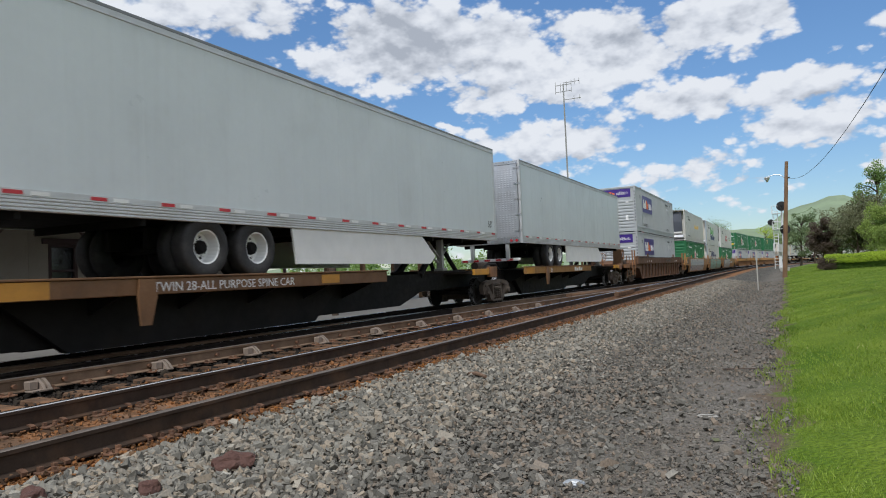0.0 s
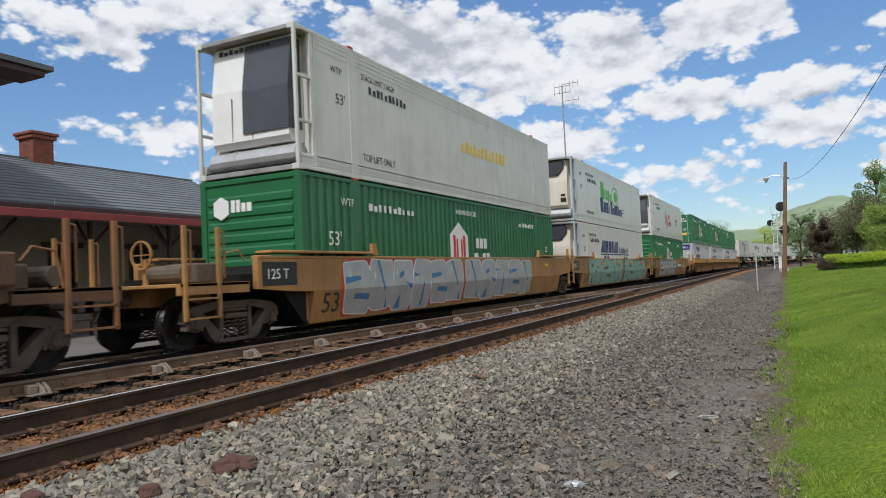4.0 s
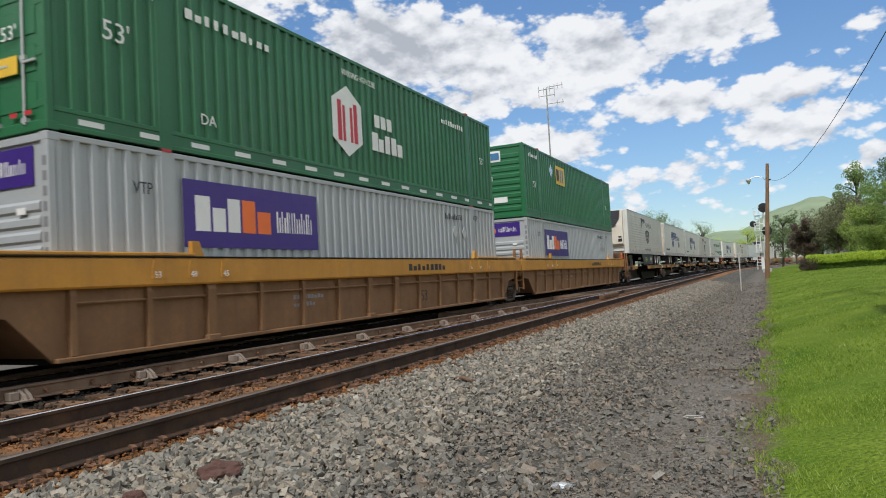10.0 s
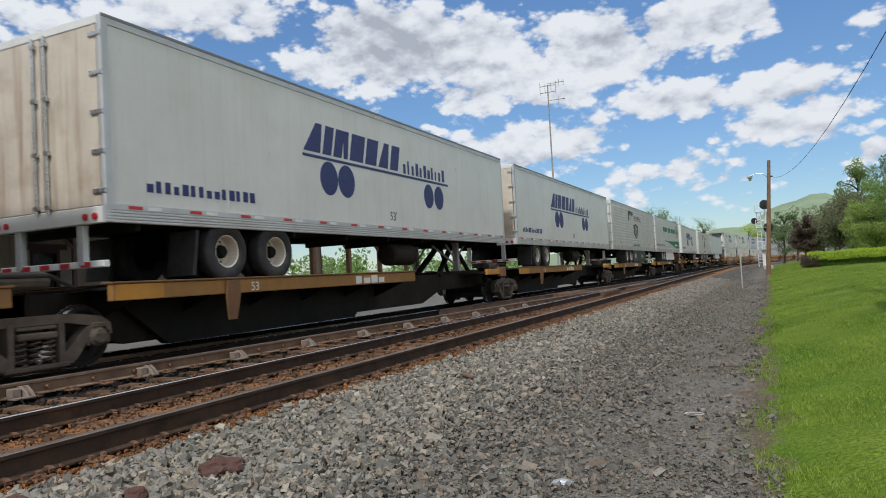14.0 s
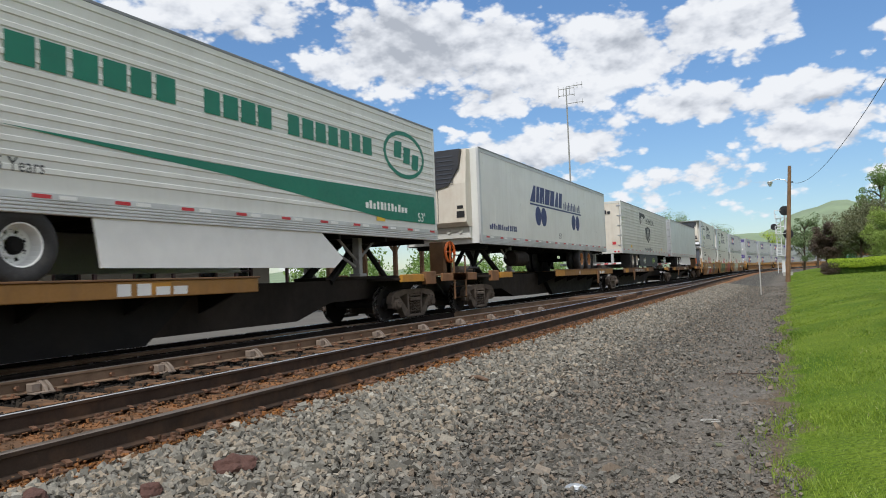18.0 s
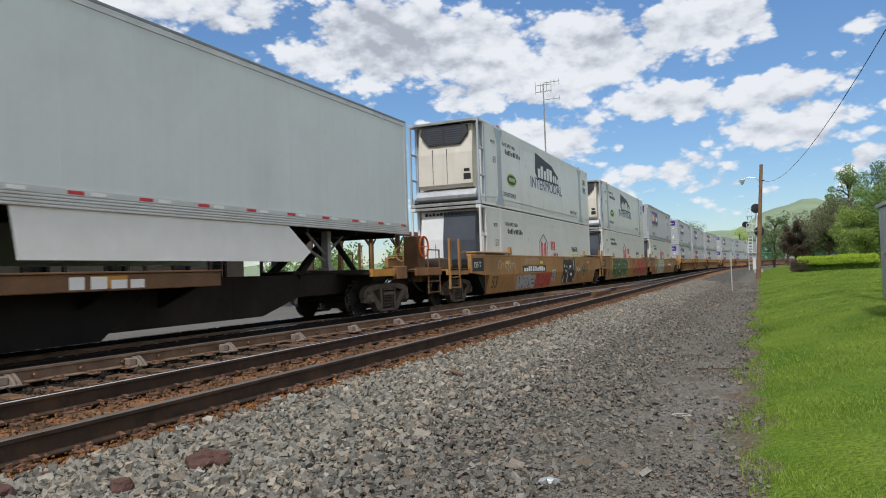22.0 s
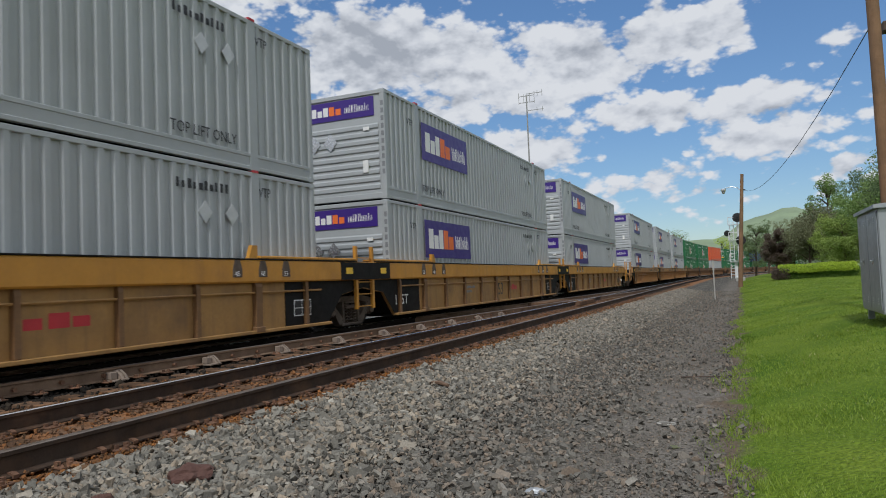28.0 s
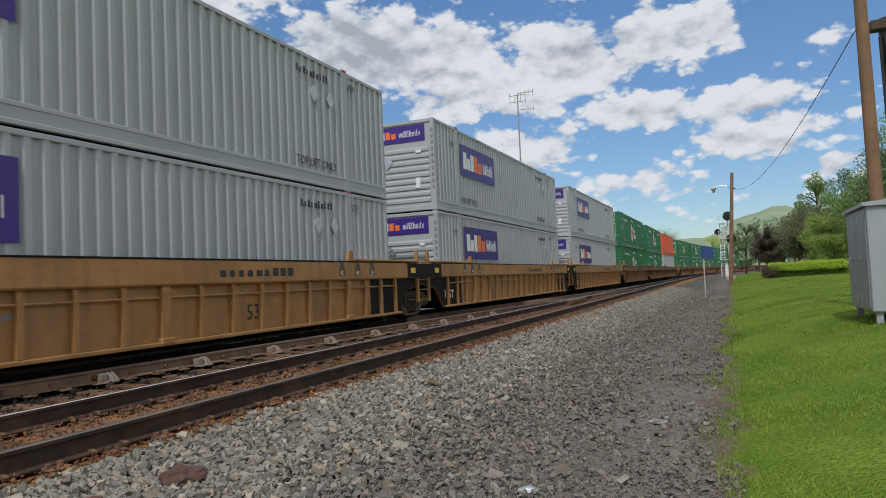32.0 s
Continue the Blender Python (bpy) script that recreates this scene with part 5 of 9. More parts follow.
def frame_mesh():
    """Cast side frame: arched top, slanting lower arms, columns round the spring opening, pedestal jaws."""
    bm = B()
    x0, x1 = 0.94, 1.09
    prism(bm, [(-1.13, 0.44), (-1.10, 0.60), (-0.95, 0.70), (-0.5, 0.76), (0.5, 0.76), (0.95, 0.70), (1.10, 0.60), (1.13, 0.44), (1.05, 0.44), (1.02, 0.55), (0.75, 0.58), (0.45, 0.64), (-0.45, 0.64), (-0.75, 0.58), (-1.02, 0.55), (-1.05, 0.44)], x0, x1)
    for s in (-1, 1):
        prism(bm, [(s * 0.86, 0.58), (s * 0.73, 0.57), (s * 0.38, 0.25), (s * 0.34, 0.12), (s * 0.50, 0.10), (s * 0.60, 0.20), (s * 0.76, 0.44)], x0, x1 + 0.012)
        box(bm, x0 - 0.01, x1 + 0.02, s * 0.30, s * 0.385, 0.12, 0.68, 0.008)
        box(bm, x0, x1, s * 0.72, s * 0.775, 0.30, 0.56, 0.008)
        box(bm, x0, x1, s * 1.02, s * 1.09, 0.32, 0.5, 0.008)
        box(bm, x0 + 0.02, x1 + 0.03, s * 0.79, s * 0.99, 0.545, 0.61, 0.01)
    box(bm, x0 - 0.03, x1 + 0.03, -0.44, 0.44, 0.07, 0.135, 0.012)
    box(bm, x0 + 0.03, x1 + 0.045, -0.27, 0.27, 0.46, 0.55, 0.02)
    box(bm, x0 + 0.03, x1 + 0.02, -0.27, 0.27, 0.585, 0.63, 0.01)
    return ready("side_frame", bm, M["truck_iron"])


def spring_mesh():
    """Three coil springs between the spring seat and the bolster end."""
    bm = B()
    for y in (-0.19, 0.0, 0.19):
        pts = [(1.03 + 0.07 * math.cos(a), y + 0.07 * math.sin(a), 0.145 + 0.31 * a / 28.3) for a in np.linspace(0, 28.27, 37)]
        pipe(bm, pts, 0.016, 5)
    return ready("spring_nest", bm, M["truck_iron"], True)


def cap_mesh():
    bm = B()
    lathe(bm, [(1.0, 0.14), (1.10, 0.14), (1.13, 0.11), (1.17, 0.10), (1.18, 0.05)], 14)
    for k in range(3):
        a = k * 2.094 + 0.5
        tube(bm, (1.165, 0.07 * math.cos(a), 0.07 * math.sin(a)), (1.195, 0.07 * math.cos(a), 0.07 * math.sin(a)), 0.018, seg=6)
    return ready("bearing_cap", bm, M["truck_iron"])


WHEEL, FRAME, SPRING, CAP = wheel_mesh(), frame_mesh(), spring_mesh(), cap_mesh()
FLIP = Matrix.Rotation(math.pi, 4, "Z")


def truck(car, y, u):
    bm = B()
    box(bm, -0.96, 0.96, -0.2, 0.2, 0.48, 0.66, 0.03)
    box(bm, -0.7, 0.7, -0.12, 0.12, 0.15, 0.5)
    t = part("truck", bm, M["truck_iron"], car)
    t.location.y = y
    for m in (Matrix(), FLIP):
        shared("side_frame", FRAME, t, m)
        shared("spring_nest", SPRING, t, m)
        for s in (-0.89, 0.89):
            shared("bearing_cap", CAP, t, m @ pose(0, s, 0.42))
    for s in (-0.89, 0.89):
        w = shared("wheelset", WHEEL, t, pose(0, s, 0.42))
        WHEELS.append((w, u + y + s, s))


# well cars
def rib_mesh(wide, material):
    bm = B()
    w = 0.09 if wide else 0.045
    prism(bm, [(1.448, 0.24), (1.535, 0.27), (1.55 if wide else 1.535, 1.04), (1.52, 1.12), (1.448, 1.12)], -w, w, "y")
    if wide:
        box(bm, 1.448, 1.57, -0.13, 0.13, 0.22, 0.32, 0.012)
    return ready("rib", bm, material)


RIBS = {}
FOLD = 0.84              # height at which the smooth sides bend inwards


def well_car(u, style, body, chord, front=False, back=False, join=True, label="", marks=None, dark_end=True):
    """One unit of a well car. front / back: an end platform with ladder and coupler; join: a truck shared with the next unit."""
    car = empty("well_car")
    tagged(car, label, "rail car", group="well cars of the train")
    mb, mc = M[body], M[chord]
    ml = M["ladder_brown"] if body in ("well_brown", "well_dark") else mc
    e0, e1 = (-9.8, 9.8)
    for s, nm in ((1, "side_panel"), (-1, "side_panel")):
        bm = B()
        if style == "rib":
            prism(bm, [(-8.2, 0.22), (8.2, 0.22), (8.78, 0.80), (9.8, 0.94), (9.8, 1.42), (-9.8, 1.42), (-9.8, 0.94), (-8.78, 0.80)], s * 1.38, s * 1.45)
        else:
            prism(bm, [(1.31 * s, 0.2), (1.37 * s, 0.22), (1.52 * s, FOLD), (1.52 * s, 1.48), (1.42 * s, 1.50), (1.40 * s, FOLD)], -8.05, 8.05, "y")
            for k in (-1, 1):
                prism(bm, [(k * 8.05, FOLD), (k * 8.62, FOLD + 0.02), (k * 9.6, 0.94), (k * 9.6, 1.48), (k * 8.05, 1.48)], s * 1.40, s * 1.518)
                prism(bm, [(k * 8.05, 0.24), (k * 8.60, FOLD), (k * 8.05, FOLD)], s * 1.33, s * 1.38)
        part(nm, bm, mb, car)
    if style == "rib":
        for s in (1, -1):
            bm = B()
            prism(bm, [(s * 1.36, 1.53), (s * 1.36, 1.42), (s * 1.452, 1.40), (s * 1.452, 1.13), (s * 1.55, 1.12), (s * 1.57, 1.15), (s * 1.57, 1.50), (s * 1.55, 1.53)], e0, e1, "y")
            part("top_chord", bm, mc, car)
            bm = B()
            box(bm, s * 1.30, s * 1.575, e0 + 0.5, e1 - 0.5, 1.531, 1.556, 0.006)
            part("wear_strip", bm, M["spine_black"], car)
            bm = B()
            box(bm, s * 1.40, s * 1.56, -8.2, 8.2, 0.20, 0.26, 0.01)
            part("bottom_rail", bm, mb, car)
        if (body, 0) not in RIBS:
            rm = M["rib_grime"] if body == "well_yellow" else mb
            RIBS[body, 0], RIBS[body, 1] = rib_mesh(False, rm), rib_mesh(True, rm)
        gap, wide_at, count = {"well_yellow": (1.53, (1, 5, 9), 11), "well_tan": (15.9 / 20, (3, 10, 17), 21)}.get(body, (15.9 / 13, (2, 6, 7, 11), 14))
        for k in range(count):
            y = -7.95 + k * gap
            for m in (Matrix(), FLIP) if u < 470 else (Matrix(), ):
                shared("rib", RIBS[body, 1 if k in wide_at else 0], car, m @ pose(0, y, 0))
        bm = B()
        tube(bm, (1.495, -7.9, 0.94), (1.495, 7.9, 0.94), 0.022, seg=6)
        part("side_pipe", bm, mb, car)
    else:
        for s in (1, -1):
            bm = B()
            box(bm, s * 1.36, s * 1.53, -9.6, 9.6, 1.46, 1.515, 0.01)
            part("top_chord", bm, mb, car)
    for k in (-1, 1):           # raised guides at the ends of the well
        for s in (1, -1):
            bm = B()
            box(bm, s * 1.20, s * 1.57, k * 9.3, k * 5.85, 1.558, 1.61, 0.012)
            prism(bm, [(k * 5.85, 1.54), (k * 5.6, 1.54), (k * 5.7, 1.80), (k * 5.85, 1.80)], s * 1.42, s * 1.50)
            part("guide", bm, mc, car)
    bm = B()
    wide = 1.40 if style == "rib" else 1.31
    box(bm, -wide, wide, -8.15, 8.15, 0.18, 0.27)
    part("floor", bm, M["under"], car)
    for k in (-1, 1):           # bulkhead and end sill over the truck
        bm = B()
        prism(bm, [(k * 8.15, 0.27), (k * 8.25, 0.27), (k * 8.9, 0.95), (k * 9.9, 1.0), (k * 9.9, 1.20), (k * 8.5, 1.20), (k * 8.15, 1.4)], -1.40, 1.40)
        part("bulkhead", bm, M["spine_black"] if dark_end else mb, car)
        bm = B()
        box(bm, -0.45, 0.45, k * 9.6, k * 11.0, 0.72, 1.05, 0.02)
        part("draft_sill", bm, mb if (front and k < 0) or (back and k > 0) else M["spine_black"], car)
    for k, on in ((-1, front), (1, back)):
        if not on:
            continue
        bm = B()
        box(bm, -1.5, 1.5, k * 9.8, k * 11.3, 1.02, 1.08, 0.01)
        box(bm, -1.5, -1.42, k * 9.8, k * 11.3, 0.90, 1.08)
        box(bm, 1.42, 1.5, k * 9.8, k * 11.3, 0.90, 1.08)
        part("platform", bm, mb, car)
        for s in (1, -1):
            for y in (10.5, 11.2):
                bm = B()
                box(bm, s * 1.47, s * 1.53, k * y - 0.035, k * y + 0.035, 0.50, 1.96, 0.006)
                pipe(bm, [(s * 1.50, k * y, 1.90), (s * 1.50, k * y + 0.13, 1.88), (s * 1.50, k * y + 0.13, 1.15)], 0.014)
                part("ladder_post", bm, ml, car)
            for z in (0.52, 0.82):
                bm = B()
                box(bm, s * 1.44, s * 1.53, k * 10.5, k * 11.2, z, z + 0.03)
                part("step", bm, ml, car)
        bm = B()
        tube(bm, (0, k * 10.9, 0.86), (0, k * 11.75, 0.86), 0.10, seg=10)
        box(bm, -0.16, 0.16, k * 11.7, k * 12.0, 0.70, 1.02, 0.03)
        part("coupler", bm, M["truck_iron"], car)
        bm = B()
        tube(bm, (-0.5, k * 10.2, 1.08), (-0.5, k * 10.2, 1.55), 0.05, seg=8)
        lathe(bm, [(-0.02, 0.26), (0.02, 0.26), (0.02, 0.23), (-0.02, 0.23), (-0.02, 0.26)], 18, "y", (-0.5, k * 10.28, 1.62), caps=False)
        for a in range(4):
            tube(bm, (-0.5, k * 10.28, 1.62), (-0.5 + 0.24 * math.cos(a * 1.571), k * 10.28, 1.62 + 0.24 * math.sin(a * 1.571)), 0.012, seg=6)
        part("brake_wheel", bm, ml, car)
        bm = B()
        box(bm, 0.2, 0.9, k * 9.9, k * 10.4, 1.08, 1.42, 0.03)
        tube(bm, (0.25, k * 10.7, 1.25), (1.0, k * 10.7, 1.25), 0.14, seg=12)
        part("brake_gear", bm, M["truck_iron"], car)
        truck(car, k * 9.72, u)
        bm = B()
        pipe(bm, [(1.50, k * 9.9, 1.42), (1.50, k * 10.05, 1.60), (1.50, k * 10.35, 1.55), (1.50, k * 10.45, 1.08)], 0.016)
        part("grab_iron", bm, ml, car)
    if join:
        truck(car, 9.75, u)
        bm = B()
        for y in (9.35, 10.1):
            box(bm, 1.46, 1.54, y - 0.045, y + 0.045, 0.45, 1.9, 0.006)
        for z in (0.5, 0.78, 1.06, 1.34, 1.62):
            box(bm, 1.47, 1.51, 9.35, 10.1, z, z + 0.025)
        part("ladder", bm, ml, car, "ladder between two units")
    if style == "rib":
        if body == "well_yellow":
            flat(car, "data_plate", [rect(6.98, 7.56, 0.44, 0.76)], M["mark_white"], (1.462, 0, 0))
            flat(car, "data_field", [rect(7.0, 7.23, 0.46, 0.59), rect(7.0, 7.23, 0.605, 0.74), rect(7.25, 7.54, 0.46, 0.59), rect(7.25, 7.54, 0.605, 0.74)], M["mark_black"], (1.467, 0, 0))
        if dark_end:
            for k in (-1, 1):
                if back and k > 0:
                    continue
                bm = B()
                prism(bm, [(k * 6.7, 0.24), (k * 8.2, 0.24), (k * 8.78, 0.81), (k * 9.78, 0.95), (k * 9.78, 1.12), (k * 6.7, 1.12)], 1.449, 1.46)
                part("end_patch", bm, M["spine_black"], car, "black painted end panel")
                bm = B()
                box(bm, 1.56, 1.576, k * 8.6, k * 9.8, 1.13, 1.52)
                part("end_patch", bm, M["spine_black"], car, "black painted end panel")
                flat(car, "reflector", [rect(k * 8.95 - 0.14, k * 8.95 + 0.14, 1.26, 1.40)], M["mark_yellow"], (1.577, 0, 0))
            lettering(car, "125T", 0.36, (1.462, -8.2, 0.47), M["mark_white"], name="load_mark", squeeze=1.05)
        if u < 520:
            for y, tag in ((-6.6, "53"), (-5.9, "48"), (-5.2, "45"), (5.2, "45"), (5.9, "48"), (6.6, "53")):
                bm = B()
                prism(bm, [(y - 0.12, 1.22), (y + 0.12, 1.22), (y + 0.12, 1.36), (y + 0.07, 1.52), (y - 0.07, 1.52), (y - 0.12, 1.36)], 1.567, 1.582)
                plate = part("length_tag", bm, M["truck_iron"] if body not in ("well_brown", "well_dark") else mc, car)
                lettering(plate, tag, 0.13, (1.583, y - 0.075, 1.24), M["mark_white"], name="length_mark")
        if body != "well_yellow":
            flat(car, "number_line", bars(1.2, 3.4, 1.24, 1.40, 9, random.Random(int(u)), gap=0.4), M["mark_black"], (1.571, 0, 0))
        big = body == "well_yellow"
        lettering(car, "53", 0.62 if big else 0.40, (1.454, 0.02 if big else 2.0, 0.46), M["mark_black"], name="length_mark")
        if big:
            flat(car, "faded_mark", bars(1.35, 2.4, 0.60, 0.80, 3, random.Random(2), gap=0.2), M["mark_red"], (1.451, 0, 0), depth=0.002)
        flat(car, "small_print", bars(-3.3, -2.3, 0.76, 0.84, 9, random.Random(7), gap=0.3) + bars(-3.3, -2.6, 0.62, 0.70, 7, random.Random(8), gap=0.3), M["mark_grey"], (1.451, 0, 0), depth=0.002)
    else:
        flat(car, "end_patch", [rect(-9.5, -8.55, 0.98, 1.40)], M["black_paint"], (1.519, 0, 0))
        lettering(car, "125 T", 0.26, (1.525, -9.4, 1.10), M["mark_white"], name="load_mark")
        flat(car, "reflector", [rect(-6.4 + k * 4.2, -6.0 + k * 4.2, 1.20, 1.30) for k in range(4)], M["mark_yellow"], (1.521, 0, 0))
        SLOPE = Matrix(((0, 0.235, 0.972, 0), (1, 0, 0, 0), (0, 0.972, -0.235, 0), (0, 0, 0, 1)))
        lettering(car, "53", 0.58, (1.418, -7.75, 0.40), M["mark_black"], SLOPE, "length_mark", 1.1)
    if marks:
        marks(car)
    ROLLING.append((car, u))
    return car


# spine cars
def spine_car(u, m=1, truck_y=-9.0, front=False, back_y=None, label="", words="", beam="beam_yellow"):
    """One unit of a spine car; m is -1 where the trailer on it faces us with its nose."""
    car = empty("spine_car")
    tagged(car, label, "rail car", group="spine cars of the train")
    dirty = "dirty" in label
    bm = B()
    prism(bm, [(m * y, z) for y, z in ((-9.6, 0.72), (-8.4, 0.72), (-7.2, 0.22), (3.2, 0.22), (4.4, 0.55), (9.6, 0.62), (9.6, 1.04), (-9.6, 1.04))], -0.42, 0.42)
    part("centre_sill", bm, M["spine_dirt"] if dirty else M["spine_black"], car)
    y0, y1 = sorted((m * -8.1, m * 0.95)) if m > 0 else (-0.74, 8.8)
    for s in (1, -1):
        bm = B()
        box(bm, s * 0.42, s * 1.30, y0, y1, 1.05, 1.09)
        part("running_board", bm, M["spine_black"], car)
        bm = B()
        prism(bm, [(y0 + 0.7, 0.9), (y1 - 0.7, 0.9), (y1 - 1.7, 0.13), (y0 + 1.7, 0.13)], s * 0.43, s * 0.60)
        part("belly_plate", bm, M["spine_black"], car)
        for k in range(6):
            y = y0 + 0.4 + k * (y1 - y0 - 0.8) / 5
            bm = B()
            prism(bm, [(s * 0.42, 0.55), (s * 1.25, 0.88), (s * 1.25, 1.05), (s * 0.42, 1.05)], y - 0.03, y + 0.03, "y")
            part("bracket", bm, M["spine_black"], car)
        bm = B()
        box(bm, s * 1.29, s * 1.40, y0, y1, 0.89, 1.13, 0.012)
        part("edge_beam", bm, M[beam], car, "rusty worn edge beam")
        bm = B()
        box(bm, s * 1.20, s * 1.43, y0 - 0.02, y1 + 0.02, 1.131, 1.16, 0.006)
        part("edge_strip", bm, M["spine_brown"], car)
        y = y0 + 2.35 if m > 0 else y1 - 3.2
        bm = B()
        prism(bm, [(y - 0.14, 1.12), (y + 0.14, 1.12), (y + 0.16, 0.86), (y + 0.05, 0.46), (y - 0.12, 0.46), (y - 0.16, 0.86)], s * 1.402, s * 1.45)
        part("jack_pad", bm, M["spine_brown"], car)
    flat(car, "yellow_paint", [rect(y0 + 0.05, y0 + 0.9, 0.90, 1.12), rect(y1 - 2.5, y1 - 1.9, 0.93, 1.10)], M["chord_yellow"], (1.402, 0, 0))
    # hitch stand under the nose of the trailer
    for s in (-1, 1):
        bm = B()
        tube(bm, (s * 0.4, m * 6.9, 1.0), (s * 0.25, m * 6.0, 1.95), 0.07, seg=8)
        tube(bm, (s * 0.4, m * 4.4, 1.0), (s * 0.25, m * 5.8, 1.95), 0.09, seg=8)
        part("hitch_strut", bm, M["spine_black"], car)
    bm = B()
    box(bm, -0.5, 0.5, m * 5.5, m * 6.5, 1.90, 1.98, 0.02)
    part("hitch_plate", bm, M["spine_black"], car)
    bm = B()
    box(bm, -0.45, 0.45, m * 4.2, m * 7.4, 1.04, 1.12, 0.02)
    part("hitch_base", bm, M["spine_dirt"], car)
    # short side plates by the hitch
    for s in (1, -1):
        bm = B()
        box(bm, s * 0.42, s * 1.38, m * 5.9, m * 7.7, 0.98, 1.05, 0.01)
        part("side_step", bm, M["spine_dirt"], car)
        bm = B()
        box(bm, s * 1.34, s * 1.43, m * 5.9, m * 7.0, 0.94, 1.12, 0.01)
        part("side_plate", bm, M["chord_yellow"], car, "yellow side plate")
        bm = B()
        box(bm, s * 1.30, s * 1.43, m * 7.1, m * 7.65, 0.86, 1.18, 0.015)
        part("lifting_lug", bm, M["ladder_brown"], car, "orange brown lifting lug")
    trucks = [truck_y] + ([back_y] if back_y else [])
    for y in trucks:
        truck(car, y, u)
    for k, y in [(-1, truck_y)] * front + ([(1, back_y)] if back_y else []):
        e = y + k * 2.55           # end of the car beyond its truck
        bm = B()
        box(bm, -1.4, 1.4, e - k * 1.6, e, 1.06, 1.11, 0.01)
        part("platform", bm, M["spine_brown"], car)
        for s in (1, -1):
            bm = B()
            box(bm, s * 1.38, s * 1.44, e - k * 1.6, e, 0.92, 1.13, 0.01)
            part("platform_edge", bm, M["ladder_brown"], car)
            for yy in (e - k * 0.85, e - k * 0.12):
                bm = B()
                pipe(bm, [(s * 1.42, yy, 0.42), (s * 1.42, yy, 1.62)], 0.022)
                part("ladder_post", bm, M["spine_brown"], car)
            for z in (0.44, 0.74, 1.60):
                bm = B()
                box(bm, s * 1.39, s * 1.44, e - k * 0.85, e - k * 0.12, z, z + 0.03)
                part("rung", bm, M["spine_brown"], car)
        bm = B()
        box(bm, 0.62, 1.08, e - k * 0.75, e - k * 0.3, 1.11, 2.02, 0.03)
        part("brake_stand", bm, M["spine_brown"], car)
        bm = B()
        lathe(bm, [(-0.02, 0.30), (0.02, 0.30), (0.02, 0.265), (-0.02, 0.265), (-0.02, 0.30)], 20, "x", (1.14, e - k * 0.5, 1.72), caps=False)
        for a in range(4):
            tube(bm, (1.14, e - k * 0.5, 1.72), (1.14, e - k * 0.5 + 0.28 * math.cos(a * 1.571), 1.72 + 0.28 * math.sin(a * 1.571)), 0.014, seg=6)
        part("brake_wheel", bm, M["mark_orange"] if dirty else M["ladder_brown"], car, "orange brake wheel")
        bm = B()
        tube(bm, (0, e - k * 0.3, 0.86), (0, e + k * 0.55, 0.86), 0.10, seg=10)
        box(bm, -0.16, 0.16, e + k * 0.5, e + k * 0.8, 0.70, 1.02, 0.03)
        part("coupler", bm, M["truck_iron"], car)
        bm = B()
        pipe(bm, [(0.5, e - k * 0.2, 0.9), (0.55, e + k * 0.2, 0.55), (0.5, e + k * 0.7, 0.42)], 0.03)
        part("air_hose", bm, M["rubber"], car)
    bm = B()
    tube(bm, (0.55, truck_y - 0.5, 1.22), (0.55, truck_y + 0.5, 1.22), 0.13, seg=12)
    part("air_tank", bm, M["truck_iron"], car)
    bm = B()
    pipe(bm, [(0.9, truck_y - 0.8, 1.1), (0.95, truck_y - 0.4, 1.28), (0.95, truck_y + 0.3, 1.28), (0.9, truck_y + 0.7, 1.1)], 0.03)
    part("brake_hose", bm, M["rubber"], car)
    c = (y0 + y1) / 2
    rnd = random.Random(int(u))
    if words:
        lettering(car, words, 0.20, (1.406, c - 2.05, 0.93), M["mark_white"], name="lettering", squeeze=1.05)
    else:
        lettering(car, "53", 0.22, (1.406, c - 1.7, 0.92), M["mark_white"], name="length_mark")
        flat(car, "number_line", bars(c + 1.7, c + 3.0, 0.92, 1.09, 4, rnd), M["mark_white"], (1.403, 0, 0))
    ROLLING.append((car, u))
    return car


# containers
def corrugated(y0, y1, z0, z1, x, pitch=0.278, depth=0.05):
    """Upright corrugations of a side wall."""
    n = int((y1 - y0) / pitch)
    p = (y1 - y0) / n
    prof = []
    for i in range(n):
        a = y0 + i * p
        prof += [(a, 0.0), (a + p * 0.26, 0.0), (a + p * 0.40, -depth), (a + p * 0.80, -depth), (a + p * 0.94, 0.0)]
    prof.append((y1, 0.0))
    vs, fs = [], []
    for k, (y, d) in enumerate(prof):
        xx = x + (d if x > 0 else -d)
        vs += [(xx, y, z0), (xx, y, z1)]
        if k:
            fs.append((2 * k - 2, 2 * k, 2 * k + 1, 2 * k - 1))
    if x < 0:
        fs = [f[::-1] for f in fs]
    return vs, fs


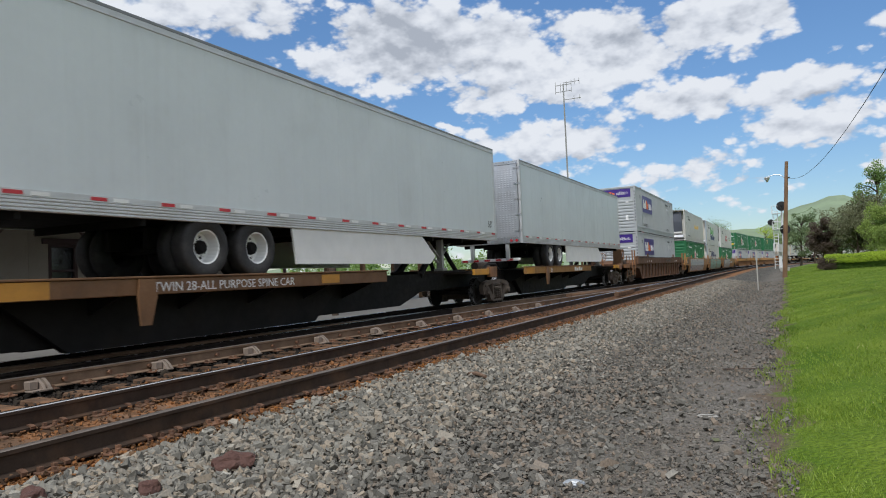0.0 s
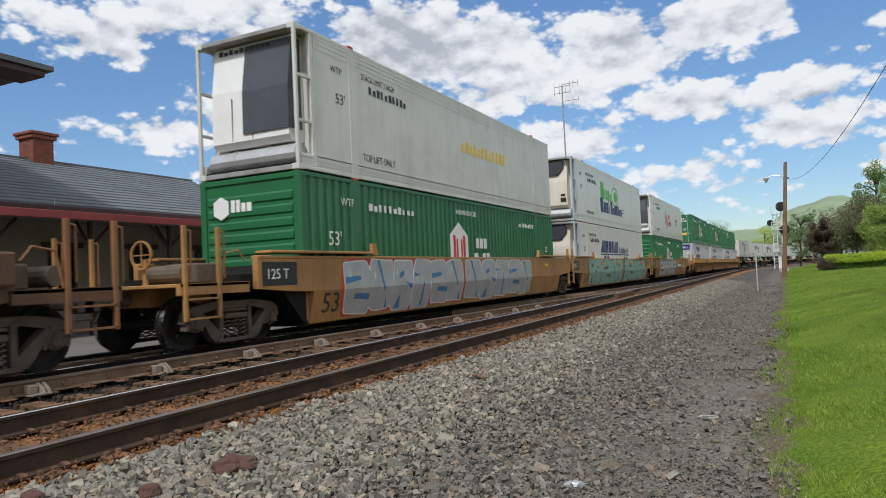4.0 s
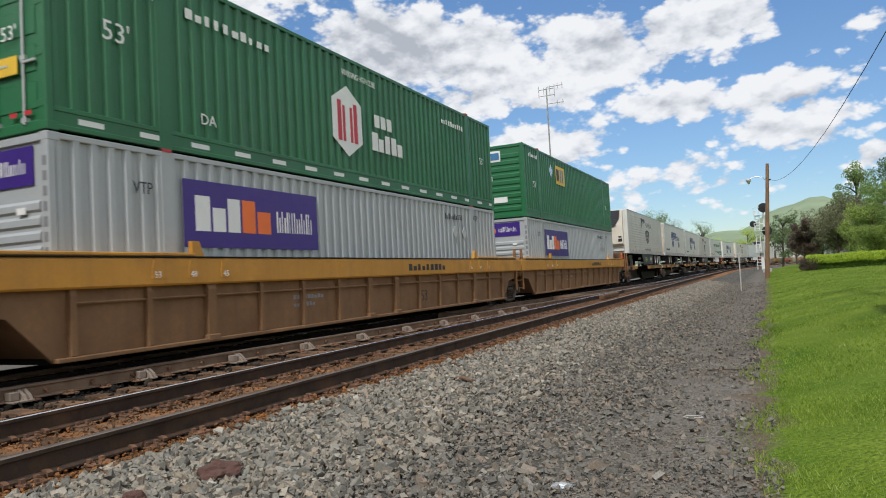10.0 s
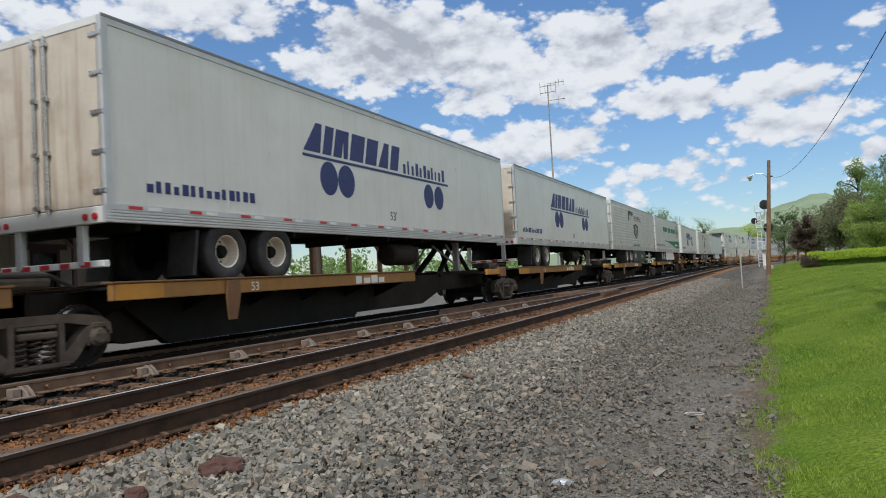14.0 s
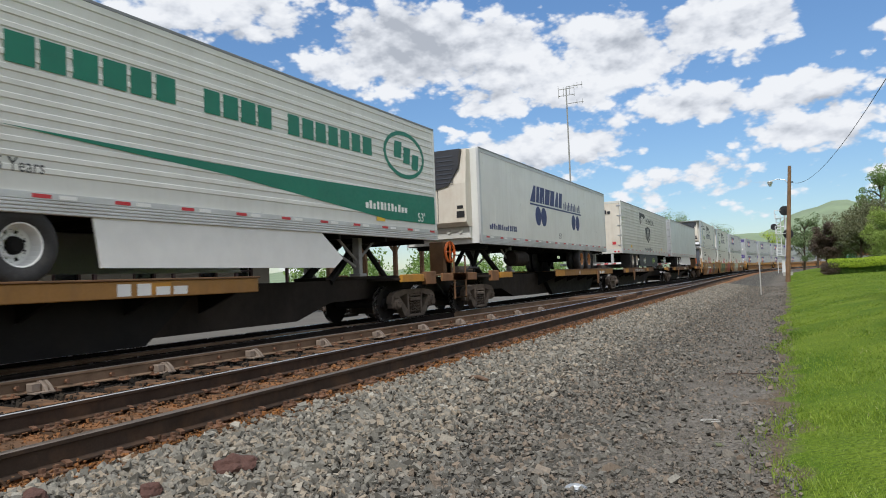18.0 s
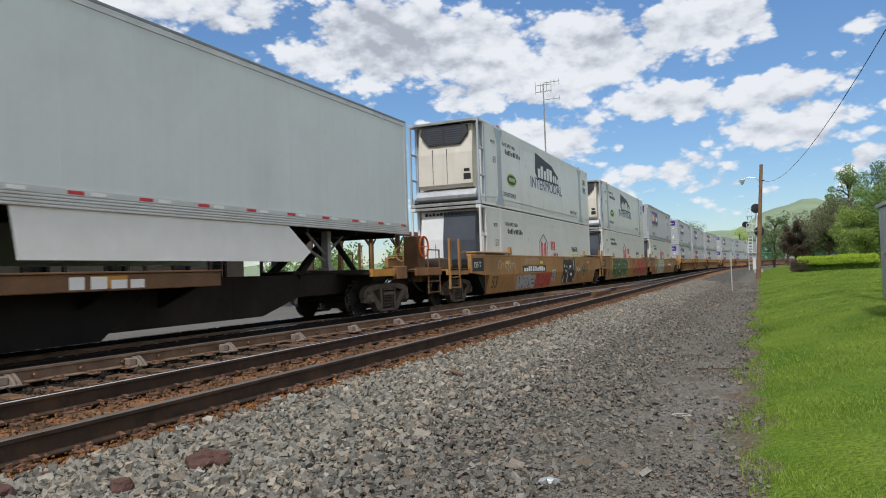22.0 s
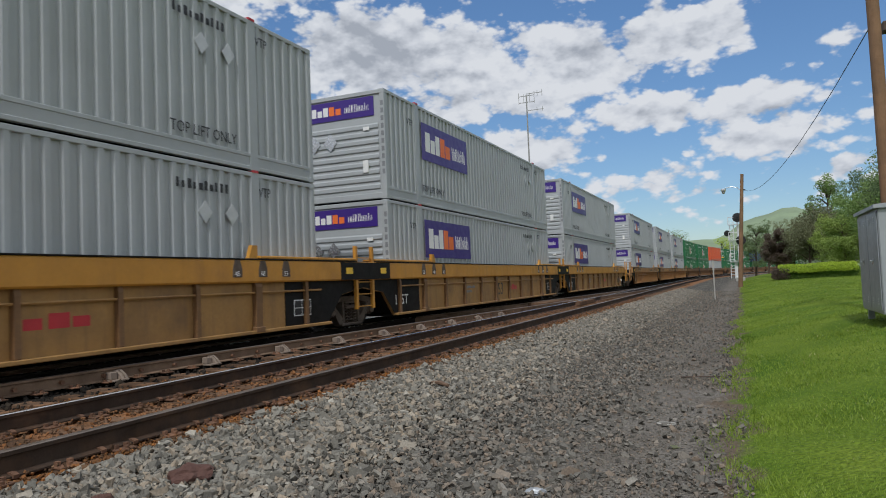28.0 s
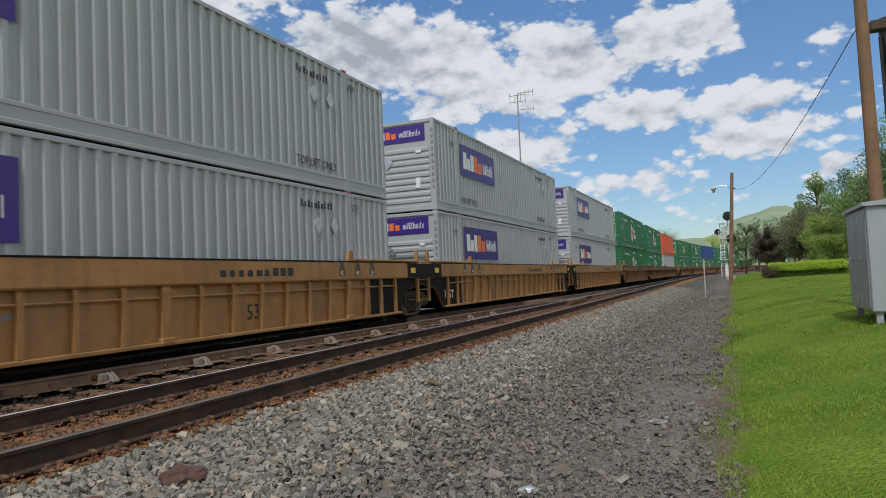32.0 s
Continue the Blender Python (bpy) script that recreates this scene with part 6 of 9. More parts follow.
def frame_parts(box_ob, material, y0=-L2, y1=L2, open_front=None):
    for sx in (1, -1):
        for sy, y in ((1, y0), (-1, y1)):
            bm = B()
            thin = open_front and y < 0
            box(bm, sx * (W2 - (0.07 if thin else 0.14)), sx * W2, y, y + sy * (0.08 if thin else 0.12), 0.0, H2, 0.012)
            box(bm, sx * (W2 - 0.17), sx * (W2 + 0.003), y - 0.003 * sy, y + sy * 0.18, 0.0, 0.12, 0.01)
            box(bm, sx * (W2 - 0.17), sx * (W2 + 0.003), y - 0.003 * sy, y + sy * 0.18, H2 - 0.12, H2, 0.01)
            part("corner_post", bm, open_front if thin else material, box_ob)
        bm = B()
        box(bm, sx * (W2 - 0.10), sx * W2, y0 + 0.12, y1 - 0.12, H2 - 0.09, H2 - 0.005, 0.01)
        part("top_rail", bm, material, box_ob)
        bm = B()
        box(bm, sx * (W2 - 0.09), sx * (W2 - 0.012), y0 + 0.12, y1 - 0.12, 0.05, 0.30)
        box(bm, sx * (W2 - 0.10), sx * W2, y0 + 0.12, y1 - 0.12, 0.26, 0.33, 0.008)
        box(bm, sx * (W2 - 0.10), sx * W2, y0 + 0.12, y1 - 0.12, 0.02, 0.09, 0.008)
        part("bottom_rail", bm, material, box_ob)
    bm = B()
    box(bm, -W2 + 0.05, W2 - 0.05, y0 + 0.05, y1 - 0.05, H2 - 0.05, H2 - 0.012)
    part("roof", bm, material, box_ob)
    bm = B()
    box(bm, -W2 + 0.09, W2 - 0.09, y0 + 0.1, y1 - 0.1, 0.05, 0.16)
    part("base", bm, M["under"], box_ob)
    for s in (-1, 1):           # lifting posts over the stacking points
        for sx in (-1, 1):
            bm = B()
            y = s * 6.1
            box(bm, sx * (W2 - 0.06), sx * (W2 + 0.002), y - 0.12, y + 0.12, 0.0, H2, 0.008)
            part("lifting_post", bm, material, box_ob)
            bm = B()
            box(bm, sx * (W2 - 0.10), sx * (W2 + 0.012), y - 0.09, y + 0.09, H2 - 0.01, H2 + 0.035)
            part("stacking_lock", bm, M["mark_red"], box_ob)


def ribbed_end(ob, material, y, rows=9, panel=None):
    bm = B()
    s = -1 if y < 0 else 1
    box(bm, -W2 + 0.13, W2 - 0.13, y - s * 0.07, y - s * 0.04, 0.1, H2 - 0.1)
    z0, z1 = 0.25, (2.05 if panel else 2.6)
    part("end_wall", bm, material, ob)
    bm = B()
    h = (z1 - z0) / rows
    prism(bm, [(-s * 0.045, 0), (-s * 0.01, 0.04), (-s * 0.01, h * 0.62), (-s * 0.045, h * 0.62 + 0.05)], -W2 + 0.2, W2 - 0.2)
    me = ready("end_rib", bm, material)
    for k in range(rows):
        shared("end_rib", me, ob, pose(0, y, z0 + k * h))
    for a, b in ((H2 - 0.12, H2 - 0.01), (0.02, 0.17)):
        bm = B()
        box(bm, -W2 + 0.13, W2 - 0.13, y - s * 0.09, y - s * 0.005, a, b, 0.01)
        part("end_sill", bm, material, ob)


def door_end(ob, material, y, marks=True, seed=1):
    rnd = random.Random(seed)
    s = -1 if y < 0 else 1
    for sx in (-1, 1):
        bm = B()
        a, b = sx * 0.012, sx * (W2 - 0.14)
        box(bm, min(a, b), max(a, b), y - s * 0.08, y - s * 0.03, 0.14, H2 - 0.12, 0.008)
        leaf = part("door", bm, material, ob)
        for k in range(5):
            z = 0.3 + k * 0.5
            bm = B()
            box(bm, min(a, b) + 0.06, max(a, b) - 0.06, y - s * 0.03, y - s * 0.018, z, z + 0.36, 0.008)
            part("door_panel", bm, material, leaf)
        for xx in (0.32, 0.88):
            bm = B()
            tube(bm, (sx * xx, y + s * 0.01, 0.1), (sx * xx, y + s * 0.01, H2 - 0.1), 0.018, seg=8)
            for z in (0.16, 1.0, 1.9, H2 - 0.18):
                box(bm, sx * xx - 0.05, sx * xx + 0.05, y - s * 0.03, y + s * 0.025, z - 0.03, z + 0.03)
            box(bm, sx * xx - 0.015, sx * xx + 0.26, y, y + s * 0.03, 0.92, 0.95)
            part("lock_rod", bm, M["galv"], ob)
        for k in range(4):
            bm = B()
            z = 0.35 + k * 0.68
            box(bm, sx * (W2 - 0.17), sx * (W2 - 0.02), y - s * 0.03, y + s * 0.006, z - 0.05, z + 0.05, 0.006)
            part("hinge", bm, material, ob)
    bm = B()
    box(bm, -W2 + 0.12, W2 - 0.12, y - s * 0.1, y - s * 0.002, H2 - 0.12, H2 - 0.01, 0.01)
    part("door_header", bm, material, ob)
    bm = B()
    box(bm, -W2 + 0.12, W2 - 0.12, y - s * 0.1, y - s * 0.002, 0.0, 0.14, 0.01)
    part("door_sill", bm, material, ob)
    if marks and s < 0:
        f = (0, y - 0.02, 0)
        flat(ob, "placard", [rect(0.30, 0.78, 0.80, 1.05)], M["mark_yellow"], f, FRONT)
        flat(ob, "notice", [rect(0.02, 0.26, 0.9, 1.1), rect(-0.9, -0.45, 1.25, 1.5), rect(-0.75, -0.5, 0.8, 0.98), rect(-0.3, -0.1, 0.85, 1.1)], M["mark_white"], f, FRONT)
        flat(ob, "number_line", bars(-0.05, 0.65, 2.42, 2.58, 4, rnd) + bars(-0.05, 0.85, 2.18, 2.34, 6, rnd), M["mark_white"], f, FRONT)
        lettering(ob, "WARNING\nHIGH CUBE", 0.16, (-1.0, y - 0.024, 1.72), M["mark_white"], FRONT)
        lettering(ob, "53'", 0.28, (0.45, y - 0.024, 1.28), M["mark_white"], FRONT)
        flat(ob, "logo", [hexagon(-0.72, 2.2, 0.16, 0.19)], M["mark_white"], f, FRONT)
        flat(ob, "tape", [rect(a, a + 0.14, 0.22, 0.28) for a in (-0.9, -0.5, 0.1, 0.6, 0.9)], M["mark_red"], f, FRONT)


def steel_box(colour, end, label, name="container"):
    ob = empty(name)
    mt = M[colour]
    for x in (W2 - 0.005, -W2 + 0.005):
        vs, fs = corrugated(-L2 + 0.12, L2 - 0.12, 0.30, H2 - 0.08, x)
        sheet("side_wall", vs, fs, mt, ob)
    frame_parts(ob, mt)
    if end == "door":
        door_end(ob, mt, -L2)
    else:
        ribbed_end(ob, mt, -L2, panel=end == "panel")
    ribbed_end(ob, mt, L2, rows=4)
    tagged(ob, label, "container", group="containers on the train")
    return ob


def parcel_art(ob, low):
    """Purple panels with white and orange bars on side and end, and two placards."""
    rnd = random.Random(3)
    z0, z1 = (1.35, 2.45) if not low else (1.42, 2.52)
    zc = (z0 + z1) / 2
    flat(ob, "logo_panel", [rect(-5.80, -2.20, z0, z1)], M["purple"], (W2 - 0.002, 0, 0), label="deep purple logo panel")
    flat(ob, "logo_white", [rect(-5.55, -5.22, zc - 0.28, zc + 0.30), rect(-5.16, -4.86, zc - 0.28, zc + 0.12), rect(-4.80, -4.50, zc - 0.28, zc + 0.30)], M["mark_white"], (W2 + 0.002, 0, 0))
    flat(ob, "logo_orange", [rect(-4.44, -4.10, zc - 0.28, zc + 0.30), rect(-4.04, -3.68, zc - 0.28, zc + 0.12)], M["mark_orange"], (W2 + 0.002, 0, 0))
    flat(ob, "logo_line", bars(-3.50, -2.36, zc - 0.24, zc + 0.16, 15, rnd, gap=0.62), M["mark_white"], (W2 + 0.002, 0, 0))
    y = -L2
    flat(ob, "end_panel", [rect(-1.06, 0.98, 2.22, 2.74)], M["purple"], (0, y + 0.03, 0), FRONT, 0.012, label="deep purple logo panel")
    flat(ob, "end_white", [rect(-0.93, -0.79, 2.36, 2.60), rect(-0.75, -0.61, 2.36, 2.53), rect(-0.57, -0.42, 2.36, 2.60)], M["mark_white"], (0, y + 0.015, 0), FRONT)
    flat(ob, "end_orange", [rect(-0.38, -0.22, 2.36, 2.60), rect(-0.18, -0.02, 2.36, 2.53)], M["mark_orange"], (0, y + 0.015, 0), FRONT)
    flat(ob, "end_line", bars(0.10, 0.86, 2.38, 2.58, 15, rnd, gap=0.6), M["mark_white"], (0, y + 0.015, 0), FRONT)
    for a in (-0.88, -0.36):
        flat(ob, "placard_holder", [diamond(a, 1.62, 0.21)], M["hazard"], (0, y - 0.004, 0), FRONT, 0.012, label="bare metal placard holder")
    bm = B()
    box(bm, 0.62, 0.78, y - 0.02, y + 0.03, 0.72, 1.05, 0.01)
    part("document_box", bm, M["mark_white"], ob)
    flat(ob, "notice", [rect(0.66, 0.84, 1.84, 1.93)], M["mark_white"], (0, y + 0.002, 0), FRONT, 0.012)
    for a in (4.75, 5.43):
        flat(ob, "placard_holder", [diamond(a, 2.05, 0.17)], M["galv"], (W2 - 0.002, 0, 0), depth=0.012)
    lettering(ob, "TOP LIFT ONLY", 0.27, (W2, -5.85, 0.42), M["mark_black"], squeeze=0.85)
    lettering(ob, "TOP LIFT ONLY", 0.27, (W2, 4.0, 0.42), M["mark_black"], squeeze=0.85)
    lettering(ob, "VTP", 0.26, (W2, -6.75, 2.2), M["mark_black"], squeeze=0.8)
    lettering(ob, "VTP", 0.26, (W2, 6.2, 2.45), M["mark_black"], squeeze=0.8)
    flat(ob, "number_line", bars(4.1, 5.4, 2.42, 2.58, 10, rnd, gap=0.5), M["mark_black"], (W2 - 0.001, 0, 0))
    flat(ob, "number_column", [rect(1.19, 1.27, 2.45 - k * 0.2, 2.58 - k * 0.2) for k in range(10)], M["mark_grey"], (0, y - 0.001, 0), FRONT, 0.002)


def green_art(ob, door):
    rnd = random.Random(5)
    x = (W2 - 0.002, 0, 0)
    flat(ob, "logo_shield", [hexagon(-0.85, 1.42, 0.60, 0.80)], M["mark_white"], x)
    flat(ob, "logo_red", [rect(-1.25, -1.10, 0.95, 1.85), rect(-0.60, -0.45, 0.95, 1.85), rect(-1.05, -0.95, 0.95, 1.75), rect(-0.75, -0.65, 0.95, 1.75)], M["mark_red"], (W2 + 0.003, 0, 0))
    flat(ob, "logo_word", bars(0.35, 1.25, 1.50, 1.92, 3, rnd, gap=0.22) + bars(0.20, 1.75, 0.92, 1.36, 5, rnd, gap=0.22), M["mark_white"], x)
    lettering(ob, "53'", 0.42, (W2, -7.2, 1.45), M["mark_white"])
    lettering(ob, "53'", 0.3, (W2, 7.0, 1.45), M["mark_white"])
    lettering(ob, "DA", 0.26, (W2, -5.35, 0.55), M["mark_white"])
    lettering(ob, "WTP", 0.24, (W2, -6.7, 2.3), M["mark_white"])
    lettering(ob, "WARNING HIGH CUBE", 0.2, (W2, -1.0, 2.45), M["mark_white"], squeeze=0.7)
    flat(ob, "number_line", bars(-5.6, -3.4, 2.25, 2.42, 10, rnd, gap=0.5) + bars(4.2, 5.8, 2.3, 2.45, 10, rnd, gap=0.5), M["mark_white"], x)
    flat(ob, "reflector", [rect(-7.6 + k * 1.02, -7.2 + k * 1.02, 0.13, 0.21) for k in range(16)], M["mark_white"], (W2 - 0.014, 0, 0), label="white reflective tape dashes")
    if not door:
        flat(ob, "end_logo", [hexagon(-0.72, 2.3, 0.2, 0.24)] + bars(-0.45, 0.1, 2.2, 2.45, 4, rnd), M["mark_white"], (0, -L2 + 0.02, 0), FRONT, 0.03)
        lettering(ob, "WARNING HIGH CUBE", 0.11, (-0.6, -L2 - 0.02, 1.0), M["mark_white"], FRONT)


def yellow_art(ob):
    rnd = random.Random(6)
    x = (W2 - 0.002, 0, 0)
    flat(ob, "logo_panel", [rect(-3.58, -2.10, 1.72, 2.55)], M["mark_yellow"], x, label="yellow logo panel")
    flat(ob, "logo_mark", [rect(-3.45, -3.05, 1.88, 2.40)], M["mark_black"], (W2 + 0.003, 0, 0))
    flat(ob, "logo_blue", [rect(-2.88, -2.72, 1.85, 2.42), rect(-2.55, -2.38, 1.85, 2.42)], M["graf_blue"], (W2 + 0.003, 0, 0))
    flat(ob, "placard_holder", [diamond(-4.35, 2.2, 0.26)], M["hazard"], (W2 - 0.001, 0, 0), depth=0.012)
    flat(ob, "number_line", bars(-7.4, -6.2, 2.45, 2.62, 7, rnd, gap=0.4), M["mark_white"], x)
    lettering(ob, "53", 0.36, (W2, -7.0, 1.25), M["mark_white"])
    lettering(ob, "53", 0.3, (W2, 6.6, 1.25), M["mark_white"])
    y = (0, -L2 + 0.02, 0)
    flat(ob, "end_logo", [rect(-0.35, 0.35, 2.25, 2.68)], M["mark_white"], y, FRONT, 0.03)
    flat(ob, "end_logo_mark", [rect(-0.30, -0.10, 2.32, 2.60)], M["mark_black"], (0, -L2 - 0.012, 0), FRONT)
    flat(ob, "end_logo_blue", [rect(-0.05, 0.30, 2.32, 2.60)], M["graf_blue"], (0, -L2 - 0.012, 0), FRONT)
    flat(ob, "placard_holder", [diamond(-0.72, 1.95, 0.24)], M["hazard"], (0, -L2, 0), FRONT, 0.015)
    lettering(ob, "53", 0.26, (-0.25, -L2 - 0.012, 1.5), M["mark_white"], FRONT)
    flat(ob, "notice", [rect(0.0, 0.55, 0.62, 0.84)], M["mark_white"], y, FRONT, 0.03)


def cold_box(colour, unit, label):
    """Smooth-sided refrigerated container with its machine in an open front frame."""
    ob = empty("refrigerated_container")
    mt = M[colour]
    for s in (1, -1):
        bm = B()
        box(bm, s * (W2 - 0.06), s * (W2 - 0.006), -L2 + 0.62, L2 - 0.12, 0.14, H2 - 0.06)
        part("side_wall", bm, mt, ob)
        for z in (H2 - 0.16, H2 - 0.26, H2 - 0.36, 0.22, 0.30):
            bm = B()
            box(bm, s * (W2 - 0.01), s * W2, -L2 + 0.62, L2 - 0.12, z, z + 0.03)
            part("moulding", bm, mt, ob)
        for y in (-L2 + 0.62, -L2 + 4.4, -L2 + 7.5, -L2 + 10.6, -L2 + 12.9):
            bm = B()
            box(bm, s * (W2 - 0.01), s * (W2 - 0.002), y - 0.02, y + 0.02, 0.33, H2 - 0.38)
            part("seam", bm, mt, ob)
    frame_parts(ob, mt, open_front=M["post_blue"] if unit == "hex" else mt)
    for s in (1, -1):           # open side frame at the machine
        bm = B()
        for z in (0.95, 1.85):
            box(bm, s * (W2 - 0.06), s * (W2 - 0.005), -L2 + 0.08, -L2 + 0.50, z, z + 0.06, 0.006)
        box(bm, s * (W2 - 0.10), s * (W2 - 0.004), -L2 + 0.48, -L2 + 0.60, 0.1, H2 - 0.08, 0.01)
        part("front_brace", bm, M["post_blue"] if unit == "hex" else mt, ob)
    bm = B()
    box(bm, -W2 + 0.02, W2 - 0.02, -L2 + 0.62, -L2 + 0.70, 0.1, H2 - 0.06)
    part("front_wall", bm, mt, ob)
    machine(ob, unit, -L2 + 0.12, -L2 + 0.64, 0.62, H2 - 0.12, 1.0)
    bm = B()
    tube(bm, (-W2 + 0.18, -L2 + 0.33, 0.36), (W2 - 0.18, -L2 + 0.33, 0.36), 0.22, seg=14)
    for a in (-0.45, 0.4):
        lathe(bm, [(a - 0.03, 0.235), (a + 0.03, 0.235)], 14, "x", (0, -L2 + 0.33, 0.36))
    part("fuel_tank", bm, M["alu"], ob)
    bm = B()
    box(bm, -W2 + 0.14, W2 - 0.14, -L2 + 0.01, -L2 + 0.10, H2 - 0.10, H2 - 0.01, 0.01)
    part("front_rail", bm, M["frame_grey"], ob)
    bm = B()
    box(bm, -W2 + 0.14, W2 - 0.14, -L2 + 0.01, -L2 + 0.10, 0.01, 0.11, 0.01)
    part("front_rail", bm, M["frame_grey"], ob)
    door_end(ob, mt, L2, False)
    lettering(ob, "53'", 0.32, (W2, -6.75, 1.55), M["mark_black"])
    lettering(ob, "TOP LIFT ONLY", 0.24, (W2, -5.75, 0.45), M["mark_black"], squeeze=0.85)
    lettering(ob, "WTP", 0.2, (W2, -6.9, 2.2), M["mark_black"])
    lettering(ob, "STACK LIMIT 3 HIGH", 0.2, (W2, -5.7, 2.3), M["mark_black"], squeeze=0.8)
    rnd = random.Random(9)
    flat(ob, "number_line", bars(-5.4, -3.6, 2.02, 2.2, 10, rnd, gap=0.45), M["mark_black"], (W2 - 0.002, 0, 0))
    tagged(ob, label, "container", group="containers on the train")
    return ob


def machine(ob, kind, y0, y1, z0, z1, hw):
    """Refrigeration machine: cowl with grille, hatches and a small control panel."""
    bm = B()
    prism(bm, [(y1, z0), (y0 + 0.10, z0), (y0, z0 + 0.12), (y0 + 0.02, z0 + 0.55 * (z1 - z0)), (y0 + 0.16, z1), (y1, z1)], -hw, hw)
    part("machine_cowl", bm, M["mark_white"] if kind == "slate" else M["cream"], ob, "cream plastic cowl of the cooling machine")
    zm = z0 + 0.52 * (z1 - z0)
    if kind == "slate":
        bm = B()
        prism(bm, [(y0 - 0.03, z0 + 0.25), (y0 - 0.02, zm), (y0 + 0.13, z1 - 0.05), (y0 + 0.4, z1 - 0.05), (y0 + 0.4, z0 + 0.25)], -0.15, hw + 0.02)
        part("grille", bm, M["slate_plastic"], ob, "dark slate air grille")
        flat(ob, "maker_line", bars(-0.85, 0.55, z1 - 0.16, z1 - 0.06, 10, random.Random(3), gap=0.3), M["mark_black"], (0, y0 + 0.11, 0), FRONT)
    else:
        bm = B()
        if kind == "hex":
            prism(bm, [(-hw * 0.82, z1 - 0.03), (hw * 0.82, z1 - 0.03), (hw * 0.88, z1 - 0.30), (hw * 0.60, z1 - 0.68), (-hw * 0.60, z1 - 0.68), (-hw * 0.88, z1 - 0.30)], y0 - 0.025, y0 + 0.3, "y")
            zm = z1 - 0.72
        else:
            prism(bm, [(-hw * 0.86, z1 - 0.02), (hw * 0.86, z1 - 0.02), (hw * 0.80, z1 - 0.55), (hw * 0.45, zm + 0.02), (0, zm - 0.08), (-hw * 0.45, zm + 0.02), (-hw * 0.80, z1 - 0.55)], y0 - 0.025, y0 + 0.3, "y")
        part("grille", bm, M["dark_plastic"], ob, "black plastic air grille")
        bm = B()
        for k in range(7):
            z = zm + 0.10 + k * (z1 - zm - 0.2) / 7
            box(bm, -hw * 0.62, -0.05, y0 - 0.04, y0 - 0.02, z, z + 0.035)
            box(bm, 0.05, hw * 0.62, y0 - 0.04, y0 - 0.02, z, z + 0.035)
        part("louvre", bm, M["slate_plastic"], ob)
    for a, b, c, d in ((hw - 0.32, hw - 0.06, 0.25, 0.45), (hw - 0.30, hw - 0.10, 0.52, 0.62)):
        bm = B()
        box(bm, a, b, y0 - 0.012, y0 + 0.05, z0 + c, z0 + d, 0.005)
        part("control_panel", bm, M["black_paint"], ob)
    for a in (-0.45, 0.08):
        bm = B()
        box(bm, a - 0.006, a + 0.006, y0 - 0.006, y0 + 0.05, z0 + 0.14, zm - 0.1)
        part("panel_gap", bm, M["black_paint"], ob)


def dots_art(ob, x, z=0.0, box_kind=False):
    """Dark blue block letters, an underline and two pairs of dots."""
    rnd = random.Random(11)
    flat(ob, "logo_block", [rect(a, b, 3.68 + z, 4.30 + z, 0.16) if k % 3 else [(a, 3.68 + z), (b, 3.68 + z), (b + 0.1, 4.30 + z), (b - 0.12, 4.30 + z)] for k, (a, b) in enumerate(((-3.42, -2.84), (-2.76, -2.44), (-2.36, -2.04), (-1.96, -1.8), (-1.72, -1.16), (-1.06, -0.56), (-0.46, 0.0), (0.10, 0.5)))], M["mark_navy"], (x, 0, 0))
    flat(ob, "logo_word", bars(0.80, 3.35, 3.66 + z, 4.0 + z, 11, rnd, gap=0.5), M["mark_navy"], (x, 0, 0))
    flat(ob, "logo_line", [rect(-3.45, 3.5, 3.56 + z, 3.62 + z)], M["mark_navy"], (x, 0, 0))
    flat(ob, "logo_dot", [oval(-2.55, 3.18 + z, 0.33, 0.36), oval(-1.88, 3.18 + z, 0.33, 0.36), oval(2.21, 3.18 + z, 0.29, 0.33), oval(2.85, 3.18 + z, 0.29, 0.33)], M["mark_navy"], (x, 0, 0))


def block_art(ob, x, z, words=True):
    """Black block brand with a drop shadow, a plain word and a shield."""
    rnd = random.Random(12)
    flat(ob, "logo_shadow", [[(-2.6, 4.0 + z), (-2.35, 3.95 + z), (-0.75, 4.45 + z), (-0.95, 4.62 + z), (-2.6, 4.66 + z)]], M["mark_black"], (x, 0, 0))
    flat(ob, "logo_block", bars(-2.32, -0.82, 4.0 + z, 4.42 + z, 5, rnd, gap=0.25), M["white_old"], (x + 0.004, 0, 0))
    lettering(ob, "INTERMODAL", 0.50, (x + 0.003, -0.55, 4.03 + z), M["mark_black"], squeeze=0.95)
    if words:
        flat(ob, "shield", [[(-0.8, 3.72 + z), (0.08, 3.86 + z), (0.95, 3.72 + z), (0.85, 3.1 + z), (0.08, 2.78 + z), (-0.7, 3.1 + z)]], M["mark_black"], (x, 0, 0), label="black shield emblem")
        flat(ob, "shield_road", [[(-0.5, 3.1 + z), (-0.35, 3.05 + z), (0.0, 3.7 + z), (-0.08, 3.72 + z)], [(0.66, 3.1 + z), (0.5, 3.05 + z), (0.16, 3.7 + z), (0.24, 3.72 + z)], rect(0.02, 0.14, 2.95 + z, 3.1 + z), rect(0.03, 0.13, 3.2 + z, 3.35 + z), rect(0.04, 0.12, 3.45 + z, 3.56 + z)],
             M["white_old"], (x + 0.004, 0, 0))
        flat(ob, "web_line", bars(-1.27, 1.47, 2.28 + z, 2.44 + z, 16, rnd, gap=0.4), M["mark_grey"], (x, 0, 0))


